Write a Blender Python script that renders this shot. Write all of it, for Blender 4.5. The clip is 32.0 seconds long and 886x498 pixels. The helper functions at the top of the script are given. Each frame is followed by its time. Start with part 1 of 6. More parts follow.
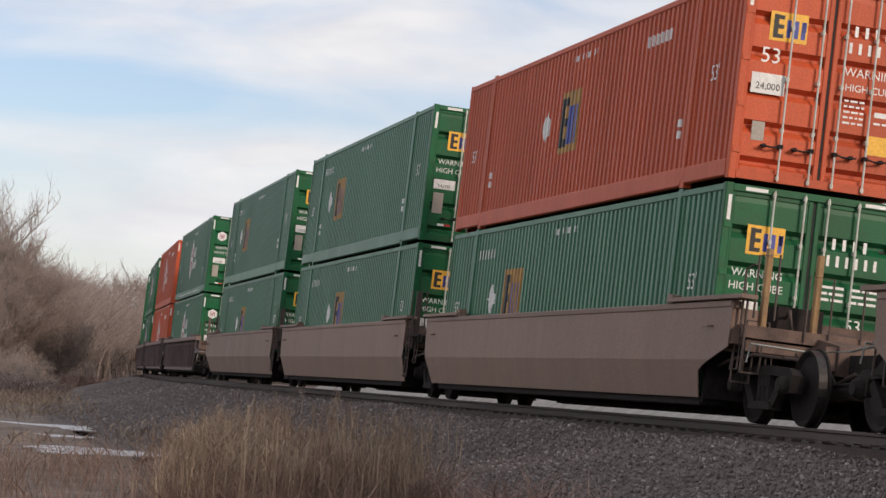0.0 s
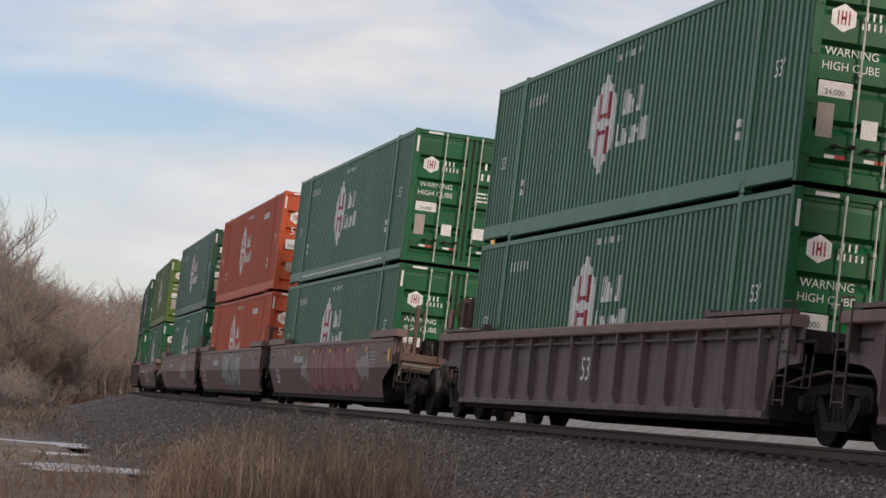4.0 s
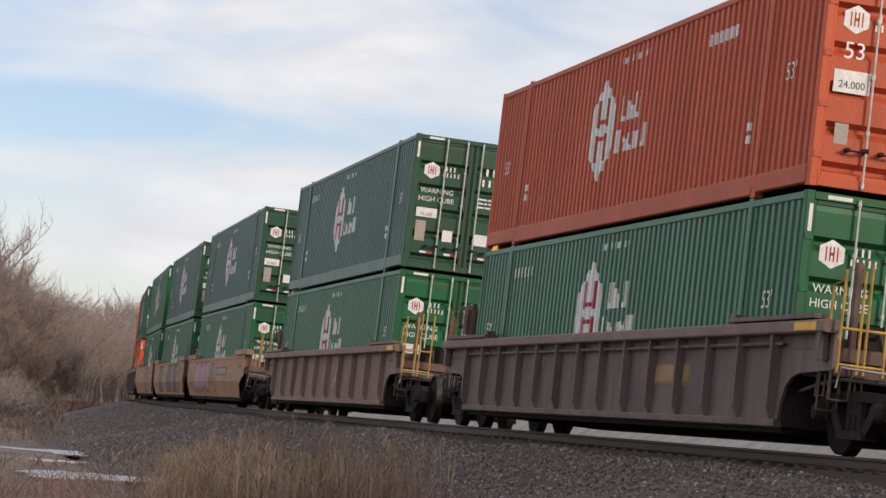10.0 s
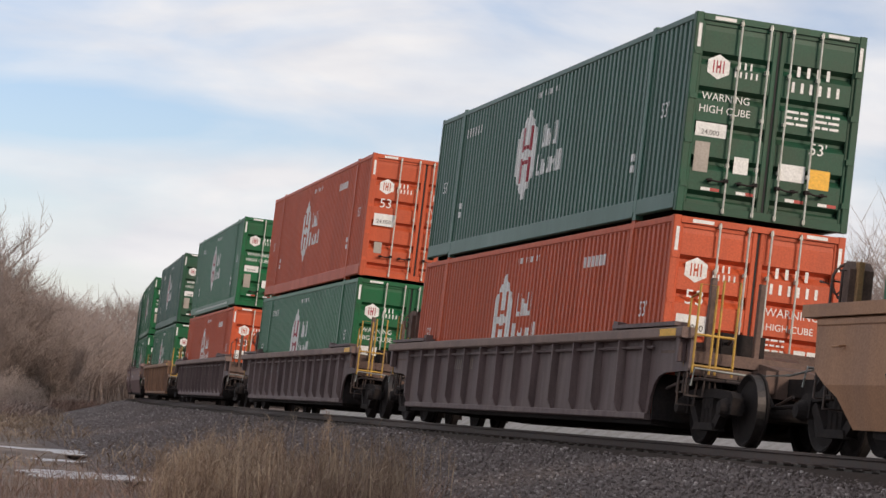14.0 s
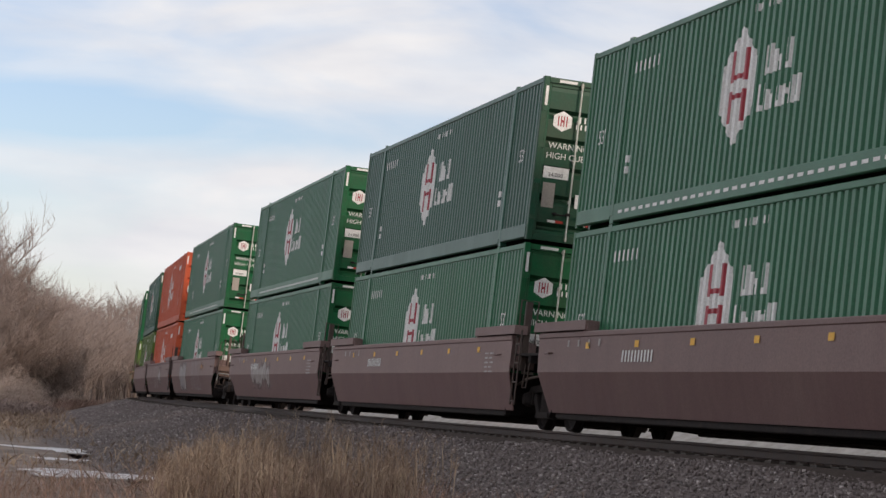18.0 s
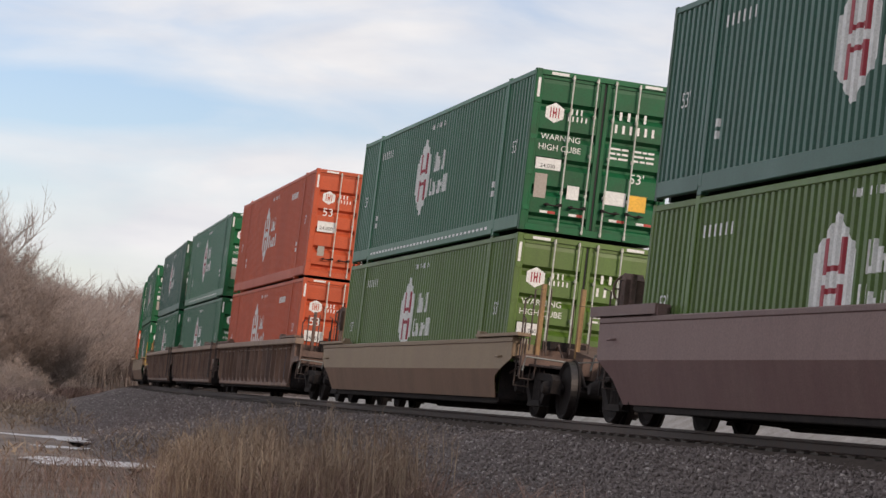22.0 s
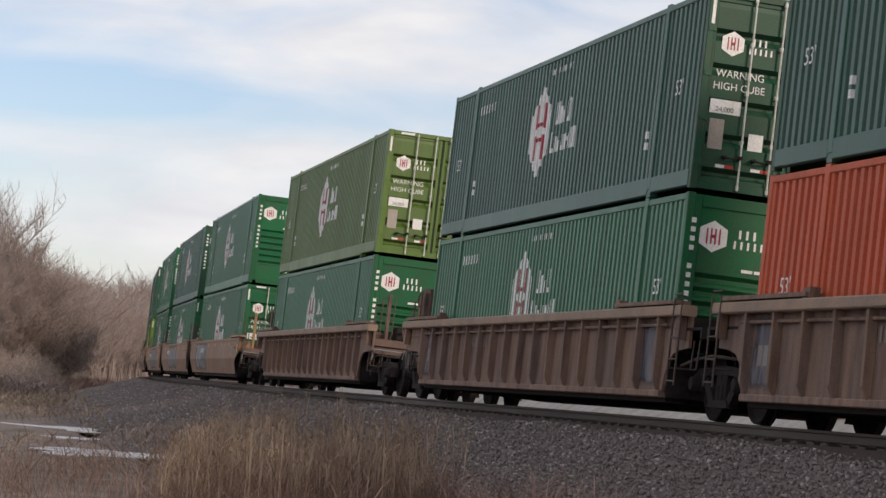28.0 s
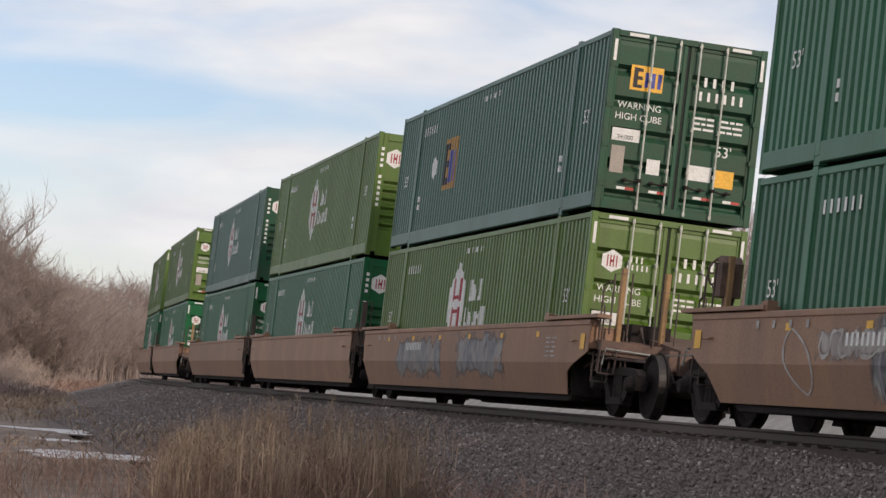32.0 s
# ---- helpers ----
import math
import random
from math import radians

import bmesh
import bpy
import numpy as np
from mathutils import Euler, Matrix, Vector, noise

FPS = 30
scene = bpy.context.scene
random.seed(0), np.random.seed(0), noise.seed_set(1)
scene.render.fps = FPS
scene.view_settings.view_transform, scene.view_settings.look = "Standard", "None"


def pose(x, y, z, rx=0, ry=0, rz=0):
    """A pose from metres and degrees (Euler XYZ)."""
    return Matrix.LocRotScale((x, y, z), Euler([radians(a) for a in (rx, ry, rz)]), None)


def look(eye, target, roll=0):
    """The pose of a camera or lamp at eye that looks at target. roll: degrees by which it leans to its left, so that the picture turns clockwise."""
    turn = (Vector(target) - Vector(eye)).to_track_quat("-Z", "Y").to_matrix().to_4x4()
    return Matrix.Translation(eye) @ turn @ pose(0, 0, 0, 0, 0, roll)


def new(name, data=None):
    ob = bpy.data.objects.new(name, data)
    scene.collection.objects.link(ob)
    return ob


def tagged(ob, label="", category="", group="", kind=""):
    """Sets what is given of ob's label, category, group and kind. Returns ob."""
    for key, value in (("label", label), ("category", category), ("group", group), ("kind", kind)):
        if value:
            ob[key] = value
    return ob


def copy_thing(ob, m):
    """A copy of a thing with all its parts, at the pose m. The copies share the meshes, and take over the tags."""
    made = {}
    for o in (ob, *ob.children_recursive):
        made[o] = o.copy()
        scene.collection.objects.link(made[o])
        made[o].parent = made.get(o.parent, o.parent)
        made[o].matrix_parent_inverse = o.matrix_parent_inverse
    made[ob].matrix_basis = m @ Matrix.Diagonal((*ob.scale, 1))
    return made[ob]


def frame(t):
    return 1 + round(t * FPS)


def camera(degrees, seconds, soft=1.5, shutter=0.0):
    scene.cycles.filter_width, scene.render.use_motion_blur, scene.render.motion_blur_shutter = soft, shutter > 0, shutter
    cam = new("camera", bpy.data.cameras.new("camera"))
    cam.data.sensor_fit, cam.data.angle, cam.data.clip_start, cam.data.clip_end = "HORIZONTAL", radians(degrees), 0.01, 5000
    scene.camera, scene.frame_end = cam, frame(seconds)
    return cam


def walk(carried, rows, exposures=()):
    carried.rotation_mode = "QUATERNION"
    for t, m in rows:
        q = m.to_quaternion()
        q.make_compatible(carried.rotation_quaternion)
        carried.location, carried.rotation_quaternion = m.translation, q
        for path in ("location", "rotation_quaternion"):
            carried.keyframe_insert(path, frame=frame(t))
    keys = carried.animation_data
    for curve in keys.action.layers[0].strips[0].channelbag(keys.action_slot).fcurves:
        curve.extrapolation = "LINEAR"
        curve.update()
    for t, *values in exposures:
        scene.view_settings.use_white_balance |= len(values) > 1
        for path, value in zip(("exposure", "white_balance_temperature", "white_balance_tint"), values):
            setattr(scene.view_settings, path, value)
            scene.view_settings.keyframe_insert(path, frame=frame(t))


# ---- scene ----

# ---- camera: held in the hand beside the line, long lens ----
EXPO = 0.45
CLOUD_AT = (0.0, 0.0, 0.0)
EYE_Z = 0.177          # over the rail heads
ROLL = 3.913
cam = camera(19.53, 32.0)
AIM = [  # seconds, yaw, pitch
    (0, -3.128, 3.169), (0.5, -3.129, 3.224), (1, -3.131, 3.192), (1.5, -3.119, 3.207), (2, -3.107, 3.213), (2.5, -3.104, 3.220), 
    (4.5, -3.210, 3.664), (5, -3.198, 3.700), (5.5, -3.188, 3.707), (6, -3.189, 3.734), (6.5, -3.192, 3.752), (7, -3.216, 3.781), 
    (7.5, -3.233, 3.800), (8, -3.212, 3.800), (8.5, -3.260, 3.795), (9, -3.251, 3.752), (9.5, -3.242, 3.735), (10, -3.263, 3.726), 
    (10.5, -3.268, 3.763), (11, -3.216, 3.712), (11.5, -3.220, 3.732), (12, -3.233, 3.762), (12.5, -3.239, 3.742), (13, -3.234, 3.740), 
    (13.5, -3.249, 3.742), (14, -3.264, 3.714), (14.5, -3.267, 3.705), (16.5, -3.336, 3.671), (17, -3.291, 3.711), (17.5, -3.307, 3.764), 
    (18, -3.215, 3.683), (18.5, -3.268, 3.815), (19, -3.195, 3.678), (19.5, -3.257, 3.424), (20, -3.252, 3.422), (20.5, -3.254, 3.436), 
    (21, -3.227, 3.384), (21.5, -3.173, 3.402), (22, -3.215, 3.420), (22.5, -3.177, 3.383), (23, -3.178, 3.414), (23.5, -3.192, 3.404), 
    (24, -3.206, 3.384), (24.5, -3.034, 3.283), (25, -2.843, 3.202), (25.5, -2.840, 3.214), (27.5, -2.962, 3.197), (28, -3.007, 3.200), 
    (28.5, -3.151, 3.173), (29, -3.220, 3.156), (29.5, -3.207, 3.132), (30, -3.175, 3.185), (30.5, -3.148, 3.185), (31, -3.178, 3.223), 
    (31.5, -3.213, 3.249), (32, -3.209, 3.264),
]


def aim(yaw, pitch):
    return pose(0, 0, EYE_Z, 90 + pitch, 0, yaw) @ pose(0, 0, 0, 0, 0, ROLL)


walk(cam, [(t, aim(a, b)) for t, a, b in AIM], [(0, EXPO, 7160, 17), (3, EXPO, 7160, 17), (4.5, EXPO - 0.25, 7160, 17), (5, EXPO - 0.22, 7160, 17), (6, EXPO - 0.05, 7160, 17), (7, EXPO, 7160, 17), (32, EXPO, 7160, 17)])

# ---- sky and sun ----
SUN_FROM = Vector((0.64, -0.77, 0)).normalized()
SUN_EL = radians(21)
sun = new("sun", bpy.data.lights.new("sun", "SUN"))
sun.data.energy, sun.data.angle, sun.data.color = 1.6, radians(14), (1.0, 0.90, 0.78)
way = Vector((SUN_FROM.x * math.cos(SUN_EL), SUN_FROM.y * math.cos(SUN_EL), math.sin(SUN_EL)))
sun.matrix_world = look(way * 100, (0, 0, 0))

world = bpy.data.worlds.new("sky")
scene.world = world
world.use_nodes = True


def sky_nodes():
    nt = world.node_tree
    nt.nodes.clear()
    nd, ln = nt.nodes.new, nt.links.new
    out, bg = nd("ShaderNodeOutputWorld"), nd("ShaderNodeBackground")
    sky = nd("ShaderNodeTexSky")
    sky.sky_type, sky.sun_disc = "NISHITA", False
    sky.sun_elevation, sky.sun_rotation = SUN_EL, math.atan2(SUN_FROM.x, SUN_FROM.y)
    sky.air_density, sky.dust_density, sky.ozone_density = 1.0, 0.6, 3.0
    tc = nd("ShaderNodeTexCoord")
    # long flat banks of cloud, in broad and fine scale
    mp = nd("ShaderNodeMapping")
    mp.inputs["Location"].default_value = CLOUD_AT
    mp.inputs["Scale"].default_value = (9.0, 7.0, 30.0)
    n1 = nd("ShaderNodeTexNoise")
    n1.inputs["Scale"].default_value, n1.inputs["Detail"].default_value = 1.0, 6
    n1.inputs["Roughness"].default_value, n1.inputs["Distortion"].default_value = 0.5, 0.4
    # paler towards the horizon
    sep = nd("ShaderNodeSeparateXYZ")
    # cover by height: haze low down, a clear strip, the main bank above it
    low = nd("ShaderNodeValToRGB")
    cover = ((0.0, 1.0), (0.06, 0.92), (0.090, 0.80), (0.102, 0.26), (0.109, 0.28), (0.121, 0.90), (0.160, 0.62), (0.26, 0.85), (1.0, 0.85))
    while len(low.color_ramp.elements) < len(cover):
        low.color_ramp.elements.new(0.5)
    for e, (at, v) in zip(low.color_ramp.elements, cover):
        e.position, e.color = at, (v, v, v, 1)
    spread = nd("ShaderNodeMath")
    spread.operation = "MULTIPLY_ADD"
    spread.inputs[1].default_value, spread.inputs[2].default_value = 2.4, -1.2
    big = nd("ShaderNodeMath")
    big.operation, big.use_clamp = "ADD", True
    n2 = nd("ShaderNodeTexNoise")
    n2.inputs["Scale"].default_value, n2.inputs["Detail"].default_value = 2.3, 5
    shade = nd("ShaderNodeMixRGB")
    shade.inputs[1].default_value, shade.inputs[2].default_value = (3.9, 4.4, 5.1, 1), (6.0, 6.42, 6.6, 1)
    mix = nd("ShaderNodeMixRGB")
    bg.inputs["Strength"].default_value = 0.115
    ln(tc.outputs["Generated"], mp.inputs["Vector"])
    ln(mp.outputs[0], n1.inputs["Vector"]), ln(mp.outputs[0], n2.inputs["Vector"])
    ln(n1.outputs["Fac"], spread.inputs[0])
    ln(tc.outputs["Generated"], sep.inputs[0]), ln(sep.outputs["Z"], low.inputs[0])
    # a thin place in the cloud to the west
    west = nd("ShaderNodeMath")
    west.operation = "ADD"
    west.inputs[1].default_value = 0.135
    apart = nd("ShaderNodeMath")
    apart.operation = "ABSOLUTE"
    gap = nd("ShaderNodeMapRange")
    gap.interpolation_type = "SMOOTHSTEP"
    gap.inputs["From Min"].default_value, gap.inputs["From Max"].default_value = 0.02, 0.15
    gap.inputs["To Min"].default_value, gap.inputs["To Max"].default_value = -0.36, 0.04
    thin = nd("ShaderNodeMath")
    thin.operation = "ADD"
    ln(sep.outputs["X"], west.inputs[0]), ln(west.outputs[0], apart.inputs[0]), ln(apart.outputs[0], gap.inputs["Value"])
    ln(gap.outputs[0], thin.inputs[0]), ln(low.outputs[0], thin.inputs[1])
    ln(spread.outputs[0], big.inputs[0]), ln(thin.outputs[0], big.inputs[1])
    ln(n2.outputs["Fac"], shade.inputs[0])
    tone = nd("ShaderNodeMixRGB")
    tone.blend_type = "MULTIPLY"
    tone.inputs[0].default_value, tone.inputs[2].default_value = 1.0, (0.81, 0.80, 0.88, 1)
    ln(sky.outputs[0], tone.inputs[1])
    ln(big.outputs[0], mix.inputs[0]), ln(tone.outputs[0], mix.inputs[1]), ln(shade.outputs[0], mix.inputs[2])
    ln(mix.outputs[0], bg.inputs[0]), ln(bg.outputs[0], out.inputs[0])


sky_nodes()


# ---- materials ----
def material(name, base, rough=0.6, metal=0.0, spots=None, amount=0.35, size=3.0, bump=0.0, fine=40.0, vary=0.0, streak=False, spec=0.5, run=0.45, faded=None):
    """Paint, rust, earth: a base colour, broad stains of a second colour, fine grain, uneven gloss; faded is a paler
    colour for faces that don't look down, fading and their stronger light in one.
    """
    m = bpy.data.materials.new(name)
    m.use_nodes = True
    nt = m.node_tree
    nd, ln = nt.nodes.new, nt.links.new
    b = nt.nodes["Principled BSDF"]
    b.inputs["Metallic"].default_value, b.inputs["Specular IOR Level"].default_value = metal, spec
    tc = nd("ShaderNodeTexCoord")
    mp = nd("ShaderNodeMapping")
    mp.inputs["Scale"].default_value = (1, 1, 0.16) if streak else (1, 1, 1)
    ln(tc.outputs["Object"], mp.inputs[0])
    info = nd("ShaderNodeObjectInfo")
    off = nd("ShaderNodeVectorMath")
    off.operation = "SCALE"
    off.inputs[0].default_value = (37.0, 11.0, 23.0)
    ln(info.outputs["Random"], off.inputs["Scale"]), ln(off.outputs[0], mp.inputs["Location"])
    n1, n2 = nd("ShaderNodeTexNoise"), nd("ShaderNodeTexNoise")
    n1.inputs["Scale"].default_value, n1.inputs["Detail"].default_value = size, 7
    n1.inputs["Roughness"].default_value = 0.65
    n2.inputs["Scale"].default_value, n2.inputs["Detail"].default_value = fine, 3
    ln(mp.outputs[0], n1.inputs["Vector"]), ln(tc.outputs["Object"], n2.inputs["Vector"])
    r1 = nd("ShaderNodeMapRange")
    r1.inputs["From Min"].default_value, r1.inputs["From Max"].default_value = 0.42, 0.72
    r1.inputs["To Max"].default_value = amount
    ln(n1.outputs["Fac"], r1.inputs["Value"])
    c1 = nd("ShaderNodeMixRGB")
    c1.inputs[1].default_value = (*base, 1)
    c1.inputs[2].default_value = (*(spots or tuple(x * 0.55 for x in base)), 1)
    ln(r1.outputs[0], c1.inputs[0])
    hsv = nd("ShaderNodeHueSaturation")
    r2 = nd("ShaderNodeMapRange")
    r2.inputs["From Min"].default_value, r2.inputs["From Max"].default_value = 0.25, 0.75
    r2.inputs["To Min"].default_value, r2.inputs["To Max"].default_value = 0.82, 1.18
    ln(n2.outputs["Fac"], r2.inputs["Value"]), ln(c1.outputs[0], hsv.inputs["Color"])
    if streak:
        n3, r5, runs = nd("ShaderNodeTexNoise"), nd("ShaderNodeMapRange"), nd("ShaderNodeMixRGB")
        n3.inputs["Scale"].default_value, n3.inputs["Detail"].default_value = size * 6.0, 4
        r5.inputs["From Min"].default_value, r5.inputs["From Max"].default_value = 0.40, 0.75
        r5.inputs["To Max"].default_value = run
        runs.blend_type, runs.inputs[2].default_value = "MULTIPLY", (0.46, 0.43, 0.42, 1)
        ln(mp.outputs[0], n3.inputs["Vector"]), ln(n3.outputs["Fac"], r5.inputs["Value"]), ln(r5.outputs[0], runs.inputs[0])
        ln(c1.outputs[0], runs.inputs[1]), ln(runs.outputs[0], hsv.inputs["Color"])
    if vary:
        r3 = nd("ShaderNodeMapRange")
        r3.inputs["To Min"].default_value, r3.inputs["To Max"].default_value = 1 - vary, 1 + vary
        ln(info.outputs["Random"], r3.inputs["Value"])
        mul = nd("ShaderNodeMath")
        mul.operation = "MULTIPLY"
        ln(r2.outputs[0], mul.inputs[0]), ln(r3.outputs[0], mul.inputs[1]), ln(mul.outputs[0], hsv.inputs["Value"])
    else:
        ln(r2.outputs[0], hsv.inputs["Value"])
    # undercut faces keep the darker base: fading and their shade put into colour
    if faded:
        geo, sep, r6, panel_mix, panel_mask = nd("ShaderNodeNewGeometry"), nd("ShaderNodeSeparateXYZ"), nd("ShaderNodeMapRange"), nd("ShaderNodeMixRGB"), nd("ShaderNodeMath")
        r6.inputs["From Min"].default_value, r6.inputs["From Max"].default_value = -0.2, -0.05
        panel_mask.operation = "MULTIPLY"
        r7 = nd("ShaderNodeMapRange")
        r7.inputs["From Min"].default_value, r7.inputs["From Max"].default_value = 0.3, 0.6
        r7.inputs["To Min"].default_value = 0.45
        panel_mix.inputs[2].default_value = (*faded, 1)
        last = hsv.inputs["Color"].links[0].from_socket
        ln(geo.outputs["Normal"], sep.inputs[0]), ln(sep.outputs["Z"], r6.inputs["Value"]), ln(r6.outputs[0], panel_mask.inputs[0])
        ln(n1.outputs["Fac"], r7.inputs["Value"]), ln(r7.outputs[0], panel_mask.inputs[1]), ln(panel_mask.outputs[0], panel_mix.inputs[0])
        ln(last, panel_mix.inputs[1]), ln(panel_mix.outputs[0], hsv.inputs["Color"])
    ln(hsv.outputs[0], b.inputs["Base Color"])
    r4 = nd("ShaderNodeMapRange")
    r4.inputs["To Min"].default_value, r4.inputs["To Max"].default_value = max(rough - 0.12, 0.03), min(rough + 0.15, 1)
    ln(n1.outputs["Fac"], r4.inputs["Value"]), ln(r4.outputs[0], b.inputs["Roughness"])
    if bump:
        bp = nd("ShaderNodeBump")
        bp.inputs["Strength"].default_value, bp.inputs["Distance"].default_value = bump, 0.02
        ln(n2.outputs["Fac"], bp.inputs["Height"]), ln(bp.outputs[0], b.inputs["Normal"])
    return m


GREEN = material("green container paint", (0.021, 0.140, 0.069), 0.42, spots=(0.068, 0.132, 0.100), amount=0.45, size=1.2, streak=True, vary=0.12, spec=0.4, run=0.2)
DARKGREEN = material("dark green container paint", (0.023, 0.104, 0.070), 0.42, spots=(0.070, 0.118, 0.100), amount=0.45, size=1.2, streak=True, vary=0.1, spec=0.42, run=0.2)
DOOR_G = material("bright green door enamel", (0.006, 0.110, 0.042), 0.42, spots=(0.035, 0.060, 0.035), amount=0.6, size=1.5, vary=0.1, spec=0.22)
DOOR_D = material("dark green door enamel", (0.014, 0.074, 0.041), 0.45, spots=(0.055, 0.062, 0.042), amount=0.6, size=1.5, vary=0.1, spec=0.25)
LIME = material("yellow-green container paint", (0.072, 0.146, 0.017), 0.45, spots=(0.08, 0.11, 0.03), amount=0.55, size=1.2, streak=True, vary=0.08, run=0.25)
RED = material("faded orange-red container paint", (0.52, 0.088, 0.032), 0.52, spots=(0.38, 0.090, 0.05), amount=0.6, size=1.2, streak=True, vary=0.08, spec=0.3, run=0.2)
ROOF = material("dusty roof steel", (0.16, 0.17, 0.17), 0.6, size=2.0)
WHITE = material("white vinyl lettering", (0.72, 0.72, 0.70), 0.5, spots=(0.5, 0.5, 0.48), amount=0.5, size=4)
CRIMSON = material("crimson vinyl", (0.35, 0.02, 0.035), 0.5)
AMBER = material("yellow label", (0.80, 0.42, 0.03), 0.5, spots=(0.55, 0.3, 0.05), amount=0.5, size=5)
# long-wall sign, darker than the same sign's yellow on the ends
AMBERDULL = material("dull yellow sign", (0.42, 0.22, 0.045), 0.55, spots=(0.22, 0.14, 0.05), amount=0.8, size=3)
BLUE = material("blue vinyl", (0.04, 0.06, 0.30), 0.5)
BLACKV = material("black vinyl", (0.012, 0.012, 0.012), 0.55)
PLATE = material("grey label plate", (0.34, 0.30, 0.26), 0.5)
STRIPRED = material("red reflective tape", (0.42, 0.03, 0.02), 0.4)
STEEL = material("bright rod steel", (0.56, 0.57, 0.52), 0.42, metal=0.25, spots=(0.25, 0.22, 0.16), amount=0.6, size=6)
HARD = material("galvanised fitting", (0.25, 0.26, 0.25), 0.5, metal=0.6)
GASKET = material("rubber gasket", (0.02, 0.02, 0.02), 0.8)
BROWN = material("brown car paint", (0.245, 0.160, 0.124), 0.62, spots=(0.215, 0.152, 0.132), amount=0.9, size=0.7, streak=True, vary=0.10, bump=0.08, spec=0.3, run=0.14)
ORANGEB = material("weathered orange-brown car paint", (0.385, 0.205, 0.118), 0.62, spots=(0.285, 0.170, 0.122), amount=0.85, size=0.8, streak=True, vary=0.08, bump=0.08, spec=0.3, run=0.2)
TAWNY = material("dusty tan-brown car paint", (0.310, 0.178, 0.112), 0.62, spots=(0.225, 0.150, 0.120), amount=0.9, size=0.8, streak=True, vary=0.10, bump=0.08, spec=0.3, run=0.16)
DUST = material("dusty brown car paint", (0.235, 0.140, 0.104), 0.65, spots=(0.175, 0.118, 0.102), amount=0.9, size=1.0, streak=True, vary=0.10, bump=0.12)
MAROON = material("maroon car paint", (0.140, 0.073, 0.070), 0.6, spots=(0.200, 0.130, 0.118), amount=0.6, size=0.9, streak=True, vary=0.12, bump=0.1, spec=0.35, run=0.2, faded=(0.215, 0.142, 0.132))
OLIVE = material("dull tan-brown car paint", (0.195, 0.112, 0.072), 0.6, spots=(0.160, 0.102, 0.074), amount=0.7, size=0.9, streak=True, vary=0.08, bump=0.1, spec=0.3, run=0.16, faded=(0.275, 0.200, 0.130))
RUST = material("rust-brown car paint", (0.235, 0.143, 0.106), 0.7, spots=(0.150, 0.112, 0.102), amount=0.95, size=1.1, streak=True, vary=0.12, bump=0.15, spec=0.3, run=0.85)
ORANGERUST = material("orange-rust car paint", (0.350, 0.196, 0.122), 0.7, spots=(0.205, 0.134, 0.108), amount=0.95, size=1.1, streak=True, bump=0.15, spec=0.3, run=0.85)
PLUM = material("weathered plum-brown car paint", (0.120, 0.077, 0.077), 0.65, spots=(0.195, 0.146, 0.138), amount=0.9, size=0.9, streak=True, vary=0.12, bump=0.12, run=0.8)
GRIME = material("oily black running gear", (0.024, 0.0205, 0.0205), 0.85, spots=(0.045, 0.036, 0.033), amount=0.8, size=5, bump=0.2, spec=0.12)
ENDPAINT = material("grimy brown end framing, shade included", (0.150, 0.096, 0.078), 0.7, spots=(0.062, 0.045, 0.040), amount=0.9, size=3.0, bump=0.15, spec=0.3)
OCHRE = material("worn ochre post paint", (0.330, 0.200, 0.095), 0.65, spots=(0.190, 0.125, 0.080), amount=0.85, size=3.0, bump=0.1, spec=0.3)
SOOT = material("greasy black wheel steel", (0.017, 0.014, 0.014), 0.7, spots=(0.034, 0.027, 0.025), amount=0.7, size=6, spec=0.12)
CHORD = material("rust-dusted brown car paint", (0.215, 0.142, 0.118), 0.7, spots=(0.150, 0.106, 0.096), amount=0.9, size=1.6, bump=0.12)
CHORD_R = material("tan-dusted brown car paint", (0.300, 0.200, 0.142), 0.7, spots=(0.190, 0.140, 0.118), amount=0.9, size=1.6, bump=0.12)
PALE_GRAVEL = material("pale grey bank gravel", (0.37, 0.345, 0.33), 0.95, spots=(0.22, 0.205, 0.175), amount=0.9, size=0.8, fine=9, bump=0.6, spec=0.15)
TREAD = material("worn wheel tread", (0.075, 0.068, 0.066), 0.5, metal=0.9)
YELLOW = material("yellow safety paint", (0.52, 0.30, 0.045), 0.6, spots=(0.22, 0.13, 0.06), amount=0.9, size=6)
RAILM = material("rail steel, brown flank", (0.062, 0.043, 0.038), 0.65, spots=(0.10, 0.062, 0.047), amount=0.7, size=4)
TIE = material("creosoted timber", (0.035, 0.027, 0.022), 0.85, spots=(0.07, 0.06, 0.05), amount=0.6, size=4, bump=0.4, vary=0.2)
PAINTS = {}
PAINTS["white"] = material("white spray paint", (0.42, 0.40, 0.385), 0.6, spots=(0.20, 0.16, 0.14), amount=0.95, size=5.0)
PAINTS["grey"] = material("grey spray paint", (0.190, 0.178, 0.172), 0.6, spots=(0.23, 0.148, 0.105), amount=1.0, size=3.2)
PAINTS["pink"] = material("pink spray paint", (0.40, 0.115, 0.125), 0.6, spots=(0.28, 0.1, 0.12), amount=0.6, size=2)
PAINTS["blue"] = material("slate-blue spray paint", (0.05, 0.06, 0.13), 0.6, spots=(0.08, 0.08, 0.1), amount=0.6, size=2)
PAINTS["black"] = material("black stencil field", (0.03, 0.027, 0.026), 0.6)
PAINTS["navy"] = material("dark blue overpaint", (0.030, 0.032, 0.055), 0.6, spots=(0.07, 0.06, 0.065), amount=0.6, size=2)
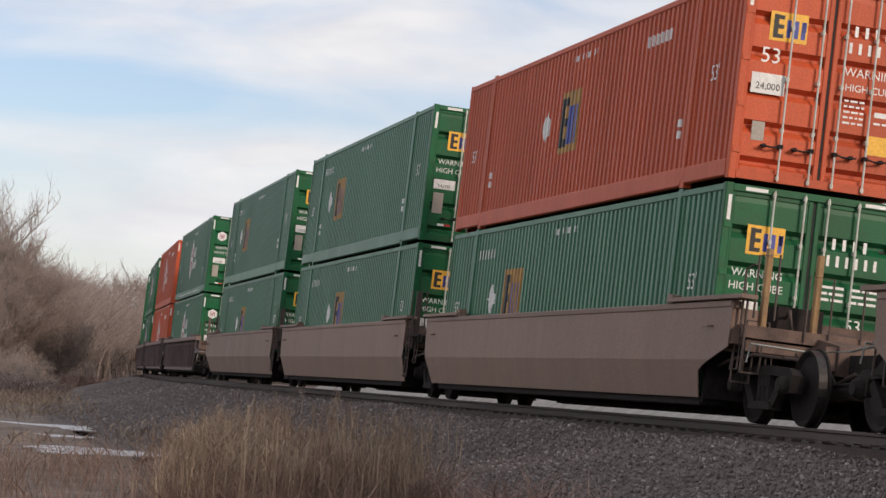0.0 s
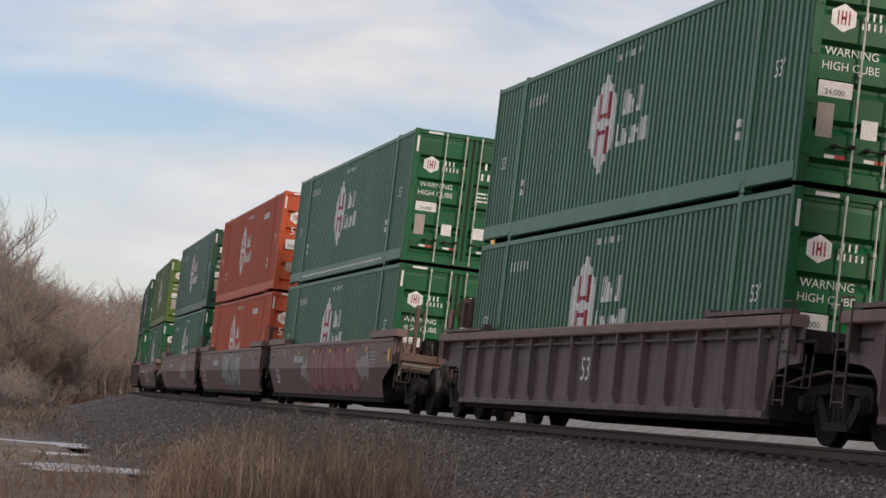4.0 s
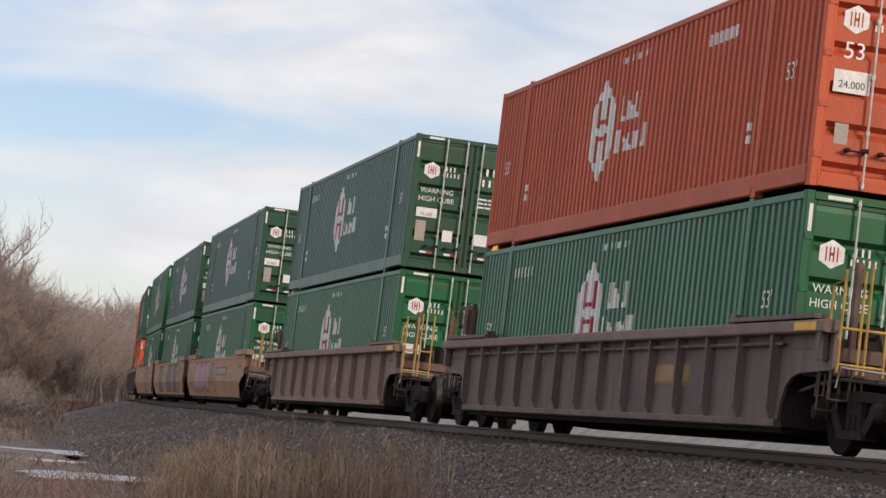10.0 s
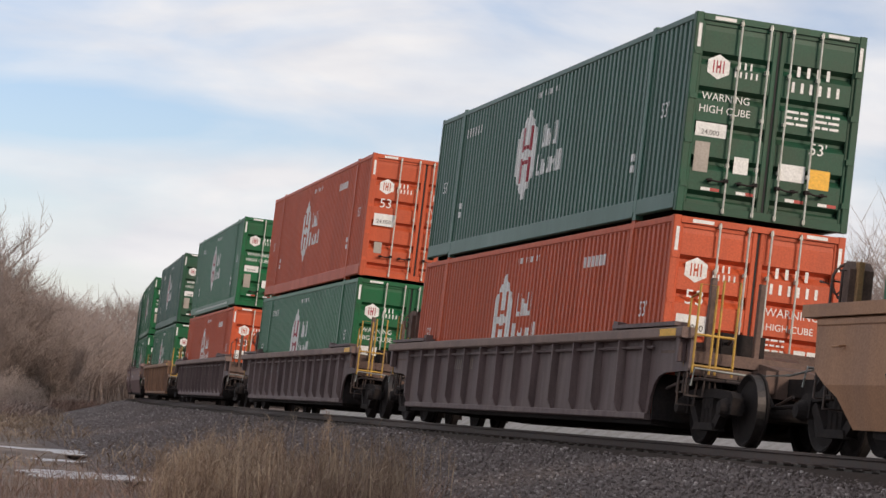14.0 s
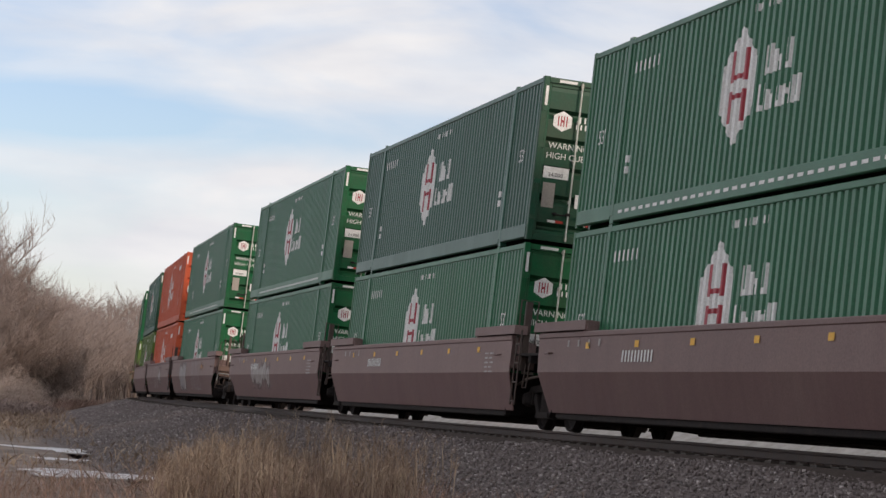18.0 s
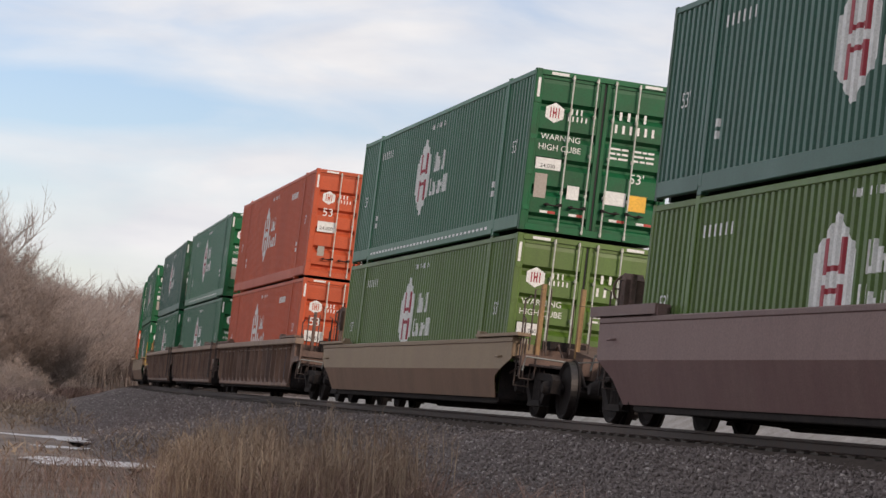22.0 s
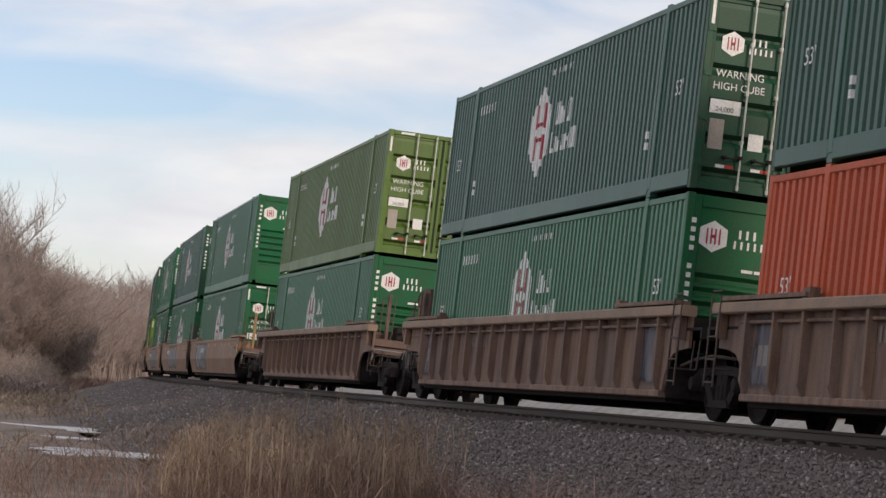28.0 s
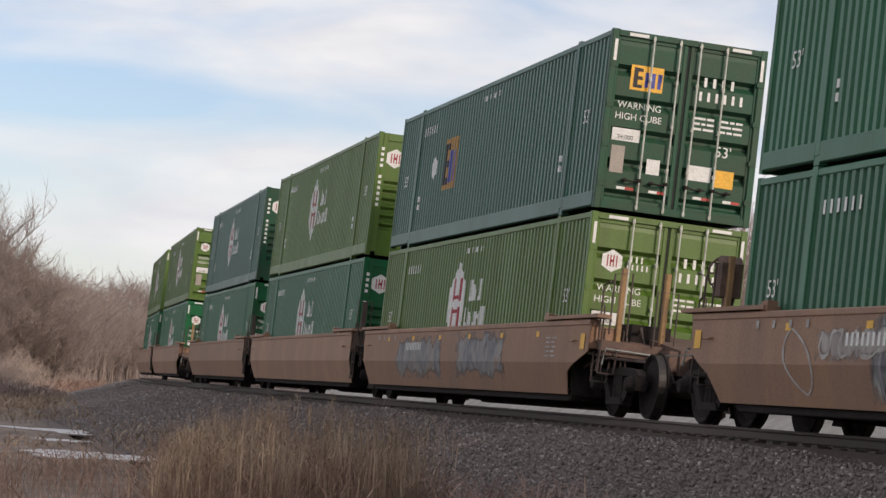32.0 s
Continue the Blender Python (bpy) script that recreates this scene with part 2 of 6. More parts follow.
PAINTS["lavender"] = material("pale lavender spray paint", (0.23, 0.22, 0.245), 0.6, spots=(0.13, 0.11, 0.11), amount=0.8, size=2.2)


def spray_material(name, tones, across=2.2, along=0.8, worn=0.5, seed=0.0):
    """Sprayed colours run into one another, thin and worn towards the edge of the piece."""
    m = bpy.data.materials.new(name)
    m.use_nodes = True
    nt = m.node_tree
    nd, ln = nt.nodes.new, nt.links.new
    b, out = nt.nodes["Principled BSDF"], nt.nodes["Material Output"]
    b.inputs["Roughness"].default_value, b.inputs["Specular IOR Level"].default_value = 0.6, 0.3
    tc, mp, n1, n2, c = nd("ShaderNodeTexCoord"), nd("ShaderNodeMapping"), nd("ShaderNodeTexNoise"), nd("ShaderNodeTexNoise"), nd("ShaderNodeValToRGB")
    mp.inputs["Scale"].default_value, mp.inputs["Location"].default_value = (across, 1.0, along), (seed, seed * 0.7, 0)
    n1.inputs["Scale"].default_value, n1.inputs["Detail"].default_value, n1.inputs["Distortion"].default_value = 1.0, 2.0, 1.6
    n2.inputs["Scale"].default_value, n2.inputs["Detail"].default_value = 5.0, 7.0
    e = c.color_ramp.elements
    while len(e) < len(tones):
        e.new(0.5)
    for k, t in enumerate(tones):
        e[k].position, e[k].color = 0.30 + 0.40 * k / (len(tones) - 1), (*t, 1)
    ln(tc.outputs["Object"], mp.inputs[0]), ln(mp.outputs[0], n1.inputs["Vector"]), ln(tc.outputs["Object"], n2.inputs["Vector"])
    ln(n1.outputs["Fac"], c.inputs[0]), ln(c.outputs[0], b.inputs["Base Color"])
    edge, add, ramp = nd("ShaderNodeAttribute"), nd("ShaderNodeMath"), nd("ShaderNodeMapRange")
    edge.attribute_name = "edge"
    add.operation = "MULTIPLY_ADD"
    add.inputs[1].default_value = worn * 3
    ramp.inputs["From Min"].default_value, ramp.inputs["From Max"].default_value = worn * 1.5, worn * 1.5 + 0.75
    ln(n2.outputs["Fac"], add.inputs[0]), ln(edge.outputs["Fac"], add.inputs[2]), ln(add.outputs[0], ramp.inputs["Value"])
    clear, mix = nd("ShaderNodeBsdfTransparent"), nd("ShaderNodeMixShader")
    ln(ramp.outputs[0], mix.inputs[0]), ln(clear.outputs[0], mix.inputs[1]), ln(b.outputs[0], mix.inputs[2]), ln(mix.outputs[0], out.inputs["Surface"])
    return m


PIECES = {}
PIECES["red"] = spray_material("red sprayed piece", ((0.15, 0.055, 0.055), (0.25, 0.065, 0.065), (0.20, 0.12, 0.115), (0.36, 0.19, 0.18)), 3.0, 0.7, 0.45, 3.0)
PIECES["silver"] = spray_material("silver sprayed piece", ((0.07, 0.075, 0.08), (0.24, 0.245, 0.245), (0.32, 0.325, 0.32), (0.38, 0.36, 0.34)), 2.0, 1.0, 0.25, 8.0)
PIECES["chrome"] = spray_material("pale grey sprayed piece", ((0.09, 0.075, 0.075), (0.25, 0.225, 0.215), (0.36, 0.335, 0.32)), 3.6, 0.9, 0.4, 5.0)
PIECES["candy"] = spray_material("pink and lavender sprayed piece", ((0.20, 0.20, 0.32), (0.46, 0.16, 0.19), (0.50, 0.23, 0.24), (0.24, 0.30, 0.31), (0.50, 0.20, 0.06)), 1.8, 1.1, 0.5, 11.0)
PIECES["violet"] = spray_material("violet and white sprayed piece", ((0.09, 0.07, 0.11), (0.16, 0.13, 0.18), (0.42, 0.39, 0.39), (0.50, 0.46, 0.43), (0.16, 0.13, 0.15)), 1.3, 1.5, 0.45, 2.0)
PIECES["flame"] = spray_material("slate and white sprayed piece", ((0.055, 0.055, 0.065), (0.10, 0.10, 0.11), (0.22, 0.225, 0.225), (0.50, 0.50, 0.48)), 3.0, 1.0, 0.45, 7.0)
PIECES["mist"] = spray_material("worn blue-grey sprayed piece", ((0.11, 0.115, 0.135), (0.17, 0.17, 0.18), (0.26, 0.25, 0.24), (0.22, 0.155, 0.12)), 2.2, 1.2, 0.75, 4.0)
PIECES["night"] = spray_material("dark navy sprayed panel", ((0.025, 0.025, 0.045), (0.06, 0.055, 0.075), (0.15, 0.14, 0.155), (0.05, 0.045, 0.06)), 2.5, 0.8, 0.3, 15.0)
PIECES["ochre"] = spray_material("faded ochre sign patch", ((0.42, 0.24, 0.10), (0.34, 0.20, 0.10), (0.27, 0.18, 0.12)), 1.2, 1.2, 0.2, 17.0)
PIECES["ghost"] = spray_material("faded white sprayed piece", ((0.34, 0.31, 0.30), (0.26, 0.22, 0.21), (0.40, 0.37, 0.35)), 4.0, 0.7, 0.85, 6.0)
PIECES["ember"] = spray_material("faded orange sprayed patch", ((0.46, 0.17, 0.05), (0.36, 0.17, 0.07), (0.40, 0.20, 0.09)), 1.5, 1.2, 0.8, 9.0)
PIECES["sea"] = spray_material("faded teal sprayed patch", ((0.20, 0.29, 0.27), (0.26, 0.29, 0.25), (0.20, 0.24, 0.24)), 1.5, 1.0, 0.35, 1.0)
PIECES["wine"] = spray_material("faded wine-red sprayed patch", ((0.125, 0.058, 0.066), (0.17, 0.085, 0.090), (0.15, 0.085, 0.095)), 1.2, 1.0, 0.25, 12.0)
PIECES["rose"] = spray_material("faded rose sprayed patch", ((0.26, 0.105, 0.105), (0.30, 0.12, 0.115), (0.28, 0.14, 0.125)), 1.2, 1.0, 0.2, 13.0)


def ground_material():
    """Earth, mud, straw and ballast by where they lie."""
    m = bpy.data.materials.new("earth and straw")
    m.use_nodes = True
    nt = m.node_tree
    nd, ln = nt.nodes.new, nt.links.new
    b = nt.nodes["Principled BSDF"]
    b.inputs["Roughness"].default_value = 0.95
    b.inputs["Specular IOR Level"].default_value = 0.2
    tc = nd("ShaderNodeTexCoord")
    n1, n2, n3 = (nd("ShaderNodeTexNoise") for _ in range(3))
    for n, s, d in ((n1, 0.12, 6), (n2, 1.3, 8), (n3, 14.0, 4)):
        n.inputs["Scale"].default_value, n.inputs["Detail"].default_value = s, d
        ln(tc.outputs["Object"], n.inputs["Vector"])
    c = nd("ShaderNodeValToRGB")
    c.color_ramp.elements[0].position, c.color_ramp.elements[0].color = 0.35, (0.148, 0.117, 0.106, 1)
    c.color_ramp.elements[1].position, c.color_ramp.elements[1].color = 0.68, (0.30, 0.240, 0.203, 1)
    ln(n2.outputs["Fac"], c.inputs[0])
    c2 = nd("ShaderNodeMixRGB")
    c2.blend_type = "MULTIPLY"
    c2.inputs[0].default_value = 0.55
    r = nd("ShaderNodeMapRange")
    r.inputs["To Min"].default_value, r.inputs["To Max"].default_value = 0.45, 1.4
    ln(n1.outputs["Fac"], r.inputs["Value"])
    ln(c.outputs[0], c2.inputs[1]), ln(r.outputs[0], c2.inputs[2])
    ln(c2.outputs[0], b.inputs["Base Color"])
    bp = nd("ShaderNodeBump")
    bp.inputs["Strength"].default_value, bp.inputs["Distance"].default_value = 0.6, 0.08
    ln(n3.outputs["Fac"], bp.inputs["Height"]), ln(bp.outputs[0], b.inputs["Normal"])
    return m


def stone_material():
    """Crushed stone, each one its own grey."""
    m = bpy.data.materials.new("crushed grey stone")
    m.use_nodes = True
    nt = m.node_tree
    nd, ln = nt.nodes.new, nt.links.new
    b = nt.nodes["Principled BSDF"]
    b.inputs["Roughness"].default_value = 0.85
    g, tc, n, c = nd("ShaderNodeNewGeometry"), nd("ShaderNodeTexCoord"), nd("ShaderNodeTexNoise"), nd("ShaderNodeValToRGB")
    n.inputs["Scale"].default_value, n.inputs["Detail"].default_value = 30, 4
    add = nd("ShaderNodeMath")
    add.operation = "MULTIPLY_ADD"
    add.inputs[1].default_value = 0.75
    mul = nd("ShaderNodeMath")
    mul.operation = "MULTIPLY"
    mul.inputs[1].default_value = 0.3
    ln(tc.outputs["Object"], n.inputs["Vector"])
    ln(n.outputs["Fac"], mul.inputs[0]), ln(mul.outputs[0], add.inputs[2]), ln(g.outputs["Random Per Island"], add.inputs[0])
    e = c.color_ramp.elements
    e[0].position, e[0].color = 0.08, (0.132, 0.107, 0.103, 1)
    e[1].position, e[1].color = 0.95, (0.52, 0.47, 0.45, 1)
    mid = e.new(0.8)
    mid.color = (0.225, 0.189, 0.181, 1)
    ln(add.outputs[0], c.inputs[0]), ln(c.outputs[0], b.inputs["Base Color"])
    return m


EARTH = ground_material()
STONE = stone_material()
BED = material("ballast fines", (0.154, 0.126, 0.120), 0.95, spots=(0.110, 0.092, 0.088), amount=0.8, size=9, fine=22, bump=1.0, spec=0.15)
OIL_SHADE = material("oil-stained ballast with rail shade", (0.048, 0.036, 0.031), 0.95, spots=(0.080, 0.062, 0.054), amount=0.7, size=6, fine=25, bump=1.0, spec=0.15)
def grass_material(name, *tones):
    """Dry stems, each its own tone."""
    m = bpy.data.materials.new(name)
    m.use_nodes = True
    nt = m.node_tree
    nd, ln = nt.nodes.new, nt.links.new
    b = nt.nodes["Principled BSDF"]
    b.inputs["Roughness"].default_value, b.inputs["Specular IOR Level"].default_value = 0.8, 0.25
    g, tc, n, c = nd("ShaderNodeNewGeometry"), nd("ShaderNodeTexCoord"), nd("ShaderNodeTexNoise"), nd("ShaderNodeValToRGB")
    n.inputs["Scale"].default_value, n.inputs["Detail"].default_value = 2.2, 3
    add = nd("ShaderNodeMath")
    add.operation = "MULTIPLY_ADD"
    add.inputs[1].default_value = 0.55
    mul = nd("ShaderNodeMath")
    mul.operation = "MULTIPLY_ADD"
    mul.inputs[1].default_value, mul.inputs[2].default_value = 2.4, -0.95
    ln(tc.outputs["Object"], n.inputs["Vector"]), ln(n.outputs["Fac"], mul.inputs[0])
    ln(g.outputs["Random Per Island"], add.inputs[0]), ln(mul.outputs[0], add.inputs[2])
    e = c.color_ramp.elements
    while len(e) < len(tones):
        e.new(0.5)
    for k, t in enumerate(tones):
        e[k].position, e[k].color = k / (len(tones) - 1), (*t, 1)
    ln(add.outputs[0], c.inputs[0]), ln(c.outputs[0], b.inputs["Base Color"])
    return m


STRAW = grass_material("dry grass stalks", (0.078, 0.046, 0.038), (0.165, 0.102, 0.077), (0.30, 0.205, 0.146))
DEADRED = grass_material("dead reddish stems", (0.155, 0.096, 0.083), (0.28, 0.182, 0.150), (0.39, 0.268, 0.212))
BRAMBLE = grass_material("dark bramble stems", (0.15, 0.108, 0.10), (0.23, 0.172, 0.155), (0.33, 0.255, 0.22))
PLUME = grass_material("dry seed heads", (0.19, 0.130, 0.098), (0.30, 0.218, 0.158), (0.42, 0.322, 0.236))
TWIG = material("bare twigs and bark", (0.285, 0.225, 0.200), 0.9, spots=(0.205, 0.160, 0.142), amount=0.8, size=0.5, fine=5)
BRUSH = material("dark brambles", (0.40, 0.312, 0.270), 0.9, spots=(0.50, 0.385, 0.315), amount=0.8, size=0.8, fine=6)
WATER = material("shallow ice and water", (0.52, 0.48, 0.465), 0.4, spots=(0.20, 0.165, 0.15), amount=0.9, size=1.4, spec=0.5)


# ---- mesh helpers ----
class Shape:
    """Vertices and faces collected for one mesh."""

    def __init__(self):
        self.v, self.f = [], []

    def add(self, vs, fs):
        k = len(self.v)
        self.v += [tuple(v) for v in vs]
        self.f += [tuple(i + k for i in f) for f in fs]
        return self

    def box(self, x0, x1, y0, y1, z0, z1):
        return self.add([(x, y, z) for x in (x0, x1) for y in (y0, y1) for z in (z0, z1)],
                        [(0, 1, 3, 2), (4, 6, 7, 5), (0, 4, 5, 1), (2, 3, 7, 6), (0, 2, 6, 4), (1, 5, 7, 3)])

    def beam(self, x0, x1, y0, y1, z0, z1, c=0.015):
        """A bar along x with its long edges chamfered."""
        prof = [(y0 + c, z0), (y1 - c, z0), (y1, z0 + c), (y1, z1 - c), (y1 - c, z1), (y0 + c, z1), (y0, z1 - c), (y0, z0 + c)]
        return self.sweep([[(x, y, z) for y, z in prof] for x in (x0, x1)])

    def post(self, x0, x1, y0, y1, z0, z1, c=0.012):
        """An upright bar with its edges chamfered."""
        prof = [(x0 + c, y0), (x1 - c, y0), (x1, y0 + c), (x1, y1 - c), (x1 - c, y1), (x0 + c, y1), (x0, y1 - c), (x0, y0 + c)]
        return self.sweep([[(x, y, z) for x, y in prof] for z in (z0, z1)])

    def sweep(self, rings, caps=True):
        n = len(rings[0])
        vs = [p for r in rings for p in r]
        fs = [(i * n + j, i * n + (j + 1) % n, (i + 1) * n + (j + 1) % n, (i + 1) * n + j) for i in range(len(rings) - 1) for j in range(n)]
        if caps:
            fs += [tuple(range(n))[::-1], tuple((len(rings) - 1) * n + j for j in range(n))]
        return self.add(vs, fs)

    def rod(self, pts, r, n=8):
        """A round bar along a line of points."""
        pts = [Vector(p) for p in pts]
        rings = []
        for i, p in enumerate(pts):
            d = (pts[min(i + 1, len(pts) - 1)] - pts[max(i - 1, 0)]).normalized()
            u = d.orthogonal().normalized()
            w = d.cross(u)
            rings.append([p + (u * math.cos(2 * math.pi * k / n) + w * math.sin(2 * math.pi * k / n)) * r for k in range(n)])
        return self.sweep(rings)

    def turned(self, prof, at, n=28):
        """A body turned round the y axis: prof is radius and y."""
        x, y, z = at
        rings = [[(x + r * math.cos(2 * math.pi * k / n), y + h, z + r * math.sin(2 * math.pi * k / n)) for k in range(n)] for r, h in prof]
        return self.sweep(rings)

    def prism(self, prof, y0, y1):
        """A plate cut to an outline in x and z."""
        return self.sweep([[(x, y, z) for x, z in prof] for y in (y0, y1)])

    def quad(self, a, b, c, d):
        return self.add([a, b, c, d], [(0, 1, 2, 3)])

    def mesh(self, name, mat):
        me = bpy.data.meshes.new(name)
        me.from_pydata(self.v, [], self.f)
        me.materials.append(mat)
        me.validate()
        bm = bmesh.new()
        bm.from_mesh(me)
        bmesh.ops.recalc_face_normals(bm, faces=bm.faces)
        bm.to_mesh(me)
        bm.free()
        return me


def part(name, sh, mat, parent, label=""):
    ob = new(name, sh.mesh(name, mat) if isinstance(sh, Shape) else sh)
    ob.parent = parent
    if label:
        ob["label"] = label
    return ob


def letters(text, size, mat, name="lettering"):
    """Flat letters as a mesh in the x-y plane, centred."""
    cu = bpy.data.curves.new(name, "FONT")
    cu.body, cu.size, cu.align_x, cu.align_y = text, size, "CENTER", "CENTER"
    cu.resolution_u = 3
    ob = new(name, cu)
    me = bpy.data.meshes.new_from_object(ob.evaluated_get(bpy.context.evaluated_depsgraph_get()))
    bpy.data.objects.remove(ob)
    me.materials.clear()
    me.materials.append(mat)
    return me


def moved(me, m):
    me.transform(m)
    return me


# ---- the line: a curve to the right, banked ----
LINE_X, LINE_HEAD, LINE_K, LINE_K1, BANK = 13.2445, -0.203561, 0.000886189, -5.413e-07, 0.0514507
STEP = 0.5
_s = np.arange(-1000, 1160, STEP)
_c = np.clip(_s, -150, 400)
_psi = LINE_HEAD + LINE_K * _s + 0.5 * LINE_K1 * _c ** 2
_mid = (_psi[1:] + _psi[:-1]) / 2
_lx = np.concatenate([[0], np.cumsum(np.sin(_mid) * STEP)])
_ly = np.concatenate([[0], np.cumsum(np.cos(_mid) * STEP)])
_zero = int(np.argmin(np.abs(_s)))
_lx, _ly = _lx - _lx[_zero] + LINE_X, _ly - _ly[_zero]


def line_at(s):
    return Vector((float(np.interp(s, _s, _lx)), float(np.interp(s, _s, _ly))))


def line_frame(s, half=9.3):
    """Pose on the line: x towards the eye's end (the way the train goes), z up from the banked track, middle at s."""
    a, b = line_at(s - half), line_at(s + half)
    t = (b - a).normalized()
    m = (a + b) / 2
    n = Vector((t.y, -t.x))
    cb, sb = math.cos(BANK), math.sin(BANK)
    x, y, z = (-t.x, -t.y, 0), (n.x * cb, n.y * cb, -sb), (n.x * sb, n.y * sb, cb)
    return Matrix(((x[0], y[0], z[0], m.x), (x[1], y[1], z[1], m.y), (x[2], y[2], z[2], 0), (0, 0, 0, 1)))


def lateral_of(px, py):
    """Distance along and sideways (right positive) from the line, for arrays of places."""
    i = np.zeros(px.shape, dtype=int)
    best = np.full(px.shape, 1e18)
    for k in range(0, len(_s), 12):
        d = (px - _lx[k]) ** 2 + (py - _ly[k]) ** 2
        w = d < best
        best[w], i[w] = d[w], k
    dx, dy = px - _lx[i], py - _ly[i]
    tx, ty = np.sin(_psi[i]), np.cos(_psi[i])
    return _s[i] + dx * tx + dy * ty, dx * ty - dy * tx


POOL_Z = -1.46
POOLS = ((-7.4, 70, 1.8, 1.7), (-3.75, 51.5, 0.95, 1.5), (-5.2, 61, 0.4, 0.7))     # x, y and half sizes of the puddles


def ground_z(px, py):
    """Height of the earth: embankment, ditch and the rise behind."""
    s, lat = lateral_of(px, py)
    a = np.abs(lat)
    bed = np.interp(a, [0, 1.6, 2.2, 4.6, 7, 10, 30], [-0.26, -0.28, -0.50, -1.25, -1.42, -1.5, -1.5])
    tilt = np.where(a < 2.2, -lat * math.sin(BANK), -np.sign(lat) * 2.2 * math.sin(BANK) * np.clip((7 - a) / 4.8, 0, 1))
    roll_ = 0.10 * np.sin(px * 0.31 + 1.3) * np.cos(py * 0.23) + 0.05 * np.sin(px * 0.9 + py * 0.7)
    far = np.hypot(px, py)
    rise = np.clip((far - 230) / 220, 0, 1) ** 1.2 * 10.5 * np.clip((-lat - 7) / 16, 0, 1)
    z = bed + tilt + roll_ * np.clip((a - 5) / 4, 0, 1) + rise
    for x, y, rx, ry in POOLS:      # shallow hollows
        rim = 0.22 * np.sin(px * 2.1 + py * 0.8) + 0.16 * np.sin(px * 4.3 - py)
        w = np.clip((1.55 - np.hypot((px - x) / rx, (py - y) / ry) + rim) / 0.6, 0, 1)
        z = z * (1 - w) + (POOL_Z - 0.08) * w
    return z


# ---- shipping containers, 53 ft, corrugated ----
CL, CW, CH = 16.154, 2.591, 2.896
HL, HW = CL / 2, CW / 2
POST = 6.096
PITCH, DEEP = 0.228, 0.050


def wall_breaks():
    """Places along the side wall where the pressed sheet bends, with its depth there."""
    out = []
    for a, b in ((-HL + 0.13, -POST - 0.09), (-POST + 0.09, POST - 0.09), (POST + 0.09, HL - 0.13)):
        n = max(1, round((b - a) / PITCH))
        w = (b - a) / n
        run = [(a, 0.0)]
        for i in range(n):
            x = a + i * w
            run += [(x + 0.46 * w, 0.0), (x + 0.56 * w, DEEP), (x + 0.90 * w, DEEP), (x + w, 0.0)]
        out.append(run)
    return out


BREAKS = wall_breaks()
BREAK_X = [x for r in BREAKS for x, _ in r]
BREAK_D = [d for r in BREAKS for _, d in r]


def wall_shape(sgn):
    sh = Shape()
    for run in BREAKS:
        vs = [(x, sgn * (HW - 0.014 - d), z) for x, d in run for z in (0.29, CH - 0.10)]
        sh.add(vs, [(2 * i, 2 * i + 2, 2 * i + 3, 2 * i + 1) for i in range(len(run) - 1)])
    return sh


def wall_paint(sh, x0, x1, low, high):
    """Paint that follows the pressed sheet of the wall towards -y; low and high give its edges over x."""
    xs = sorted({x0, x1, *[x for x in BREAK_X if x0 < x < x1], *[x0 + (x1 - x0) * k / 6 for k in range(7)]})
    vs = []
    for x in xs:
        y = -(HW - 0.014 - float(np.interp(x, BREAK_X, BREAK_D)) + 0.004)
        vs += [(x, y, low(x)), (x, y, high(x))]
    return sh.add(vs, [(2 * i, 2 * i + 2, 2 * i + 3, 2 * i + 1) for i in range(len(xs) - 1)])


def wall_figures(sh, x0, z0, w, h, count):
    """A row of letter-sized bars along the wall."""
    step = w / count
    for i in range(count):
        a = x0 + i * step
        wall_rect(sh, a, a + 0.34 * step, z0, z0 + h)


def wall_rect(sh, x0, x1, z0, z1):
    return wall_paint(sh, x0, x1, lambda x: z0, lambda x: z1)


HALF_TURN = pose(0, 0, 0, 0, 0, 180)
FACE = Matrix(((0, 0, 1, 0), (1, 0, 0, 0), (0, 1, 0, 0), (0, 0, 0, 1)))      # lettering on an end that looks to +x
SIDE = Matrix(((1, 0, 0, 0), (0, 0, -1, 0), (0, 1, 0, 0), (0, 0, 0, 1)))     # lettering on a side that looks to -y


def on_side(name, sh, mat, parent, label=""):
    """On the long wall; a box that runs closed end first shows the other wall."""
    ob = part(name, sh.mesh(name, mat) if isinstance(sh, Shape) else sh, mat, parent, label)
    if parent["turned"]:
        ob.matrix_basis = HALF_TURN
    return ob


def hexagon(sh, x, yc, zc, w, h):
    """A flat six-sided field on an end, point upwards."""
    p = [(0, h), (w, h * 0.5), (w, -h * 0.5), (0, -h), (-w, -h * 0.5), (-w, h * 0.5)]
    return sh.add([(x, yc + a, zc + b) for a, b in p], [tuple(range(6))])


def plate(sh, x, y0, y1, z0, z1):
    return sh.quad((x, y0, z0), (x, y1, z0), (x, y1, z1), (x, y0, z1))


def blocks(sh, x, y0, z0, w, h, count, gap=0.22):
    """A row of letter-sized bars on an end."""
    step = w / count
    for i in range(count):
        a = y0 + i * step
        plate(sh, x, a, a + 0.33 * step, z0, z0 + h)
    return sh


def words(sh, x, y0, z0, w, h, count):
    """A line of small print: a bar for each word."""
    cut = [0.0] + [(k + 0.22 * math.sin(5.1 * k + 9 * z0)) / count for k in range(1, count)] + [1.0]
    for a, b in zip(cut, cut[1:]):
        plate(sh, x, y0 + w * a, y0 + w * b - 0.025, z0, z0 + h)
    return sh


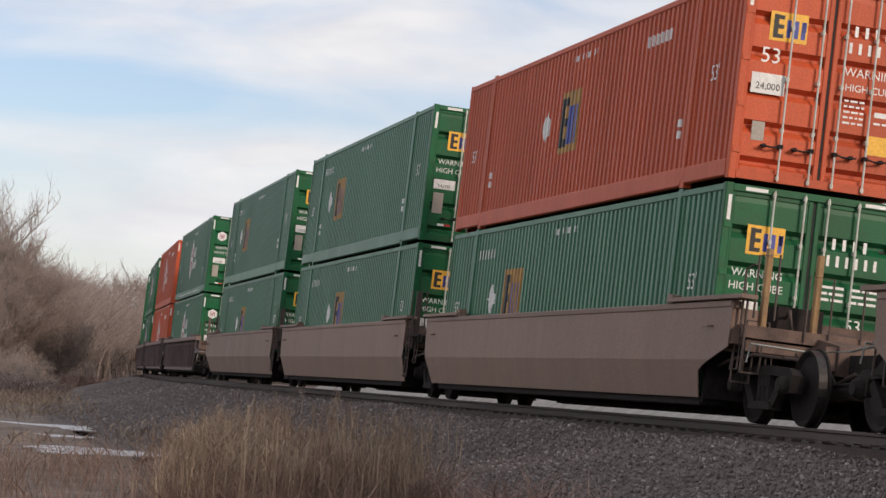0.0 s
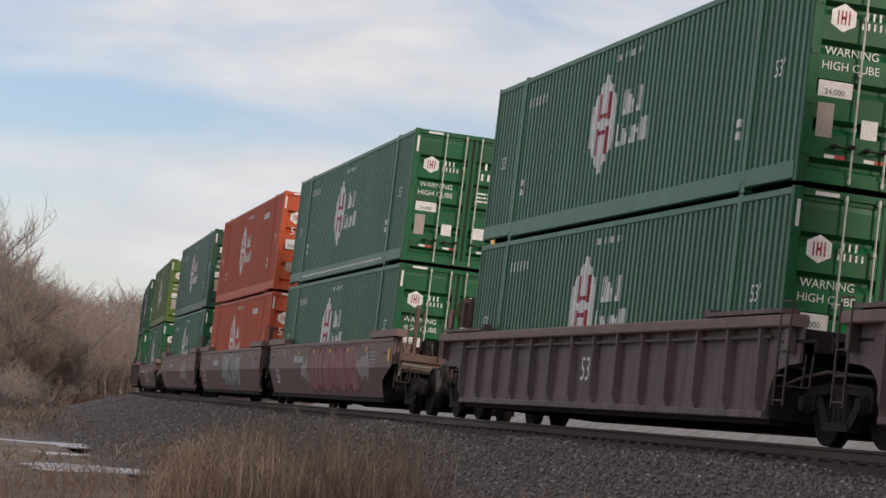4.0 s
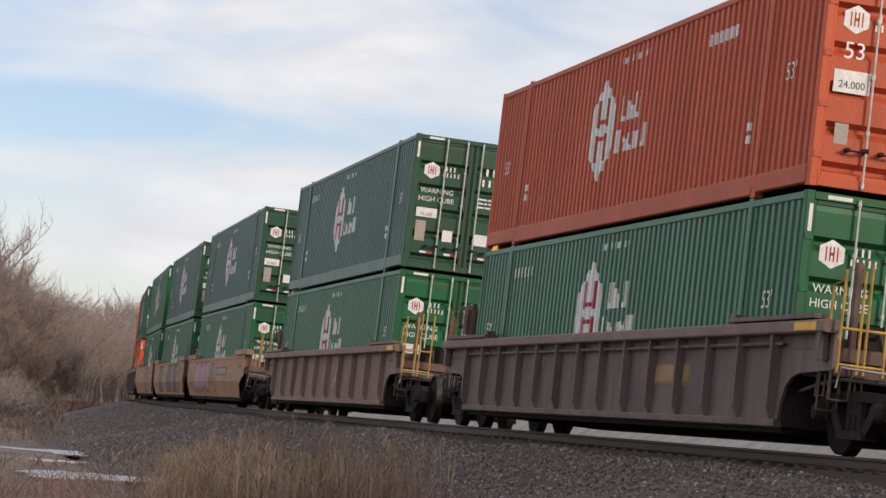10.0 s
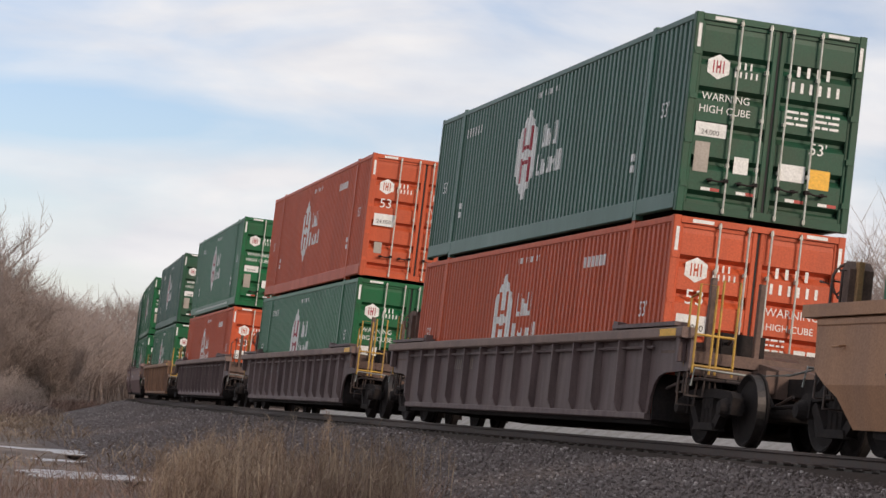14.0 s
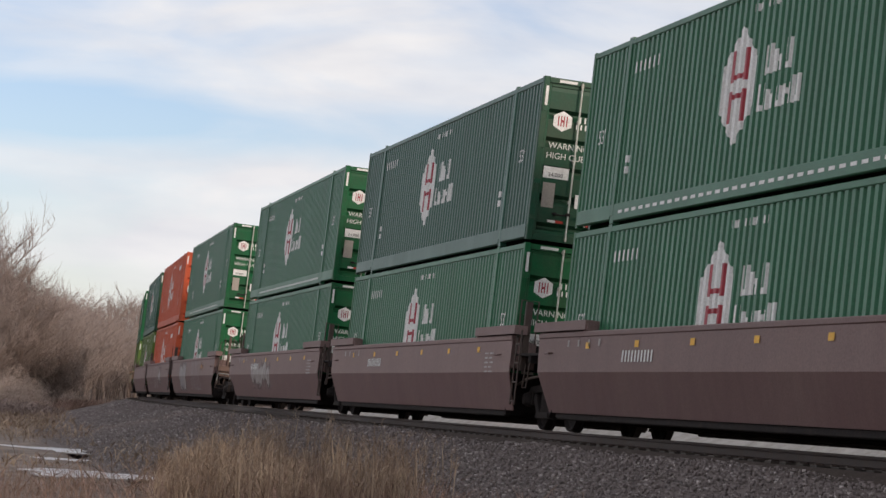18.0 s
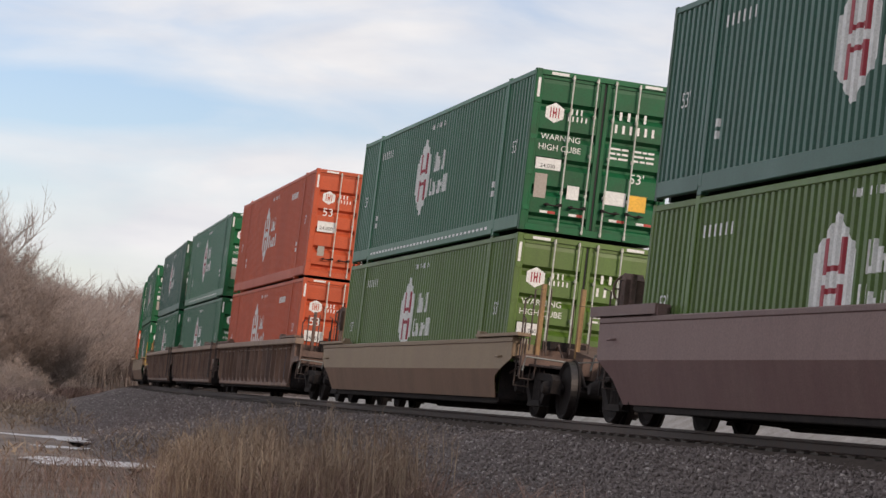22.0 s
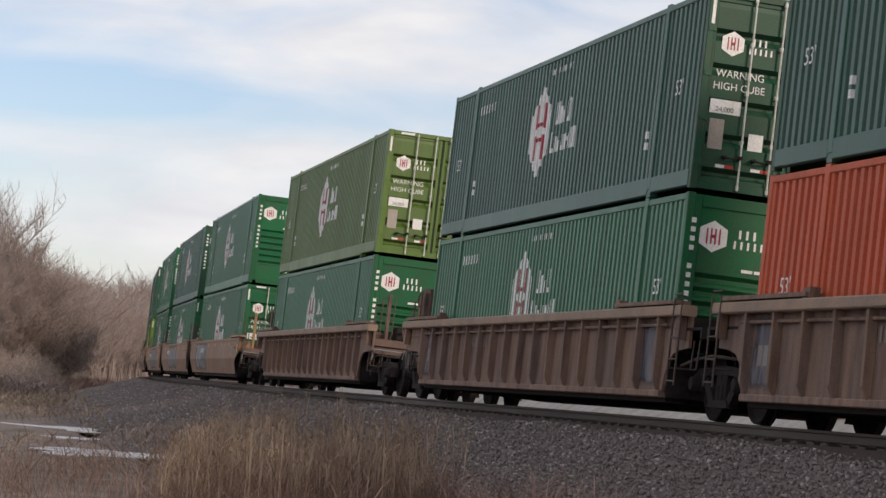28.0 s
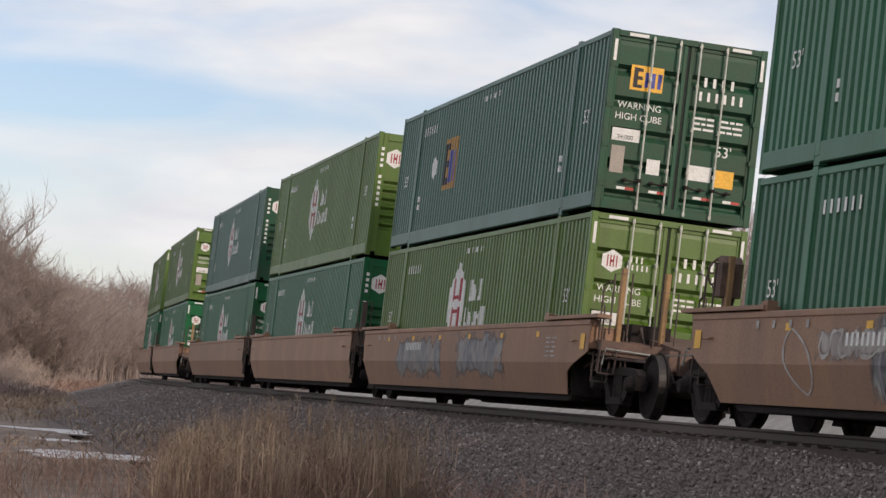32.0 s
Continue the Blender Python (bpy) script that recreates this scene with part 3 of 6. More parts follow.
def end_logo(box_, x, mark, paint, front):
    """The owner's sign on an end, as plain shapes."""
    y0, z = (-0.88, 2.14) if not front else (-0.86, 2.30)
    if mark == "hex":
        k = 1.0 if not front else 1.25
        part("logo_field", hexagon(Shape(), x, y0, z, 0.165 * k, 0.18 * k), WHITE, box_, "white hexagon sign")
        sh = Shape()
        for a in (-0.085, -0.035, 0.015, 0.065):
            plate(sh, x + 0.003, y0 + a * k, y0 + (a + 0.02) * k, z - 0.09 * k, z + 0.09 * k)
        plate(sh, x + 0.003, y0 - 0.03 * k, y0 + 0.03 * k, z - 0.02 * k, z + 0.02 * k)
        part("emblem", sh, CRIMSON if paint is not RED else paint, box_)
        sh = Shape()
        blocks(sh, x, y0 + 0.30 * k, z + 0.01, 0.26 * k, 0.10 * k, 3)
        blocks(sh, x, y0 + 0.25 * k, z - 0.11 * k, 0.40 * k, 0.09 * k, 5)
        tagged(part("sign_lettering", sh, WHITE, box_), kind="stuff")
    else:
        part("logo_field", plate(Shape(), x, -0.92, -0.38, 1.96, 2.36), AMBER, box_, "yellow square sign")
        sh = Shape()
        plate(sh, x + 0.003, -0.87, -0.80, 2.00, 2.32)
        for a in (2.00, 2.13, 2.26):
            plate(sh, x + 0.003, -0.80, -0.72, a, a + 0.055)
        part("emblem", sh, BLACKV, box_)
        sh = Shape()
        for a in (-0.68, -0.57, -0.47):
            plate(sh, x + 0.003, a, a + 0.06, 2.02, 2.26)
        plate(sh, x + 0.003, -0.46, -0.40, 2.12, 2.26)
        part("emblem", sh, BLUE, box_)


TEXT = {}


def text_mesh(text, size, mat, m):
    key = (text, size, mat.name, tuple(round(v, 3) for r in m for v in r))
    if key not in TEXT:
        TEXT[key] = moved(letters(text, size, mat), m)
    return TEXT[key]


def door_leaf(box_, sgn, paint, worn):
    """One door: frame, pressed panel, two locking rods with brackets and handles, hinges."""
    xe = HL - 0.03
    a, b = 0.02, HW - 0.10
    y = lambda v: sgn * v
    prof = [(xe - 0.03, 0.20)]
    n, z0, z1 = 5, 0.22, 2.70
    step = (z1 - z0) / n
    for i in range(n):
        z = z0 + i * step
        prof += [(xe - 0.115, z + 0.035), (xe - 0.115, z + 0.075), (xe - 0.017, z + 0.135), (xe - 0.017, z + step - 0.055)]
    prof += [(xe - 0.03, 2.74)]
    sh = Shape()
    ya, yb = y(a + 0.07), y(b - 0.05)
    sh.add([(px, yy, pz) for px, pz in prof for yy in (ya, yb)], [(2 * i, 2 * i + 1, 2 * i + 3, 2 * i + 2) for i in range(len(prof) - 1)])
    door = part("door", sh, paint, box_)
    fr = Shape()
    lo = lambda u, v: (min(y(u), y(v)), max(y(u), y(v)))
    for u, v in ((a, a + 0.075), (b - 0.055, b)):
        fr.post(xe - 0.07, xe - 0.004, *lo(u, v), 0.16, 2.78)
    for u, v in ((0.16, 0.215), (2.725, 2.78)):
        fr.box(xe - 0.068, xe - 0.006, *lo(a + 0.075, b - 0.055), u, v)
    part("door_frame", fr, paint, door)
    for r in (0.17, 0.61):
        br = Shape().rod([(HL + 0.028, y(r), 0.06), (HL + 0.028, y(r), 2.84)], 0.016)
        for z in (0.10, 0.75, 1.45, 2.15, 2.79):
            br.box(xe - 0.02, HL + 0.036, *lo(r - 0.020, r + 0.020), z - 0.028, z + 0.028)
        part("lock_rod", br, STEEL, door, "pale steel locking rod")
        hd = Shape().rod([(HL + 0.05, y(r), 0.53), (HL + 0.06, y(r + 0.12), 0.50), (HL + 0.05, y(r + 0.30), 0.515)], 0.014, 6)
        hd.box(xe - 0.01, HL + 0.055, *lo(r + 0.215, r + 0.255), 0.49, 0.54)
        hd.box(xe - 0.01, HL + 0.055, *lo(r - 0.03, r + 0.03), 0.50, 0.555)
        part("door_handle", hd, GRIME, door, "dark locking handle in its keeper")
    hg = Shape()
    for z in (0.42, 1.05, 1.68, 2.32):
        hg.box(xe - 0.02, HL + 0.012, *lo(b - 0.03, HW - 0.02), z - 0.04, z + 0.04)
    tagged(part("hinge_set", hg, paint, door), kind="stuff")


def make_container(paint, mark, side_x, turned):
    box_ = new("shipping_container")
    box_["turned"] = turned
    P = lambda name, sh, mat=paint, label="": part(name, sh, mat, box_, label)
    PL = lambda *a: tagged(P(*a), kind="stuff")
    enamel = {GREEN.name: DOOR_G, DARKGREEN.name: DOOR_D}.get(paint.name, paint)
    for sgn in (-1, 1):
        P("side_wall", wall_shape(sgn))
        lo = (min(sgn * (HW - 0.09), sgn * HW), max(sgn * (HW - 0.09), sgn * HW))
        P("top_rail", Shape().beam(-HL + 0.12, HL - 0.12, *lo, CH - 0.12, CH - 0.02))
        rail = Shape()
        for a, b, z in ((-HL + 0.12, -POST - 0.08, 0.06), (-POST + 0.08, POST - 0.08, 0.03), (POST + 0.08, HL - 0.12, 0.06)):
            rail.beam(a, b, min(lo[0], sgn * (HW + 0.010)), max(lo[1], sgn * (HW + 0.010)), z, 0.30)
        P("bottom_rail", rail)
        for e in (-1, 1):
            xs = (min(e * (HL - 0.13), e * HL), max(e * (HL - 0.13), e * HL))
            ys = (min(sgn * (HW - 0.11), sgn * (HW + 0.002)), max(sgn * (HW - 0.11), sgn * (HW + 0.002)))
            P("corner_post", Shape().post(*xs, *ys, 0.03, CH - 0.01), enamel)
            c = e * POST
            out = (min(ys[0], sgn * (HW + 0.012)), max(ys[1], sgn * (HW + 0.012)))
            cast = Shape().post(c - 0.08, c + 0.08, *out, 0.12, CH - 0.11)
            for z0, z1 in ((0.0, 0.118), (CH - 0.112, CH + 0.006)):
                cast.box(c - 0.089, c + 0.089, ys[0], ys[1] + 0.003, z0, z1)
            P("stacking_post", cast)
    roof = Shape()
    n = 60
    vs = []
    for i in range(n + 1):
        x = -HL + 0.1 + (CL - 0.2) * i / n
        z = CH - 0.035 - (0.014 if i % 2 else 0)
        vs += [(x, -HW + 0.08, z), (x, HW - 0.08, z)]
    roof.add(vs, [(2 * i, 2 * i + 1, 2 * i + 3, 2 * i + 2) for i in range(n)])
    P("roof", roof, ROOF)
    P("floor_frame", Shape().box(-HL + 0.14, HL - 0.16, -HW + 0.1, HW - 0.1, 0.14, 0.24), GRIME)
    # doors at +x
    hd = Shape()
    hd.box(HL - 0.12, HL - 0.004, -HW + 0.11, HW - 0.11, 2.785, CH - 0.02)
    P("door_header", hd, enamel)
    P("door_sill", Shape().box(HL - 0.12, HL - 0.003, -HW + 0.11, HW - 0.11, 0.04, 0.155), enamel)
    P("door_gasket", Shape().box(HL - 0.09, HL - 0.055, -0.02, 0.02, 0.16, 2.78), GASKET)
    for sgn in (-1, 1):
        door_leaf(box_, sgn, enamel, paint is RED)
    # closed end at -x: smooth panel above, pressed ribs below
    xe = -HL + 0.03
    prof = [(xe, 0.16), (xe, 0.62)]
    for i in range(6):
        z = 0.70 + i * 0.20
        prof += [(xe + 0.075, z - 0.05), (xe + 0.075, z + 0.01), (xe, z + 0.07), (xe, z + 0.11)]
    prof += [(xe, 1.95), (xe, 2.70)]
    sh = Shape()
    sh.add([(px, yy, pz) for px, pz in prof for yy in (-HW + 0.22, HW - 0.22)], [(2 * i, 2 * i + 1, 2 * i + 3, 2 * i + 2) for i in range(len(prof) - 1)])
    P("end_wall", sh, enamel)
    fr = Shape()
    for sgn in (-1, 1):
        ys = (min(sgn * (HW - 0.22), sgn * (HW - 0.105)), max(sgn * (HW - 0.22), sgn * (HW - 0.105)))
        fr.post(-HL + 0.002, -HL + 0.1, *ys, 0.12, CH - 0.03)
    fr.box(-HL + 0.004, -HL + 0.1, -HW + 0.22, HW - 0.22, 2.70, CH - 0.03)
    fr.box(-HL + 0.004, -HL + 0.1, -HW + 0.22, HW - 0.22, 0.04, 0.17)
    P("end_frame", fr, enamel)
    if not turned:
        # signs and labels on the doors
        xd = HL - 0.03 - 0.012
        end_logo(box_, xd, mark, paint, False)
        w = Shape()
        if paint is RED:
            plate(w, xd, -1.10, -0.62, 1.22, 1.50)
            P("label", w, WHITE, "white capacity label")
            PL("lettering", text_mesh("53", 0.30, WHITE, Matrix.Translation((xd, -0.86, 1.74)) @ FACE), WHITE)
            PL("lettering", text_mesh("24,000", 0.13, BLACKV, Matrix.Translation((xd + 0.003, -0.86, 1.32)) @ FACE), BLACKV)
            PL("lettering", text_mesh("WARNING", 0.17, WHITE, Matrix.Translation((xd, 0.62, 1.68)) @ FACE), WHITE)
            PL("lettering", text_mesh("HIGH CUBE", 0.14, WHITE, Matrix.Translation((xd, 0.60, 1.47)) @ FACE), WHITE)
            g = Shape()
            for i in range(5):
                words(g, xd, 0.25, 0.98 + i * 0.075, 0.32, 0.028, 3 + i % 2)
            words(g, xd, 0.70, 1.12, 0.36, 0.07, 2), words(g, xd, 0.70, 1.02, 0.30, 0.03, 3)
            tagged(P("small_print", g, WHITE), kind="stuff")
            P("label", plate(Shape(), xd, -1.02, -0.84, 0.58, 0.84), PLATE)
            P("label", plate(Shape(), xd, 0.62, 0.96, 0.60, 0.86), AMBER, "worn yellow hazard label")
        else:
            P("label", plate(w, xd, -1.12, -0.66, 1.13, 1.33), WHITE, "white capacity label")
            P("label", plate(Shape(), xd, 0.17, 0.58, 0.66, 0.90), WHITE, "white capacity label")
            P("label", plate(Shape(), xd, -0.50, -0.28, 0.66, 0.90), WHITE, "white square label")
            PL("lettering", text_mesh("WARNING", 0.15, WHITE, Matrix.Translation((xd, -0.72, 1.70)) @ FACE), WHITE)
            PL("lettering", text_mesh("HIGH CUBE", 0.15, WHITE, Matrix.Translation((xd, -0.72, 1.52)) @ FACE), WHITE)
            PL("lettering", text_mesh("53'", 0.24, WHITE, Matrix.Translation((xd, 0.74, 1.16)) @ FACE), WHITE)
            PL("lettering", text_mesh("24,000", 0.10, BLACKV, Matrix.Translation((xd + 0.003, -0.90, 1.19)) @ FACE), BLACKV)
            P("label", plate(Shape(), xd, -1.10, -0.88, 0.62, 1.05), PLATE)
            P("label", plate(Shape(), xd, 0.64, 0.96, 0.60, 0.88), AMBER, "yellow hazard label")
            g = Shape()
            for i in range(3):
                words(g, xd, 0.20, 1.47 + i * 0.085, 0.36, 0.036, 2 + i % 2)
                words(g, xd, 0.64, 1.47 + i * 0.085, 0.40, 0.036, 3 - i % 2)
            tagged(P("small_print", g, WHITE), kind="stuff")
            s1, s2 = Shape(), Shape()
            for yy in (-0.95, -0.42, 0.32, 0.82):
                plate(s1, xd, yy, yy + 0.14, 0.365, 0.41)
                plate(s2, xd, yy + 0.14, yy + 0.28, 0.365, 0.41)
            tagged(P("reflective_tape", s1, WHITE), kind="stuff")
            tagged(P("reflective_tape", s2, STRIPRED), kind="stuff")
        g = Shape()
        blocks(g, xd, 0.30, 2.17, 0.60, 0.15, 4)
        blocks(g, xd, 0.24, 1.94, 0.82, 0.15, 6)
        tagged(P("number_marking", g, WHITE), kind="stuff")
        g = Shape()
        plate(g, HL - 0.001, -1.02, -0.70, 2.80, 2.85), plate(g, HL - 0.001, 0.70, 1.02, 2.80, 2.85)
        plate(g, HL + 0.004, -1.25, -1.20, 2.38, 2.72), plate(g, HL + 0.004, 1.20, 1.25, 2.38, 2.72)
        tagged(P("reflective_tape", g, WHITE), kind="stuff")
    else:
        # signs on the closed end
        before = set(box_.children)
        end_logo(box_, HL - 0.026, mark, paint, True)
        P("label", plate(Shape(), HL - 0.026, -0.25, 0.28, 0.46, 0.66), WHITE)
        g = Shape()
        words(g, HL - 0.012, -0.40, 1.84, 0.9, 0.045, 5)
        for k in range(11):
            if k != 4:
                plate(g, HL + 0.002, -1.21, -1.14, 2.46 - k * 0.13, 2.53 - k * 0.13)
                plate(g, HL + 0.002, 1.14, 1.21, 2.46 - k * 0.13, 2.53 - k * 0.13)
        tagged(P("number_marking", g, WHITE), kind="stuff")
        for ob in set(box_.children) - before:
            ob.matrix_basis = HALF_TURN
    # signs on the long walls
    if mark == "hex":
        xc, zc, w_, h_ = side_x, 1.58, 0.66, 0.82
        top = lambda x: zc + h_ - abs(x - xc) / w_ * h_ * 0.60
        low = lambda x: zc - h_ + abs(x - xc) / w_ * h_ * 0.60
        on_side("logo_field", wall_paint(Shape(), xc - w_, xc + w_, low, top), WHITE, box_, "tall white hexagon sign")
        g = Shape()
        for a in (-0.30, 0.19):
            for z0, z1 in ((zc - 0.50, zc - 0.06), (zc + 0.06, zc + 0.50)):
                xs0, xs1 = xc + a, xc + a + 0.11
                y = -(HW - 0.014 + 0.006)
                wall_paint(g, xs0, xs1, lambda x: z0, lambda x: z1)
        wall_rect(g, xc - 0.19, xc + 0.19, zc - 0.17, zc - 0.10), wall_rect(g, xc - 0.19, xc + 0.19, zc + 0.10, zc + 0.17)
        g.v = [(x, y - 0.003, z) for x, y, z in g.v]
        on_side("emblem", g, CRIMSON if paint is not RED else RED, box_)
        g = Shape()
        for x0_, z0_, w_n, h_n, n_ in ((xc + 0.95, 1.62, 1.05, 0.40, 3), (xc + 0.82, 1.14, 1.55, 0.36, 5)):
            step = w_n / n_
            for i in range(n_):
                a = x0_ + i * step
                tall = h_n * (1.0 if i in (0, n_ - 1) else 0.75)
                wall_rect(g, a, a + 0.30 * step, z0_, z0_ + tall), wall_rect(g, a + 0.55 * step, a + 0.82 * step, z0_, z0_ + tall * (0.7 if i == 1 else 1.0))
                wall_rect(g, a + 0.30 * step, a + 0.55 * step, z0_ + (0.14 if i % 2 else 0.0), z0_ + (0.22 if i % 2 else 0.08))
        tagged(on_side("sign_lettering", g, WHITE, box_), kind="stuff")
    else:
        xc = side_x
        on_side("logo_field", wall_rect(Shape(), xc - 0.62, xc + 0.62, 1.02, 2.06), AMBERDULL, box_, "yellow square sign")
        g, h = Shape(), Shape()
        wall_rect(g, xc - 0.50, xc - 0.32, 1.12, 1.96)
        for z in (1.12, 1.47, 1.82):
            wall_rect(g, xc - 0.32, xc - 0.14, z, z + 0.14)
        for a in (-0.06, 0.14, 0.36):
            wall_rect(h, xc + a, xc + a + 0.13, 1.15, 1.80)
        for q in (g, h):
            q.v = [(x, y - 0.003, z) for x, y, z in q.v]
        on_side("emblem", g, BLACKV, box_)
        on_side("emblem", h, BLUE, box_)
        d = Shape()
        d_low, d_top = (lambda x: 1.55 - 0.30 + abs(x - xc + 1.45) / 0.28 * 0.3), (lambda x: 1.55 + 0.30 - abs(x - xc + 1.45) / 0.28 * 0.3)
        on_side("label", wall_paint(d, xc - 1.73, xc - 1.17, d_low, d_top), WHITE, box_, "white diamond label")
    g = Shape()
    wall_figures(g, -0.6, 2.54, 1.5, 0.10, 11)
    wall_figures(g, -5.75 if paint is not RED else 3.6, 2.30, 1.3, 0.17, 6)
    tagged(on_side("number_marking", g, WHITE, box_), kind="stuff")
    y = -(HW - 0.008)
    for tx, tz in ((7.02, 1.55), (-7.15, 1.42)):
        tagged(on_side("lettering", text_mesh("53'", 0.32, WHITE, Matrix.Translation((tx, y, tz)) @ SIDE), WHITE, box_), kind="stuff")
    g = Shape()
    for tx in (5.55, -5.75):
        for k in range(2):
            wall_rect(g, tx, tx + 0.12, 0.92 - k * 0.17, 1.03 - k * 0.17)
    tagged(on_side("number_marking", g, WHITE, box_), kind="stuff")
    return box_


MODELS = {}
LOOKS = {
    "G": (GREEN, "hex", -0.95, "green corrugated container, white hexagon sign"),
    "D": (DARKGREEN, "hex", -0.95, "dark green corrugated container, white hexagon sign"),
    "L": (LIME, "hex", -0.95, "yellow-green corrugated container, white hexagon sign"),
    "R": (RED, "hex", -1.35, "faded orange-red corrugated container, white hexagon sign"),
    "E": (GREEN, "square", -3.05, "green corrugated container, yellow square sign"),
    "F": (GREEN, "square", -1.2, "green corrugated container, yellow square sign"),
    "K": (DARKGREEN, "square", -3.0, "dark green corrugated container, yellow square sign"),
    "O": (RED, "square", -0.5, "faded orange-red corrugated container, yellow square sign"),
}
DASHES = []


def container(code, where):
    """One container at its first place. code: look, then f if its closed end leads, d if its bottom rail is taped."""
    paint, mark, x, label = LOOKS[code[0]]
    key = code[0] + ("f" if "f" in code else "")
    if key not in MODELS:
        ob = MODELS[key] = make_container(paint, mark, x, "f" in code)
    else:
        ob = copy_thing(MODELS[key], Matrix.Identity(4))
        for ch in list(ob.children):
            if ch.name.startswith("marking_tape"):
                bpy.data.objects.remove(ch)
    end = ", ribbed end leading" if "f" in code else ""
    tagged(ob, f"{label}{end}, {where}", "container", "stacked containers on the train")
    if "d" in code:
        if not DASHES:
            g = Shape()
            for i in range(34):
                xx = -5.75 + i * 0.34
                plate(g, 0, xx, xx + 0.2, 0.135, 0.185)
            g.v = [(yy, -HW - 0.015, z) for x_, yy, z in g.v]
            DASHES.append(g.mesh("marking_tape", WHITE))
        tagged(part("marking_tape", DASHES[0], WHITE, ob, "row of white reflective dashes"), kind="stuff")
    return ob


# ---- running gear ----
GEAR = {}


def gear(key, build, mat):
    if key not in GEAR:
        GEAR[key] = me = build().mesh(key, mat)
        if key == "wheel":   # the rolled band is bright
            me.materials.append(TREAD)
            for p in me.polygons:
                r = [math.hypot(me.vertices[v].co.x, me.vertices[v].co.z) for v in p.vertices]
                if len(r) == 4 and min(r) > 0.47 and max(r) < 0.49:
                    p.material_index = 1
    return GEAR[key]


def side_frame_shape():
    """Open cast frame: top bar, sloping legs, bearing boxes, springs between."""
    sh = Shape()
    sh.prism([(-1.10, 0.60), (-0.95, 0.70), (-0.30, 0.74), (0.30, 0.74), (0.95, 0.70), (1.10, 0.60), (0.95, 0.58), (0.30, 0.62), (-0.30, 0.62), (-0.95, 0.58)], -0.07, 0.07)
    for e in (-1, 1):
        sh.prism([(e * 1.06, 0.40), (e * 1.10, 0.62), (e * 0.70, 0.62), (e * 0.72, 0.40)], -0.085, 0.085)
        sh.prism([(e * 0.74, 0.52), (e * 0.40, 0.20), (e * 0.28, 0.20), (e * 0.28, 0.30), (e * 0.60, 0.60)], -0.06, 0.06)
        sh.turned([(0.02, -0.20), (0.09, -0.195), (0.11, -0.15), (0.13, -0.10), (0.13, -0.05)], (e * 0.89, 0, 0.484), 14)
    sh.prism([(-0.42, 0.18), (0.42, 0.18), (0.36, 0.28), (-0.36, 0.28)], -0.09, 0.09)
    for x in (-0.16, 0, 0.16):
        sh.rod([(x, 0, 0.28), (x, 0, 0.62)], 0.07, 8)
    return sh


def wheel_shape():
    return Shape().turned([(0.05, -0.09), (0.20, -0.06), (0.40, -0.03), (0.455, -0.075), (0.478, -0.07), (0.482, 0.045), (0.510, 0.055), (0.505, 0.085), (0.42, 0.075), (0.36, 0.01), (0.2, 0.05), (0.1, 0.09)], (0, 0, 0), 32)


def truck(car, x):
    """A two-axle truck under the car at x: its side frames, bolster, wheels and axles."""
    tr = part("truck", gear("bolster", lambda: Shape().beam(-0.22, 0.22, -1.05, 1.05, 0.46, 0.74, 0.03), GRIME), GRIME, car, "oily black two-axle truck")
    tr.location = (x, 0, 0)
    for sgn in (-1, 1):
        fr = part("side_frame", gear("side_frame", side_frame_shape, GRIME), GRIME, tr)
        fr.matrix_basis = pose(0, sgn * 1.0, 0, 0, 0, 0 if sgn < 0 else 180)
        for ax in (-0.89, 0.89):
            w = part("wheel", gear("wheel", wheel_shape, SOOT), SOOT, tr)
            w.matrix_basis = pose(ax, sgn * 0.76, 0.484, 0, 0, 0 if sgn < 0 else 180)
    for ax in (-0.89, 0.89):
        a = part("axle", gear("axle", lambda: Shape().turned([(0.085, -1.1), (0.085, 1.1)], (0, 0, 0), 12), GRIME), GRIME, tr)
        a.location = (ax, 0, 0.484)


# ---- well cars ----
FOLD = [0.90]     # height at which the smooth side of the car in hand folds inwards
BRIM = [1.55]     # height of its upper edge


def side_y(kind, z):
    """How far out the car's side lies at height z."""
    if kind == "smooth":
        return 1.49 if z > FOLD[0] else 1.49 - (FOLD[0] - z) * 0.28
    return 1.37


def reach(kind, coupled):
    """How far a car's side goes from its middle: further over a coupled end."""
    return {("smooth", True): 9.45, ("smooth", False): 8.75, ("ribbed", True): 9.70, ("ribbed", False): 9.10}[kind, coupled]


def end_inset(e, r, z):
    """How far the smooth side stops short of its reach at height z: cut away over a truck that ends a set."""
    if r > 9 and e > 0:
        return float(np.interp(z, [0.27, 0.62, 0.70, 0.92, 1.60], [1.42, 1.26, 1.0, 0.06, 0.0]))
    if r > 9:
        return float(np.interp(z, [0.27, 0.62, 0.92, 1.60], [1.05, 0.72, 0.06, 0.0]))
    return float(np.interp(z, [0.27, 0.90, 1.60], [0.12, 0.02, 0.0] if e > 0 else [0.48, 0.12, 0.0]))


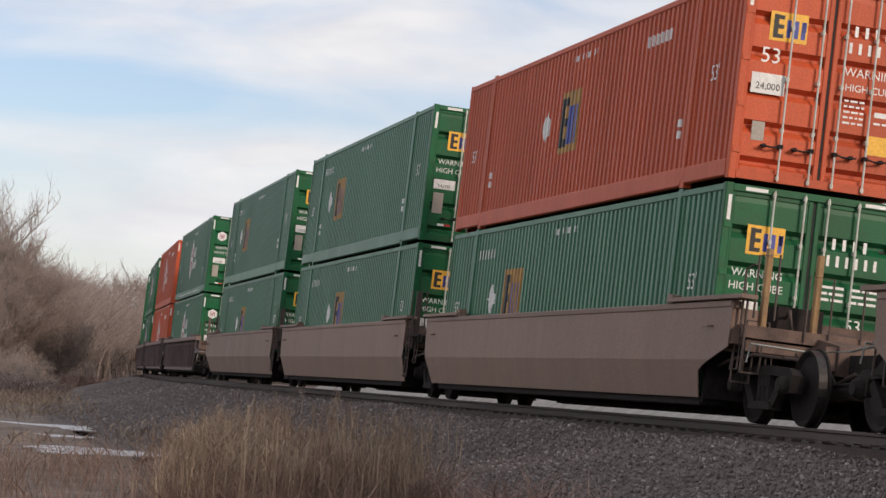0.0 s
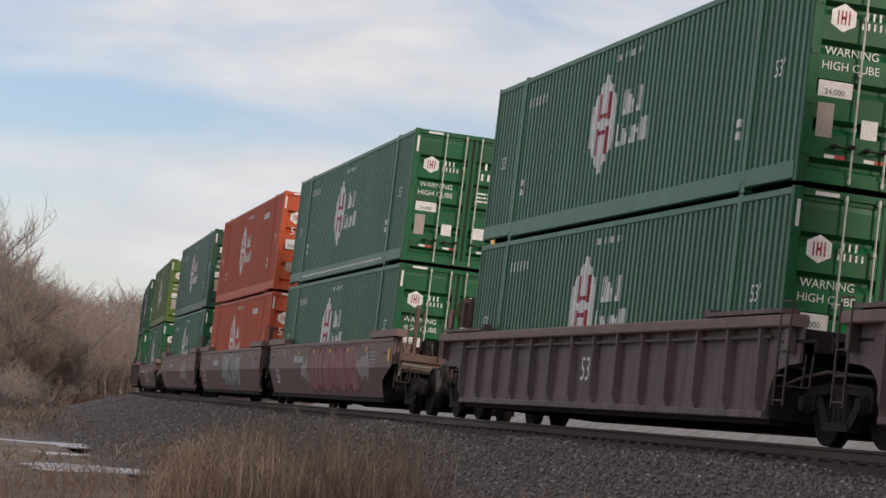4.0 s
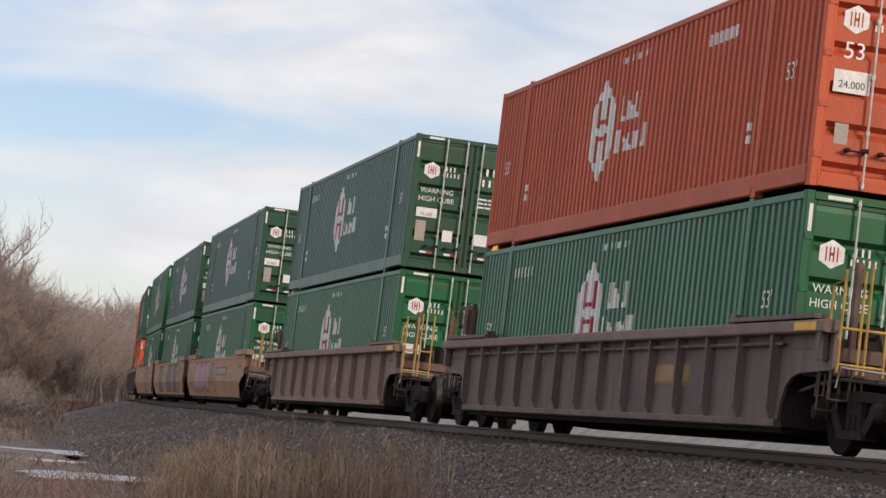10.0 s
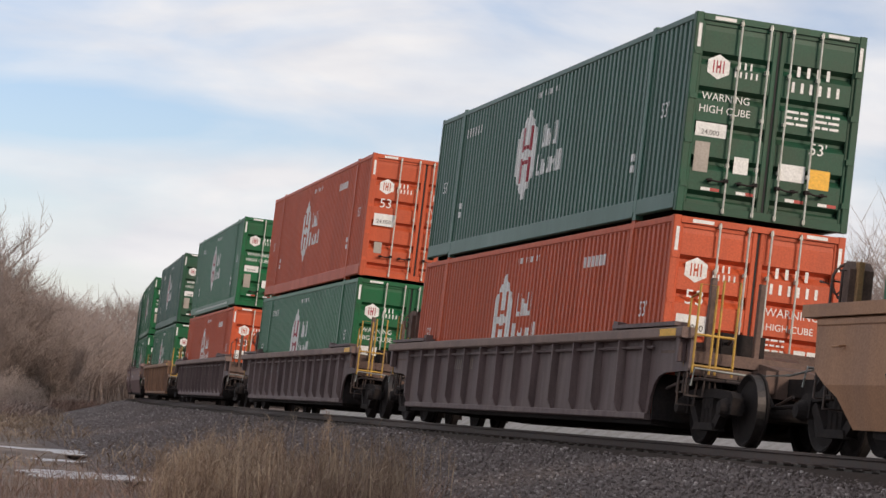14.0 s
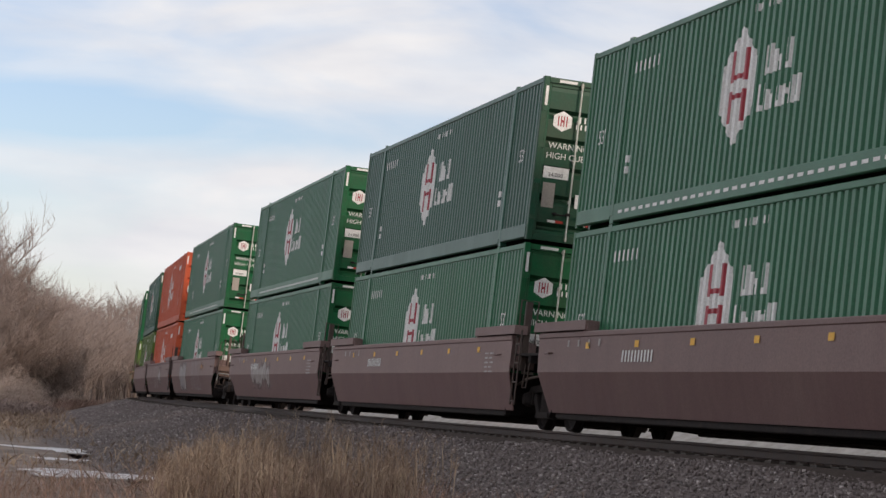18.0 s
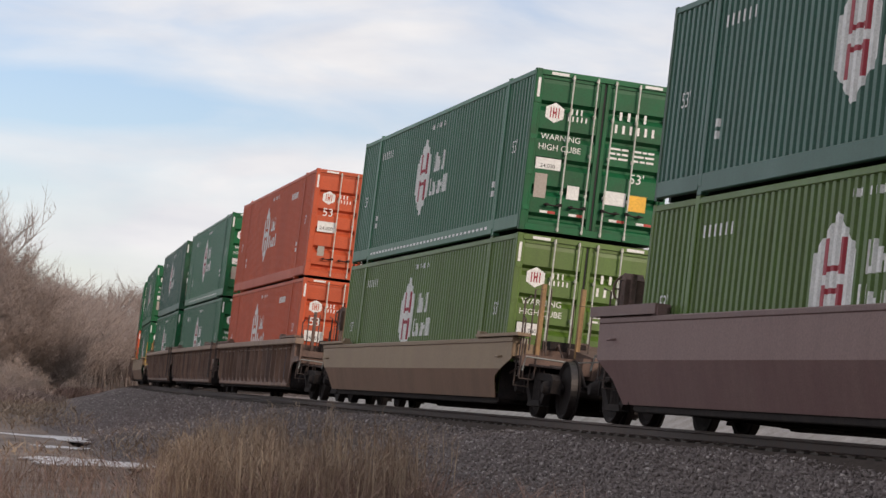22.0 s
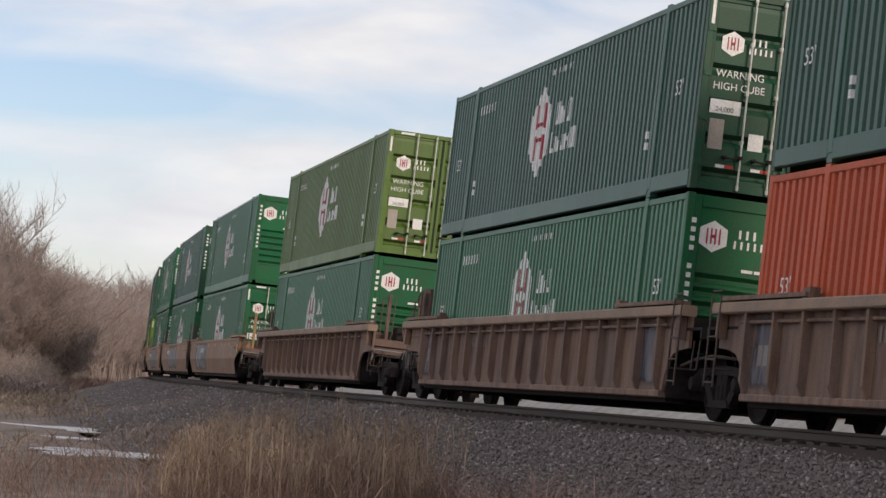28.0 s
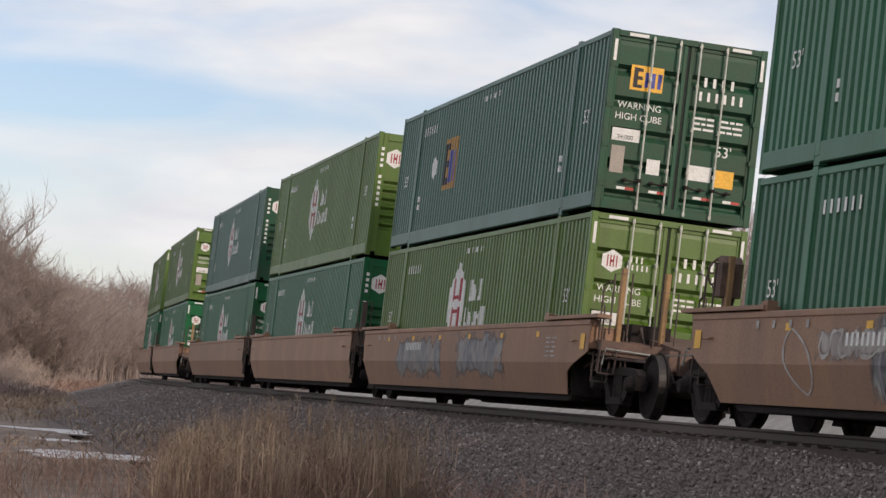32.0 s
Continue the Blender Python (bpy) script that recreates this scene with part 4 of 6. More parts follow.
def smooth_side(sgn, near, far):
    sh = Shape()
    n = 24
    rings = []
    for z in sorted({BRIM[0] - 0.03, 0.93, FOLD[0], 0.70, 0.62, 0.27}, reverse=True):
        a, b = -far + end_inset(-1, far, z), near - end_inset(1, near, z)
        rings.append([(x, sgn * side_y("smooth", z), z) for x in np.linspace(a, b, n + 1)])
    vs = [p for r in rings for p in r] + [(x, y - sgn * 0.015, z) for r in rings for x, y, z in r]
    m, q = n + 1, len(rings)
    fs = []
    for k in (0, q * m):
        for r in range(q - 1):
            fs += [(k + r * m + i, k + r * m + i + 1, k + (r + 1) * m + i + 1, k + (r + 1) * m + i) for i in range(n)]
    fs += [(r * m + c, (r + 1) * m + c, q * m + (r + 1) * m + c, q * m + r * m + c) for r in range(q - 1) for c in (0, n)]
    fs += [(r * m + i, r * m + i + 1, q * m + r * m + i + 1, q * m + r * m + i) for r in (0, q - 1) for i in range(n)]
    sh.add(vs, fs)
    for e, r in ((1, near), (-1, far)):
        h = BRIM[0] - 0.32
        sh.rod([(e * (r - 0.9), sgn * 1.48, h), (e * (r - 0.9), sgn * 1.56, h - 0.02), (e * (r - 0.7), sgn * 1.56, h - 0.02), (e * (r - 0.7), sgn * 1.48, h)], 0.015, 6)
    return sh


def span(sgn, a, b):
    return (min(sgn * a, sgn * b), max(sgn * a, sgn * b))


def car_common(car, kind, paint, top, last, first, yellow):
    """What every unit has: well floor, end boxes, platforms, walkways, ladders, posts, trucks."""
    P = lambda name, sh, mat=paint, label="": part(name, sh, mat, car, label)
    fl = Shape()
    fl.box(-8.0, 8.0, -1.28, -1.0, 0.20, 0.285), fl.box(-8.0, 8.0, 1.0, 1.28, 0.20, 0.285)
    for i in range(9):
        x = -7.6 + i * 1.9
        fl.box(x - 0.12, x + 0.12, -1.0, 1.0, 0.20, 0.28)
    part("well_floor", GEAR.setdefault("floor", fl.mesh("well_floor", GRIME)), GRIME, car)
    for e in (-1, 1):
        # end structure over the truck
        bx = Shape()
        bx.box(*span(e, 8.22, 8.42), -1.32, 1.32, 0.96, top - 0.12)
        bx.box(*span(e, 8.42, 10.1), -0.42, 0.42, 0.76, 1.06)
        bx.prism([(e * 8.42, 1.06), (e * 9.9, 1.06), (e * 8.42, 1.38)], -0.09, 0.09)
        coupled = (e > 0 and first) or (e < 0 and last)
        # end framing darker than the sides: shade between the cars put into colour
        epaint = ENDPAINT if coupled else GRIME
        if coupled:     # draft housing tapering to the coupler
            bx.sweep([[(e * x, -w, z0), (e * x, w, z0), (e * x, w, z1), (e * x, -w, z1)] for x, w, z0, z1 in ((8.42, 0.62, 0.80, 1.34), (9.3, 0.40, 0.72, 1.20), (10.15, 0.26, 0.70, 1.08))])
            for x, w, z0, z1 in ((9.10, 0.04, 0.98, 1.16), (9.53, 0.03, 0.90, 1.04)):
                P("cross_beam", GEAR.setdefault(("cross", e, x), Shape().box(*span(e, x - w, x + w), -1.30, 1.30, z0, z1).mesh("cross_beam", ENDPAINT)), ENDPAINT)
        P("end_sill", GEAR.setdefault(("sill", e, top, epaint.name, coupled), bx.mesh("end_sill", epaint)), epaint)
        pl = Shape()
        zp = top - 0.30
        pl.prism([(e * 8.42, zp - 0.04), (e * 9.54, zp - 0.04), (e * 9.54, zp - 0.16), (e * 9.60, zp - 0.16), (e * 9.60, zp), (e * 8.42, zp)], -1.38, 1.38)
        P("end_platform", GEAR.setdefault(("plat", e, top, epaint.name), pl.mesh("end_platform", epaint)), epaint)
        r_ = reach(kind, coupled)
        gd = Shape()
        for sgn in (-1, 1):     # dark plate standing in for the deep shade of the wheel space
            gd.prism([(e * 8.16, 1.05), (e * (r_ - 0.1), 1.05), (e * (r_ - 0.1), 0.80), (e * 8.9, 0.74), (e * 8.5, 0.30), (e * 8.16, 0.24)], *span(sgn, 0.50, 0.56))
        gd.box(*span(e, 8.10, 8.14), -1.325, 1.325, 0.27, 0.92)
        P("wheel_bulkhead", GEAR.setdefault(("wheel_dark", e, coupled), gd.mesh("wheel_bulkhead", GRIME)), GRIME)
        for sgn in (-1, 1):
            w = Shape()
            hi = 0.17 if paint in (MAROON, ORANGEB) else 0.075
            w0, w1 = (r_ - 2.7, r_ + (0.40 if coupled else 0.22)) if kind == "smooth" else (r_ - 3.3, r_ - 0.35)
            w.prism([(e * w0, top + 0.02), (e * w0, top + hi), (e * w1, top + hi), (e * w1, top + 0.02)], *span(sgn, 1.305, 1.53))
            w.prism([(e * (w0 - 0.05), top + 0.004), (e * (w0 - 0.05), top + 0.14), (e * (w0 + 0.16), top + 0.12), (e * (w0 + 0.16), top + 0.004)], *span(sgn, 1.36, 1.50))
            P("walkway", GEAR.setdefault(("walk", e, sgn, top, paint.name, r_), w.mesh("walkway", paint)))
            if coupled or (kind == "smooth" and e < 0):
                continue
            if kind == "smooth":
                ld = Shape().post(r_ + 0.02, r_ + 0.10, *span(sgn, 1.22, 1.34), 0.95, 2.12)
                for x in (r_ + 0.12, r_ + 0.40):
                    ld.rod([(x, sgn * 1.44, 0.36), (x, sgn * 1.44, 1.62)], 0.019, 6)
                for z in (0.42, 0.74, 1.06, 1.38):
                    ld.rod([(r_ + 0.12, sgn * 1.44, z), (r_ + 0.40, sgn * 1.44, z)], 0.015, 6)
                ld.rod([(r_ + 0.02, sgn * 1.44, 1.0), (r_ + 0.12, sgn * 1.44, 1.0)], 0.016, 6), ld.rod([(r_ + 0.02, sgn * 1.44, 1.5), (r_ + 0.12, sgn * 1.44, 1.5)], 0.016, 6)
                ld.rod([(r_ + 0.06, sgn * 1.42, 1.62), (r_ + 0.06, sgn * 1.42, 2.14), (r_ + 0.06, sgn * 1.12, 2.14), (r_ + 0.06, sgn * 1.12, 1.40)], 0.016, 6)
                P("ladder", GEAR.setdefault(("ladder", "smooth", sgn, top), ld.mesh("ladder", RAILM)), RAILM)
                continue
            ld = Shape()
            for z in (0.66, 1.45):
                for x in (r_ - 0.36, r_ - 0.02):
                    ld.rod([(e * x, sgn * 1.53, z), (e * x, sgn * 1.30, z)], 0.012, 6)
            for x in (r_ - 0.36, r_ - 0.02):
                ld.rod([(e * x, sgn * 1.53, 0.42), (e * x, sgn * 1.53, top + 0.10)], 0.017, 6)
            for k in range(5):
                z = 0.48 + k * 0.30
                ld.rod([(e * (r_ - 0.36), sgn * 1.53, z), (e * (r_ - 0.02), sgn * 1.53, z)], 0.013, 6)
            P("ladder", GEAR.setdefault(("ladder", e, sgn, top, r_), ld.mesh("ladder", RAILM)), RAILM)
        if coupled:
            for k, yy in enumerate((-1.05, -0.35) if e > 0 else (-1.05, 0.40)):
                ps = Shape().post(*span(e, 9.34, 9.44), yy - 0.04, yy + 0.04, top - 0.30, 2.25)
                pmat = OCHRE if paint in (BROWN, TAWNY, ORANGEB, OLIVE) else ENDPAINT
                P("guide_post", GEAR.setdefault(("posts", e, k, top, pmat.name), ps.mesh("guide_post", pmat)), pmat)
            mat = YELLOW if yellow else RAILM
            for sgn in (-1, 1):
                gr = Shape()
                if yellow:
                    for a, b, hi in ((1.36, 1.12, 2.12), (1.04, 0.80, 2.20)):
                        gr.rod([(e * 9.80, sgn * a, 0.92), (e * 9.80, sgn * a, hi), (e * 9.80, sgn * b, hi), (e * 9.80, sgn * b, 0.92)], 0.019, 6)
                    for z in (1.02, top - 0.09):
                        gr.rod([(e * 9.80, sgn * 0.80, z), (e * 9.80, sgn * 1.36, z)], 0.018, 6)
                else:
                    gr.rod([(e * 9.50, sgn * 1.22, top - 0.2), (e * 9.50, sgn * 1.22, 2.14), (e * 9.50, sgn * 0.94, 2.18), (e * 9.50, sgn * 0.94, top - 0.2)], 0.017, 6)
                    gr.rod([(e * 9.62, sgn * 1.36, 0.95), (e * 9.62, sgn * 1.36, 1.62), (e * 9.42, sgn * 1.36, 1.70)], 0.017, 6)
                    gr.rod([(e * 9.62, sgn * 0.55, 1.1), (e * 9.62, sgn * 0.55, 1.95), (e * 9.62, sgn * 0.22, 1.95), (e * 9.62, sgn * 0.22, 1.1)], 0.015, 6)
                gr.rod([(e * 9.45, sgn * 1.36, 1.0), (e * 9.45, sgn * 1.36, 1.95), (e * 9.80, sgn * 1.36, 2.0)], 0.018, 6)
                P("handrail", GEAR.setdefault(("grab", e, sgn, mat.name, top), gr.mesh("handrail", mat)), mat, "yellow safety rail" if yellow else "")
                st = Shape()
                for x, z in ((9.30, 0.50), (9.62, 0.62)):
                    st.rod([(e * x, sgn * 1.36, 1.02), (e * x, sgn * 1.37, z), (e * x, sgn * 1.12, z), (e * x, sgn * 1.10, 1.02)], 0.016, 6)
                    st.box(*span(e, x - 0.03, x + 0.03), *span(sgn, 1.12, 1.36), z - 0.012, z + 0.008)
                if sgn > 0:
                    continue
                P("sill_step", GEAR.setdefault(("step", e, sgn), st.mesh("sill_step", RAILM)), RAILM)
            lv = Shape().rod([(e * 9.92, -1.40, 0.74), (e * 9.92, -1.36, 0.98), (e * 10.02, -0.60, 0.96), (e * 10.5, -0.22, 1.02), (e * 11.2, -0.12, 1.12)], 0.016, 6)
            P("uncoupling_lever", GEAR.setdefault(("lever", e), lv.mesh("uncoupling_lever", HARD)), HARD)
            tk = Shape().box(*span(e, 8.5, 9.1), -0.75, -0.12, top - 0.27, top + 0.02)
            P("brake_box", GEAR.setdefault(("tank", e, top), tk.mesh("brake_box", GRIME)), GRIME, "dirty brake valve box")
            hs = Shape()
            hs.rod([(e * 8.9, -0.62, top - 0.20), (e * 9.3, -0.66, top - 0.05), (e * 9.5, -0.60, 1.0), (e * 9.9, -0.62, 0.60), (e * 10.5, -0.50, 0.50), (e * 11.0, -0.34, 0.72)], 0.028, 6)
            hs.rod([(e * 8.9, -0.86, 1.10), (e * 9.4, -0.90, 1.20), (e * 9.5, -0.90, 0.52)], 0.018, 6)
            hs.rod([(e * 9.38, -1.25, 0.62), (e * 9.38, -1.25, 1.30), (e * 9.38, -0.95, 1.30), (e * 9.38, -0.95, 0.62)], 0.016, 6)
            P("air_hose", GEAR.setdefault(("hose", e, top), hs.mesh("air_hose", RAILM)), RAILM, "dark air hose and pipes")
            cp = Shape()
            cp.box(*span(e, 10.1, 11.35), -0.11, 0.11, 0.74, 0.98)
            cp.prism([(e * 11.30, 0.70), (e * 11.75, 0.72), (e * 11.80, 0.98), (e * 11.30, 1.02)], -0.20, 0.14)
            cp.rod([(e * 10.2, -0.5, 0.9), (e * 10.8, -0.52, 0.55), (e * 11.6, -0.35, 0.62)], 0.03, 6)
            cp.rod([(e * 10.0, -0.95, 0.86), (e * 10.0, 0.95, 0.86)], 0.025, 6)
            P("coupler", GEAR.setdefault(("coupler", e), cp.mesh("coupler", GRIME)), GRIME, "black knuckle coupler with air hose")
            if e < 0:
                bw = Shape()
                n, by = 20, -1.02
                bw.rod([(-9.72, by + 0.23 * math.cos(2 * math.pi * k / n), 2.02 + 0.23 * math.sin(2 * math.pi * k / n)) for k in range(n + 1)], 0.020, 6)
                for k in range(4):
                    a = math.pi * k / 4
                    bw.rod([(-9.72, by - 0.22 * math.cos(a), 2.02 - 0.22 * math.sin(a)), (-9.72, by + 0.22 * math.cos(a), 2.02 + 0.22 * math.sin(a))], 0.012, 5)
                bw.prism([(-9.66, 1.70), (-9.40, 1.70), (-9.40, 2.16), (-9.52, 2.26), (-9.66, 2.16)], by - 0.15, by + 0.15)
                bw.post(-9.58, -9.46, by - 0.05, by + 0.05, top - 0.3, 1.72)
                P("hand_brake", GEAR.setdefault(("brake", top), bw.mesh("hand_brake", ENDPAINT)), ENDPAINT, "grimy hand brake wheel and chain box")
        if coupled or e > 0:
            truck(car, e * 9.68)
            pipe = Shape()
            pipe.rod([(e * 8.3, -1.2, 0.72), (e * 9.1, -1.28, 0.80), (e * 9.6, -1.2, 0.86), (e * 10.2, -0.8, 0.84)], 0.022, 6)
            pipe.rod([(e * 9.1, -1.30, 1.06), (e * 9.1, -1.32, 0.66), (e * 9.35, -1.32, 0.66), (e * 9.35, -1.30, 1.06)], 0.016, 6)
            P("brake_pipe", GEAR.setdefault(("pipe", e), pipe.mesh("brake_pipe", RAILM)), RAILM)


def smooth_car(paint, first, last, yellow):
    car = new("well_car")
    near, far = reach("smooth", first), reach("smooth", last)
    for sgn in (-1, 1):
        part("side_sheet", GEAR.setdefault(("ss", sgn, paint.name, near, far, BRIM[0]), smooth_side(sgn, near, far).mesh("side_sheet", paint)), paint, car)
        ch = Shape()
        ch.beam(-far + 0.04, near - 0.04, *span(sgn, 1.33, 1.505), BRIM[0] - 0.09, BRIM[0])
        part("top_chord", GEAR.setdefault(("sc", sgn, paint.name, near, far, BRIM[0]), ch.mesh("top_chord", paint)), paint, car)
        sl = Shape()
        sl.beam(-7.9, 7.9, *span(sgn, 1.10, 1.285), 0.17, 0.272)
        part("bottom_sill", GEAR.setdefault(("sb", sgn), sl.mesh("bottom_sill", GRIME)), GRIME, car)
        for e, r in ((1, near), (-1, far)):
            bd = Shape()
            bd.box(*span(e, r - 0.10, r - 0.07), *span(sgn, 1.05, 1.47), 0.98, BRIM[0] - 0.09)
            part("end_board", GEAR.setdefault(("sd", sgn, e, paint.name, r, BRIM[0]), bd.mesh("end_board", paint)), paint, car)
    car_common(car, "smooth", paint, BRIM[0], last, first, yellow)
    return car


def ribbed_car(paint, first, last, yellow, pitch):
    car = new("well_car")
    near, far = reach("ribbed", first), reach("ribbed", last)
    for sgn in (-1, 1):
        sh = Shape()
        sh.box(-7.98, 7.98, *span(sgn, 1.33, 1.37), 0.34, 1.40)
        part("side_sheet", GEAR.setdefault(("rs", sgn, paint.name), sh.mesh("side_sheet", paint)), paint, car)
        ch = Shape()
        ch.beam(-far, near, *span(sgn, 1.31, 1.53), 1.38, 1.53, 0.02)
        chord = {PLUM.name: CHORD, RUST.name: CHORD_R}.get(paint.name, paint)
        part("top_chord", GEAR.setdefault(("rc", sgn, chord.name, near, far), ch.mesh("top_chord", chord)), chord, car)
        sl = Shape()
        sl.beam(-8.04, 8.04, *span(sgn, 1.28, 1.405), 0.26, 0.36)
        part("bottom_sill", GEAR.setdefault(("rb", sgn, paint.name), sl.mesh("bottom_sill", paint)), paint, car)
        nr = max(2, round(16.2 / pitch))
        rib = Shape().sweep([[(x, sgn * y, z) for x, y in ((-0.055, 1.37), (0.055, 1.37), (0.035, d), (-0.035, d))] for z, d in ((0.33, 1.39), (0.50, 1.475), (1.38, 1.49))])
        if sgn > 0:     # the side that stays out of view, joined
            row = Shape()
            for i in range(nr + 1):
                row.add([(x - 7.9 + 15.8 * i / nr, y, z) for x, y, z in rib.v], rib.f)
            tagged(part("rib", GEAR.setdefault(("ribs", nr, paint.name), row.mesh("rib", paint)), paint, car), kind="stuff")
        me = GEAR.setdefault(("rib", sgn, paint.name), rib.mesh("rib", paint))
        for i in range(nr + 1 if sgn < 0 else 0):
            part("rib", me, paint, car).location = (-7.9 + 15.8 * i / nr, 0, 0)
        if pitch < 1.5:
            pp = Shape().rod([(-8.2, sgn * 1.43, 1.27), (8.2, sgn * 1.43, 1.27)], 0.022, 6)
            part("brake_pipe", GEAR.setdefault(("rp", sgn, paint.name), pp.mesh("brake_pipe", paint)), paint, car)
        for e, r in ((1, near), (-1, far)):
            bx = Shape()
            arch = [(7.98, 0.34), (7.98, 1.40), (r - 0.02, 1.40), (r - 0.02, 0.95), (8.66, 0.92), (8.42, 0.87), (8.24, 0.76), (8.13, 0.58), (8.07, 0.34)]
            bx.prism([(e * x, z) for x, z in arch], *span(sgn, 1.335, 1.375))
            part("end_board", GEAR.setdefault(("re", sgn, e, paint.name, r), bx.mesh("end_board", paint)), paint, car)
            if sgn < 0:
                er = Shape().post(*span(e, r - 0.30, r - 0.16), *span(sgn, 1.38, 1.50), 1.06, 1.38)
                part("end_rib", GEAR.setdefault(("er", sgn, e, paint.name, r), er.mesh("end_rib", paint)), paint, car)
    car_common(car, "ribbed", paint, 1.53, last, first, yellow)
    return car


# ---- paint and writing on the cars' sides ----
def side_point(kind, x, z, lift):
    if kind == "ribbed":
        return (x, -(1.37 + lift), z)
    return (x, -(side_y("smooth", z) + lift), z)


FIGURES = (     # curls and loops of a spray can, no letters
    ((0.02, 0.35), (0.10, 0.85), (0.35, 0.97), (0.50, 0.55), (0.40, 0.08), (0.70, 0.05), (0.95, 0.40)),
    ((0.05, 0.10), (0.15, 0.80), (0.45, 0.98), (0.62, 0.60), (0.55, 0.15), (0.85, 0.06)),
    ((0.10, 0.92), (0.02, 0.45), (0.25, 0.05), (0.60, 0.20), (0.70, 0.85), (0.92, 0.95)),
    ((0.00, 0.50), (0.30, 0.95), (0.60, 0.80), (0.35, 0.45), (0.15, 0.12), (0.60, 0.02), (0.98, 0.30)),
)


def spray_lines(kind, x0, x1, z0, z1, count, width, lift, rnd):
    """One running sprayed stroke through a row of letter-like figures."""
    step = (x1 - x0) / count
    way_ = []
    for i in range(count):
        for u, w in rnd.choice(FIGURES):
            way_.append((x0 + step * (i + 0.04 + 0.92 * u) + rnd.uniform(-0.03, 0.03), z0 + (z1 - z0) * min(max(w + rnd.uniform(-0.05, 0.05), 0), 1)))
    pts = []
    for i in range(len(way_) - 1):
        a, b, c, d = way_[max(i - 1, 0)], way_[i], way_[i + 1], way_[min(i + 2, len(way_) - 1)]
        for k in range(5):
            t = k / 5
            pts.append(tuple(0.5 * (2 * b[j] + (c[j] - a[j]) * t + (2 * a[j] - 5 * b[j] + 4 * c[j] - d[j]) * t * t + (3 * b[j] - a[j] - 3 * c[j] + d[j]) * t ** 3) for j in range(2)))
    pts = [(x, min(max(z, z0), z1)) for x, z in pts]
    vs, last_ = [], len(pts) - 1
    for k, (x, z) in enumerate(pts):
        (xa, za), (xb, zb) = pts[max(k - 1, 0)], pts[min(k + 1, last_)]
        d = max(math.hypot(xb - xa, zb - za), 1e-6)
        w = width * (0.7 + 0.3 * math.sin(k * 0.7))
        nx, nz = -(zb - za) / d * w / 2, (xb - xa) / d * w / 2
        vs += [side_point(kind, x + nx, z + nz, lift), side_point(kind, x - nx, z - nz, lift)]
    return Shape().add(vs, [(2 * k, 2 * k + 1, 2 * k + 3, 2 * k + 2) for k in range(last_)])


def spray_piece(kind, x0, x1, z0, z1, lift, rnd, wob, mat):
    """A sprayed field that thins towards an uneven outline."""
    nx, zs = 40, sorted({*(z0 + (z1 - z0) * k / 8 for k in range(9)), *([FOLD[0]] if z0 < FOLD[0] < z1 and kind == "smooth" else [])})
    ph = [rnd.uniform(0, 6.3) for _ in range(4)]
    vs, edge = [], []
    for z in zs:
        for i in range(nx + 1):
            u = i / nx
            x = x0 + (x1 - x0) * u
            hi = z1 - (z1 - z0) * wob * (0.5 + 0.3 * math.sin(x * 4 + ph[0]) + 0.2 * math.sin(x * 9 + ph[1]))
            lo = z0 + (z1 - z0) * wob * (0.5 + 0.3 * math.sin(x * 3 + ph[2]) + 0.2 * math.sin(x * 8 + ph[3]))
            side = 0.18 * math.sin(z * 6 + ph[1]) * wob * 4
            edge.append(max(0.0, min((x - x0 + side) / 0.30, (x1 - x + side) / 0.30, (hi - z) / 0.14, (z - lo) / 0.14, 1.0)))
            vs.append(side_point(kind, x, z, lift))
    m = nx + 1
    me = Shape().add(vs, [(r * m + i, r * m + i + 1, (r + 1) * m + i + 1, (r + 1) * m + i) for r in range(len(zs) - 1) for i in range(nx)]).mesh("graffiti", mat)
    me.attributes.new("edge", "FLOAT", "POINT").data.foreach_set("value", edge)
    return me


def spray_strokes(kind, x0, x1, z0, z1, count, width, lift, rnd):
    """Upright wavering strokes, some long, some short."""
    sh = Shape()
    for i in range(count):
        x = x0 + (x1 - x0) * (i + rnd.uniform(0.1, 0.9)) / count
        a, b = rnd.choice(((0.0, 1.0), (0.0, 0.5), (0.45, 1.0), (0.1, 0.8)))
        lean, ph, n = rnd.uniform(-0.22, 0.22), rnd.uniform(0, 6.3), 10
        vs = []
        for k in range(n + 1):
            t = k / n
            z = z0 + (z1 - z0) * (a + (b - a) * t)
            xx = x + lean * (t - 0.5) + 0.05 * math.sin(t * 5 + ph)
            w = width * (0.25 + 0.75 * math.sin(math.pi * min(0.92, t + 0.12))) / 2
            vs += [side_point(kind, xx - w, z, lift), side_point(kind, xx + w, z, lift)]
        sh.add(vs, [(2 * k, 2 * k + 1, 2 * k + 3, 2 * k + 2) for k in range(n)])
    return sh


def on_height(kind, z):
    """Heights on a smooth side, given for one 1.69 m high, carried to the car in hand."""
    return 0.30 + (z - 0.30) * (BRIM[0] - 0.30) / 1.39 if kind == "smooth" else z


def side_bars(kind, x0, z0, w, h, count, lift=0.012, fill=0.72):
    sh = Shape()
    z0, h = on_height(kind, z0), on_height(kind, z0 + h) - on_height(kind, z0)
    step = w / count
    for i in range(count):
        a, b = x0 + i * step, x0 + (i + fill) * step
        sh.quad(side_point(kind, a, z0, lift), side_point(kind, b, z0, lift), side_point(kind, b, z0 + h, lift), side_point(kind, a, z0 + h, lift))
    return sh


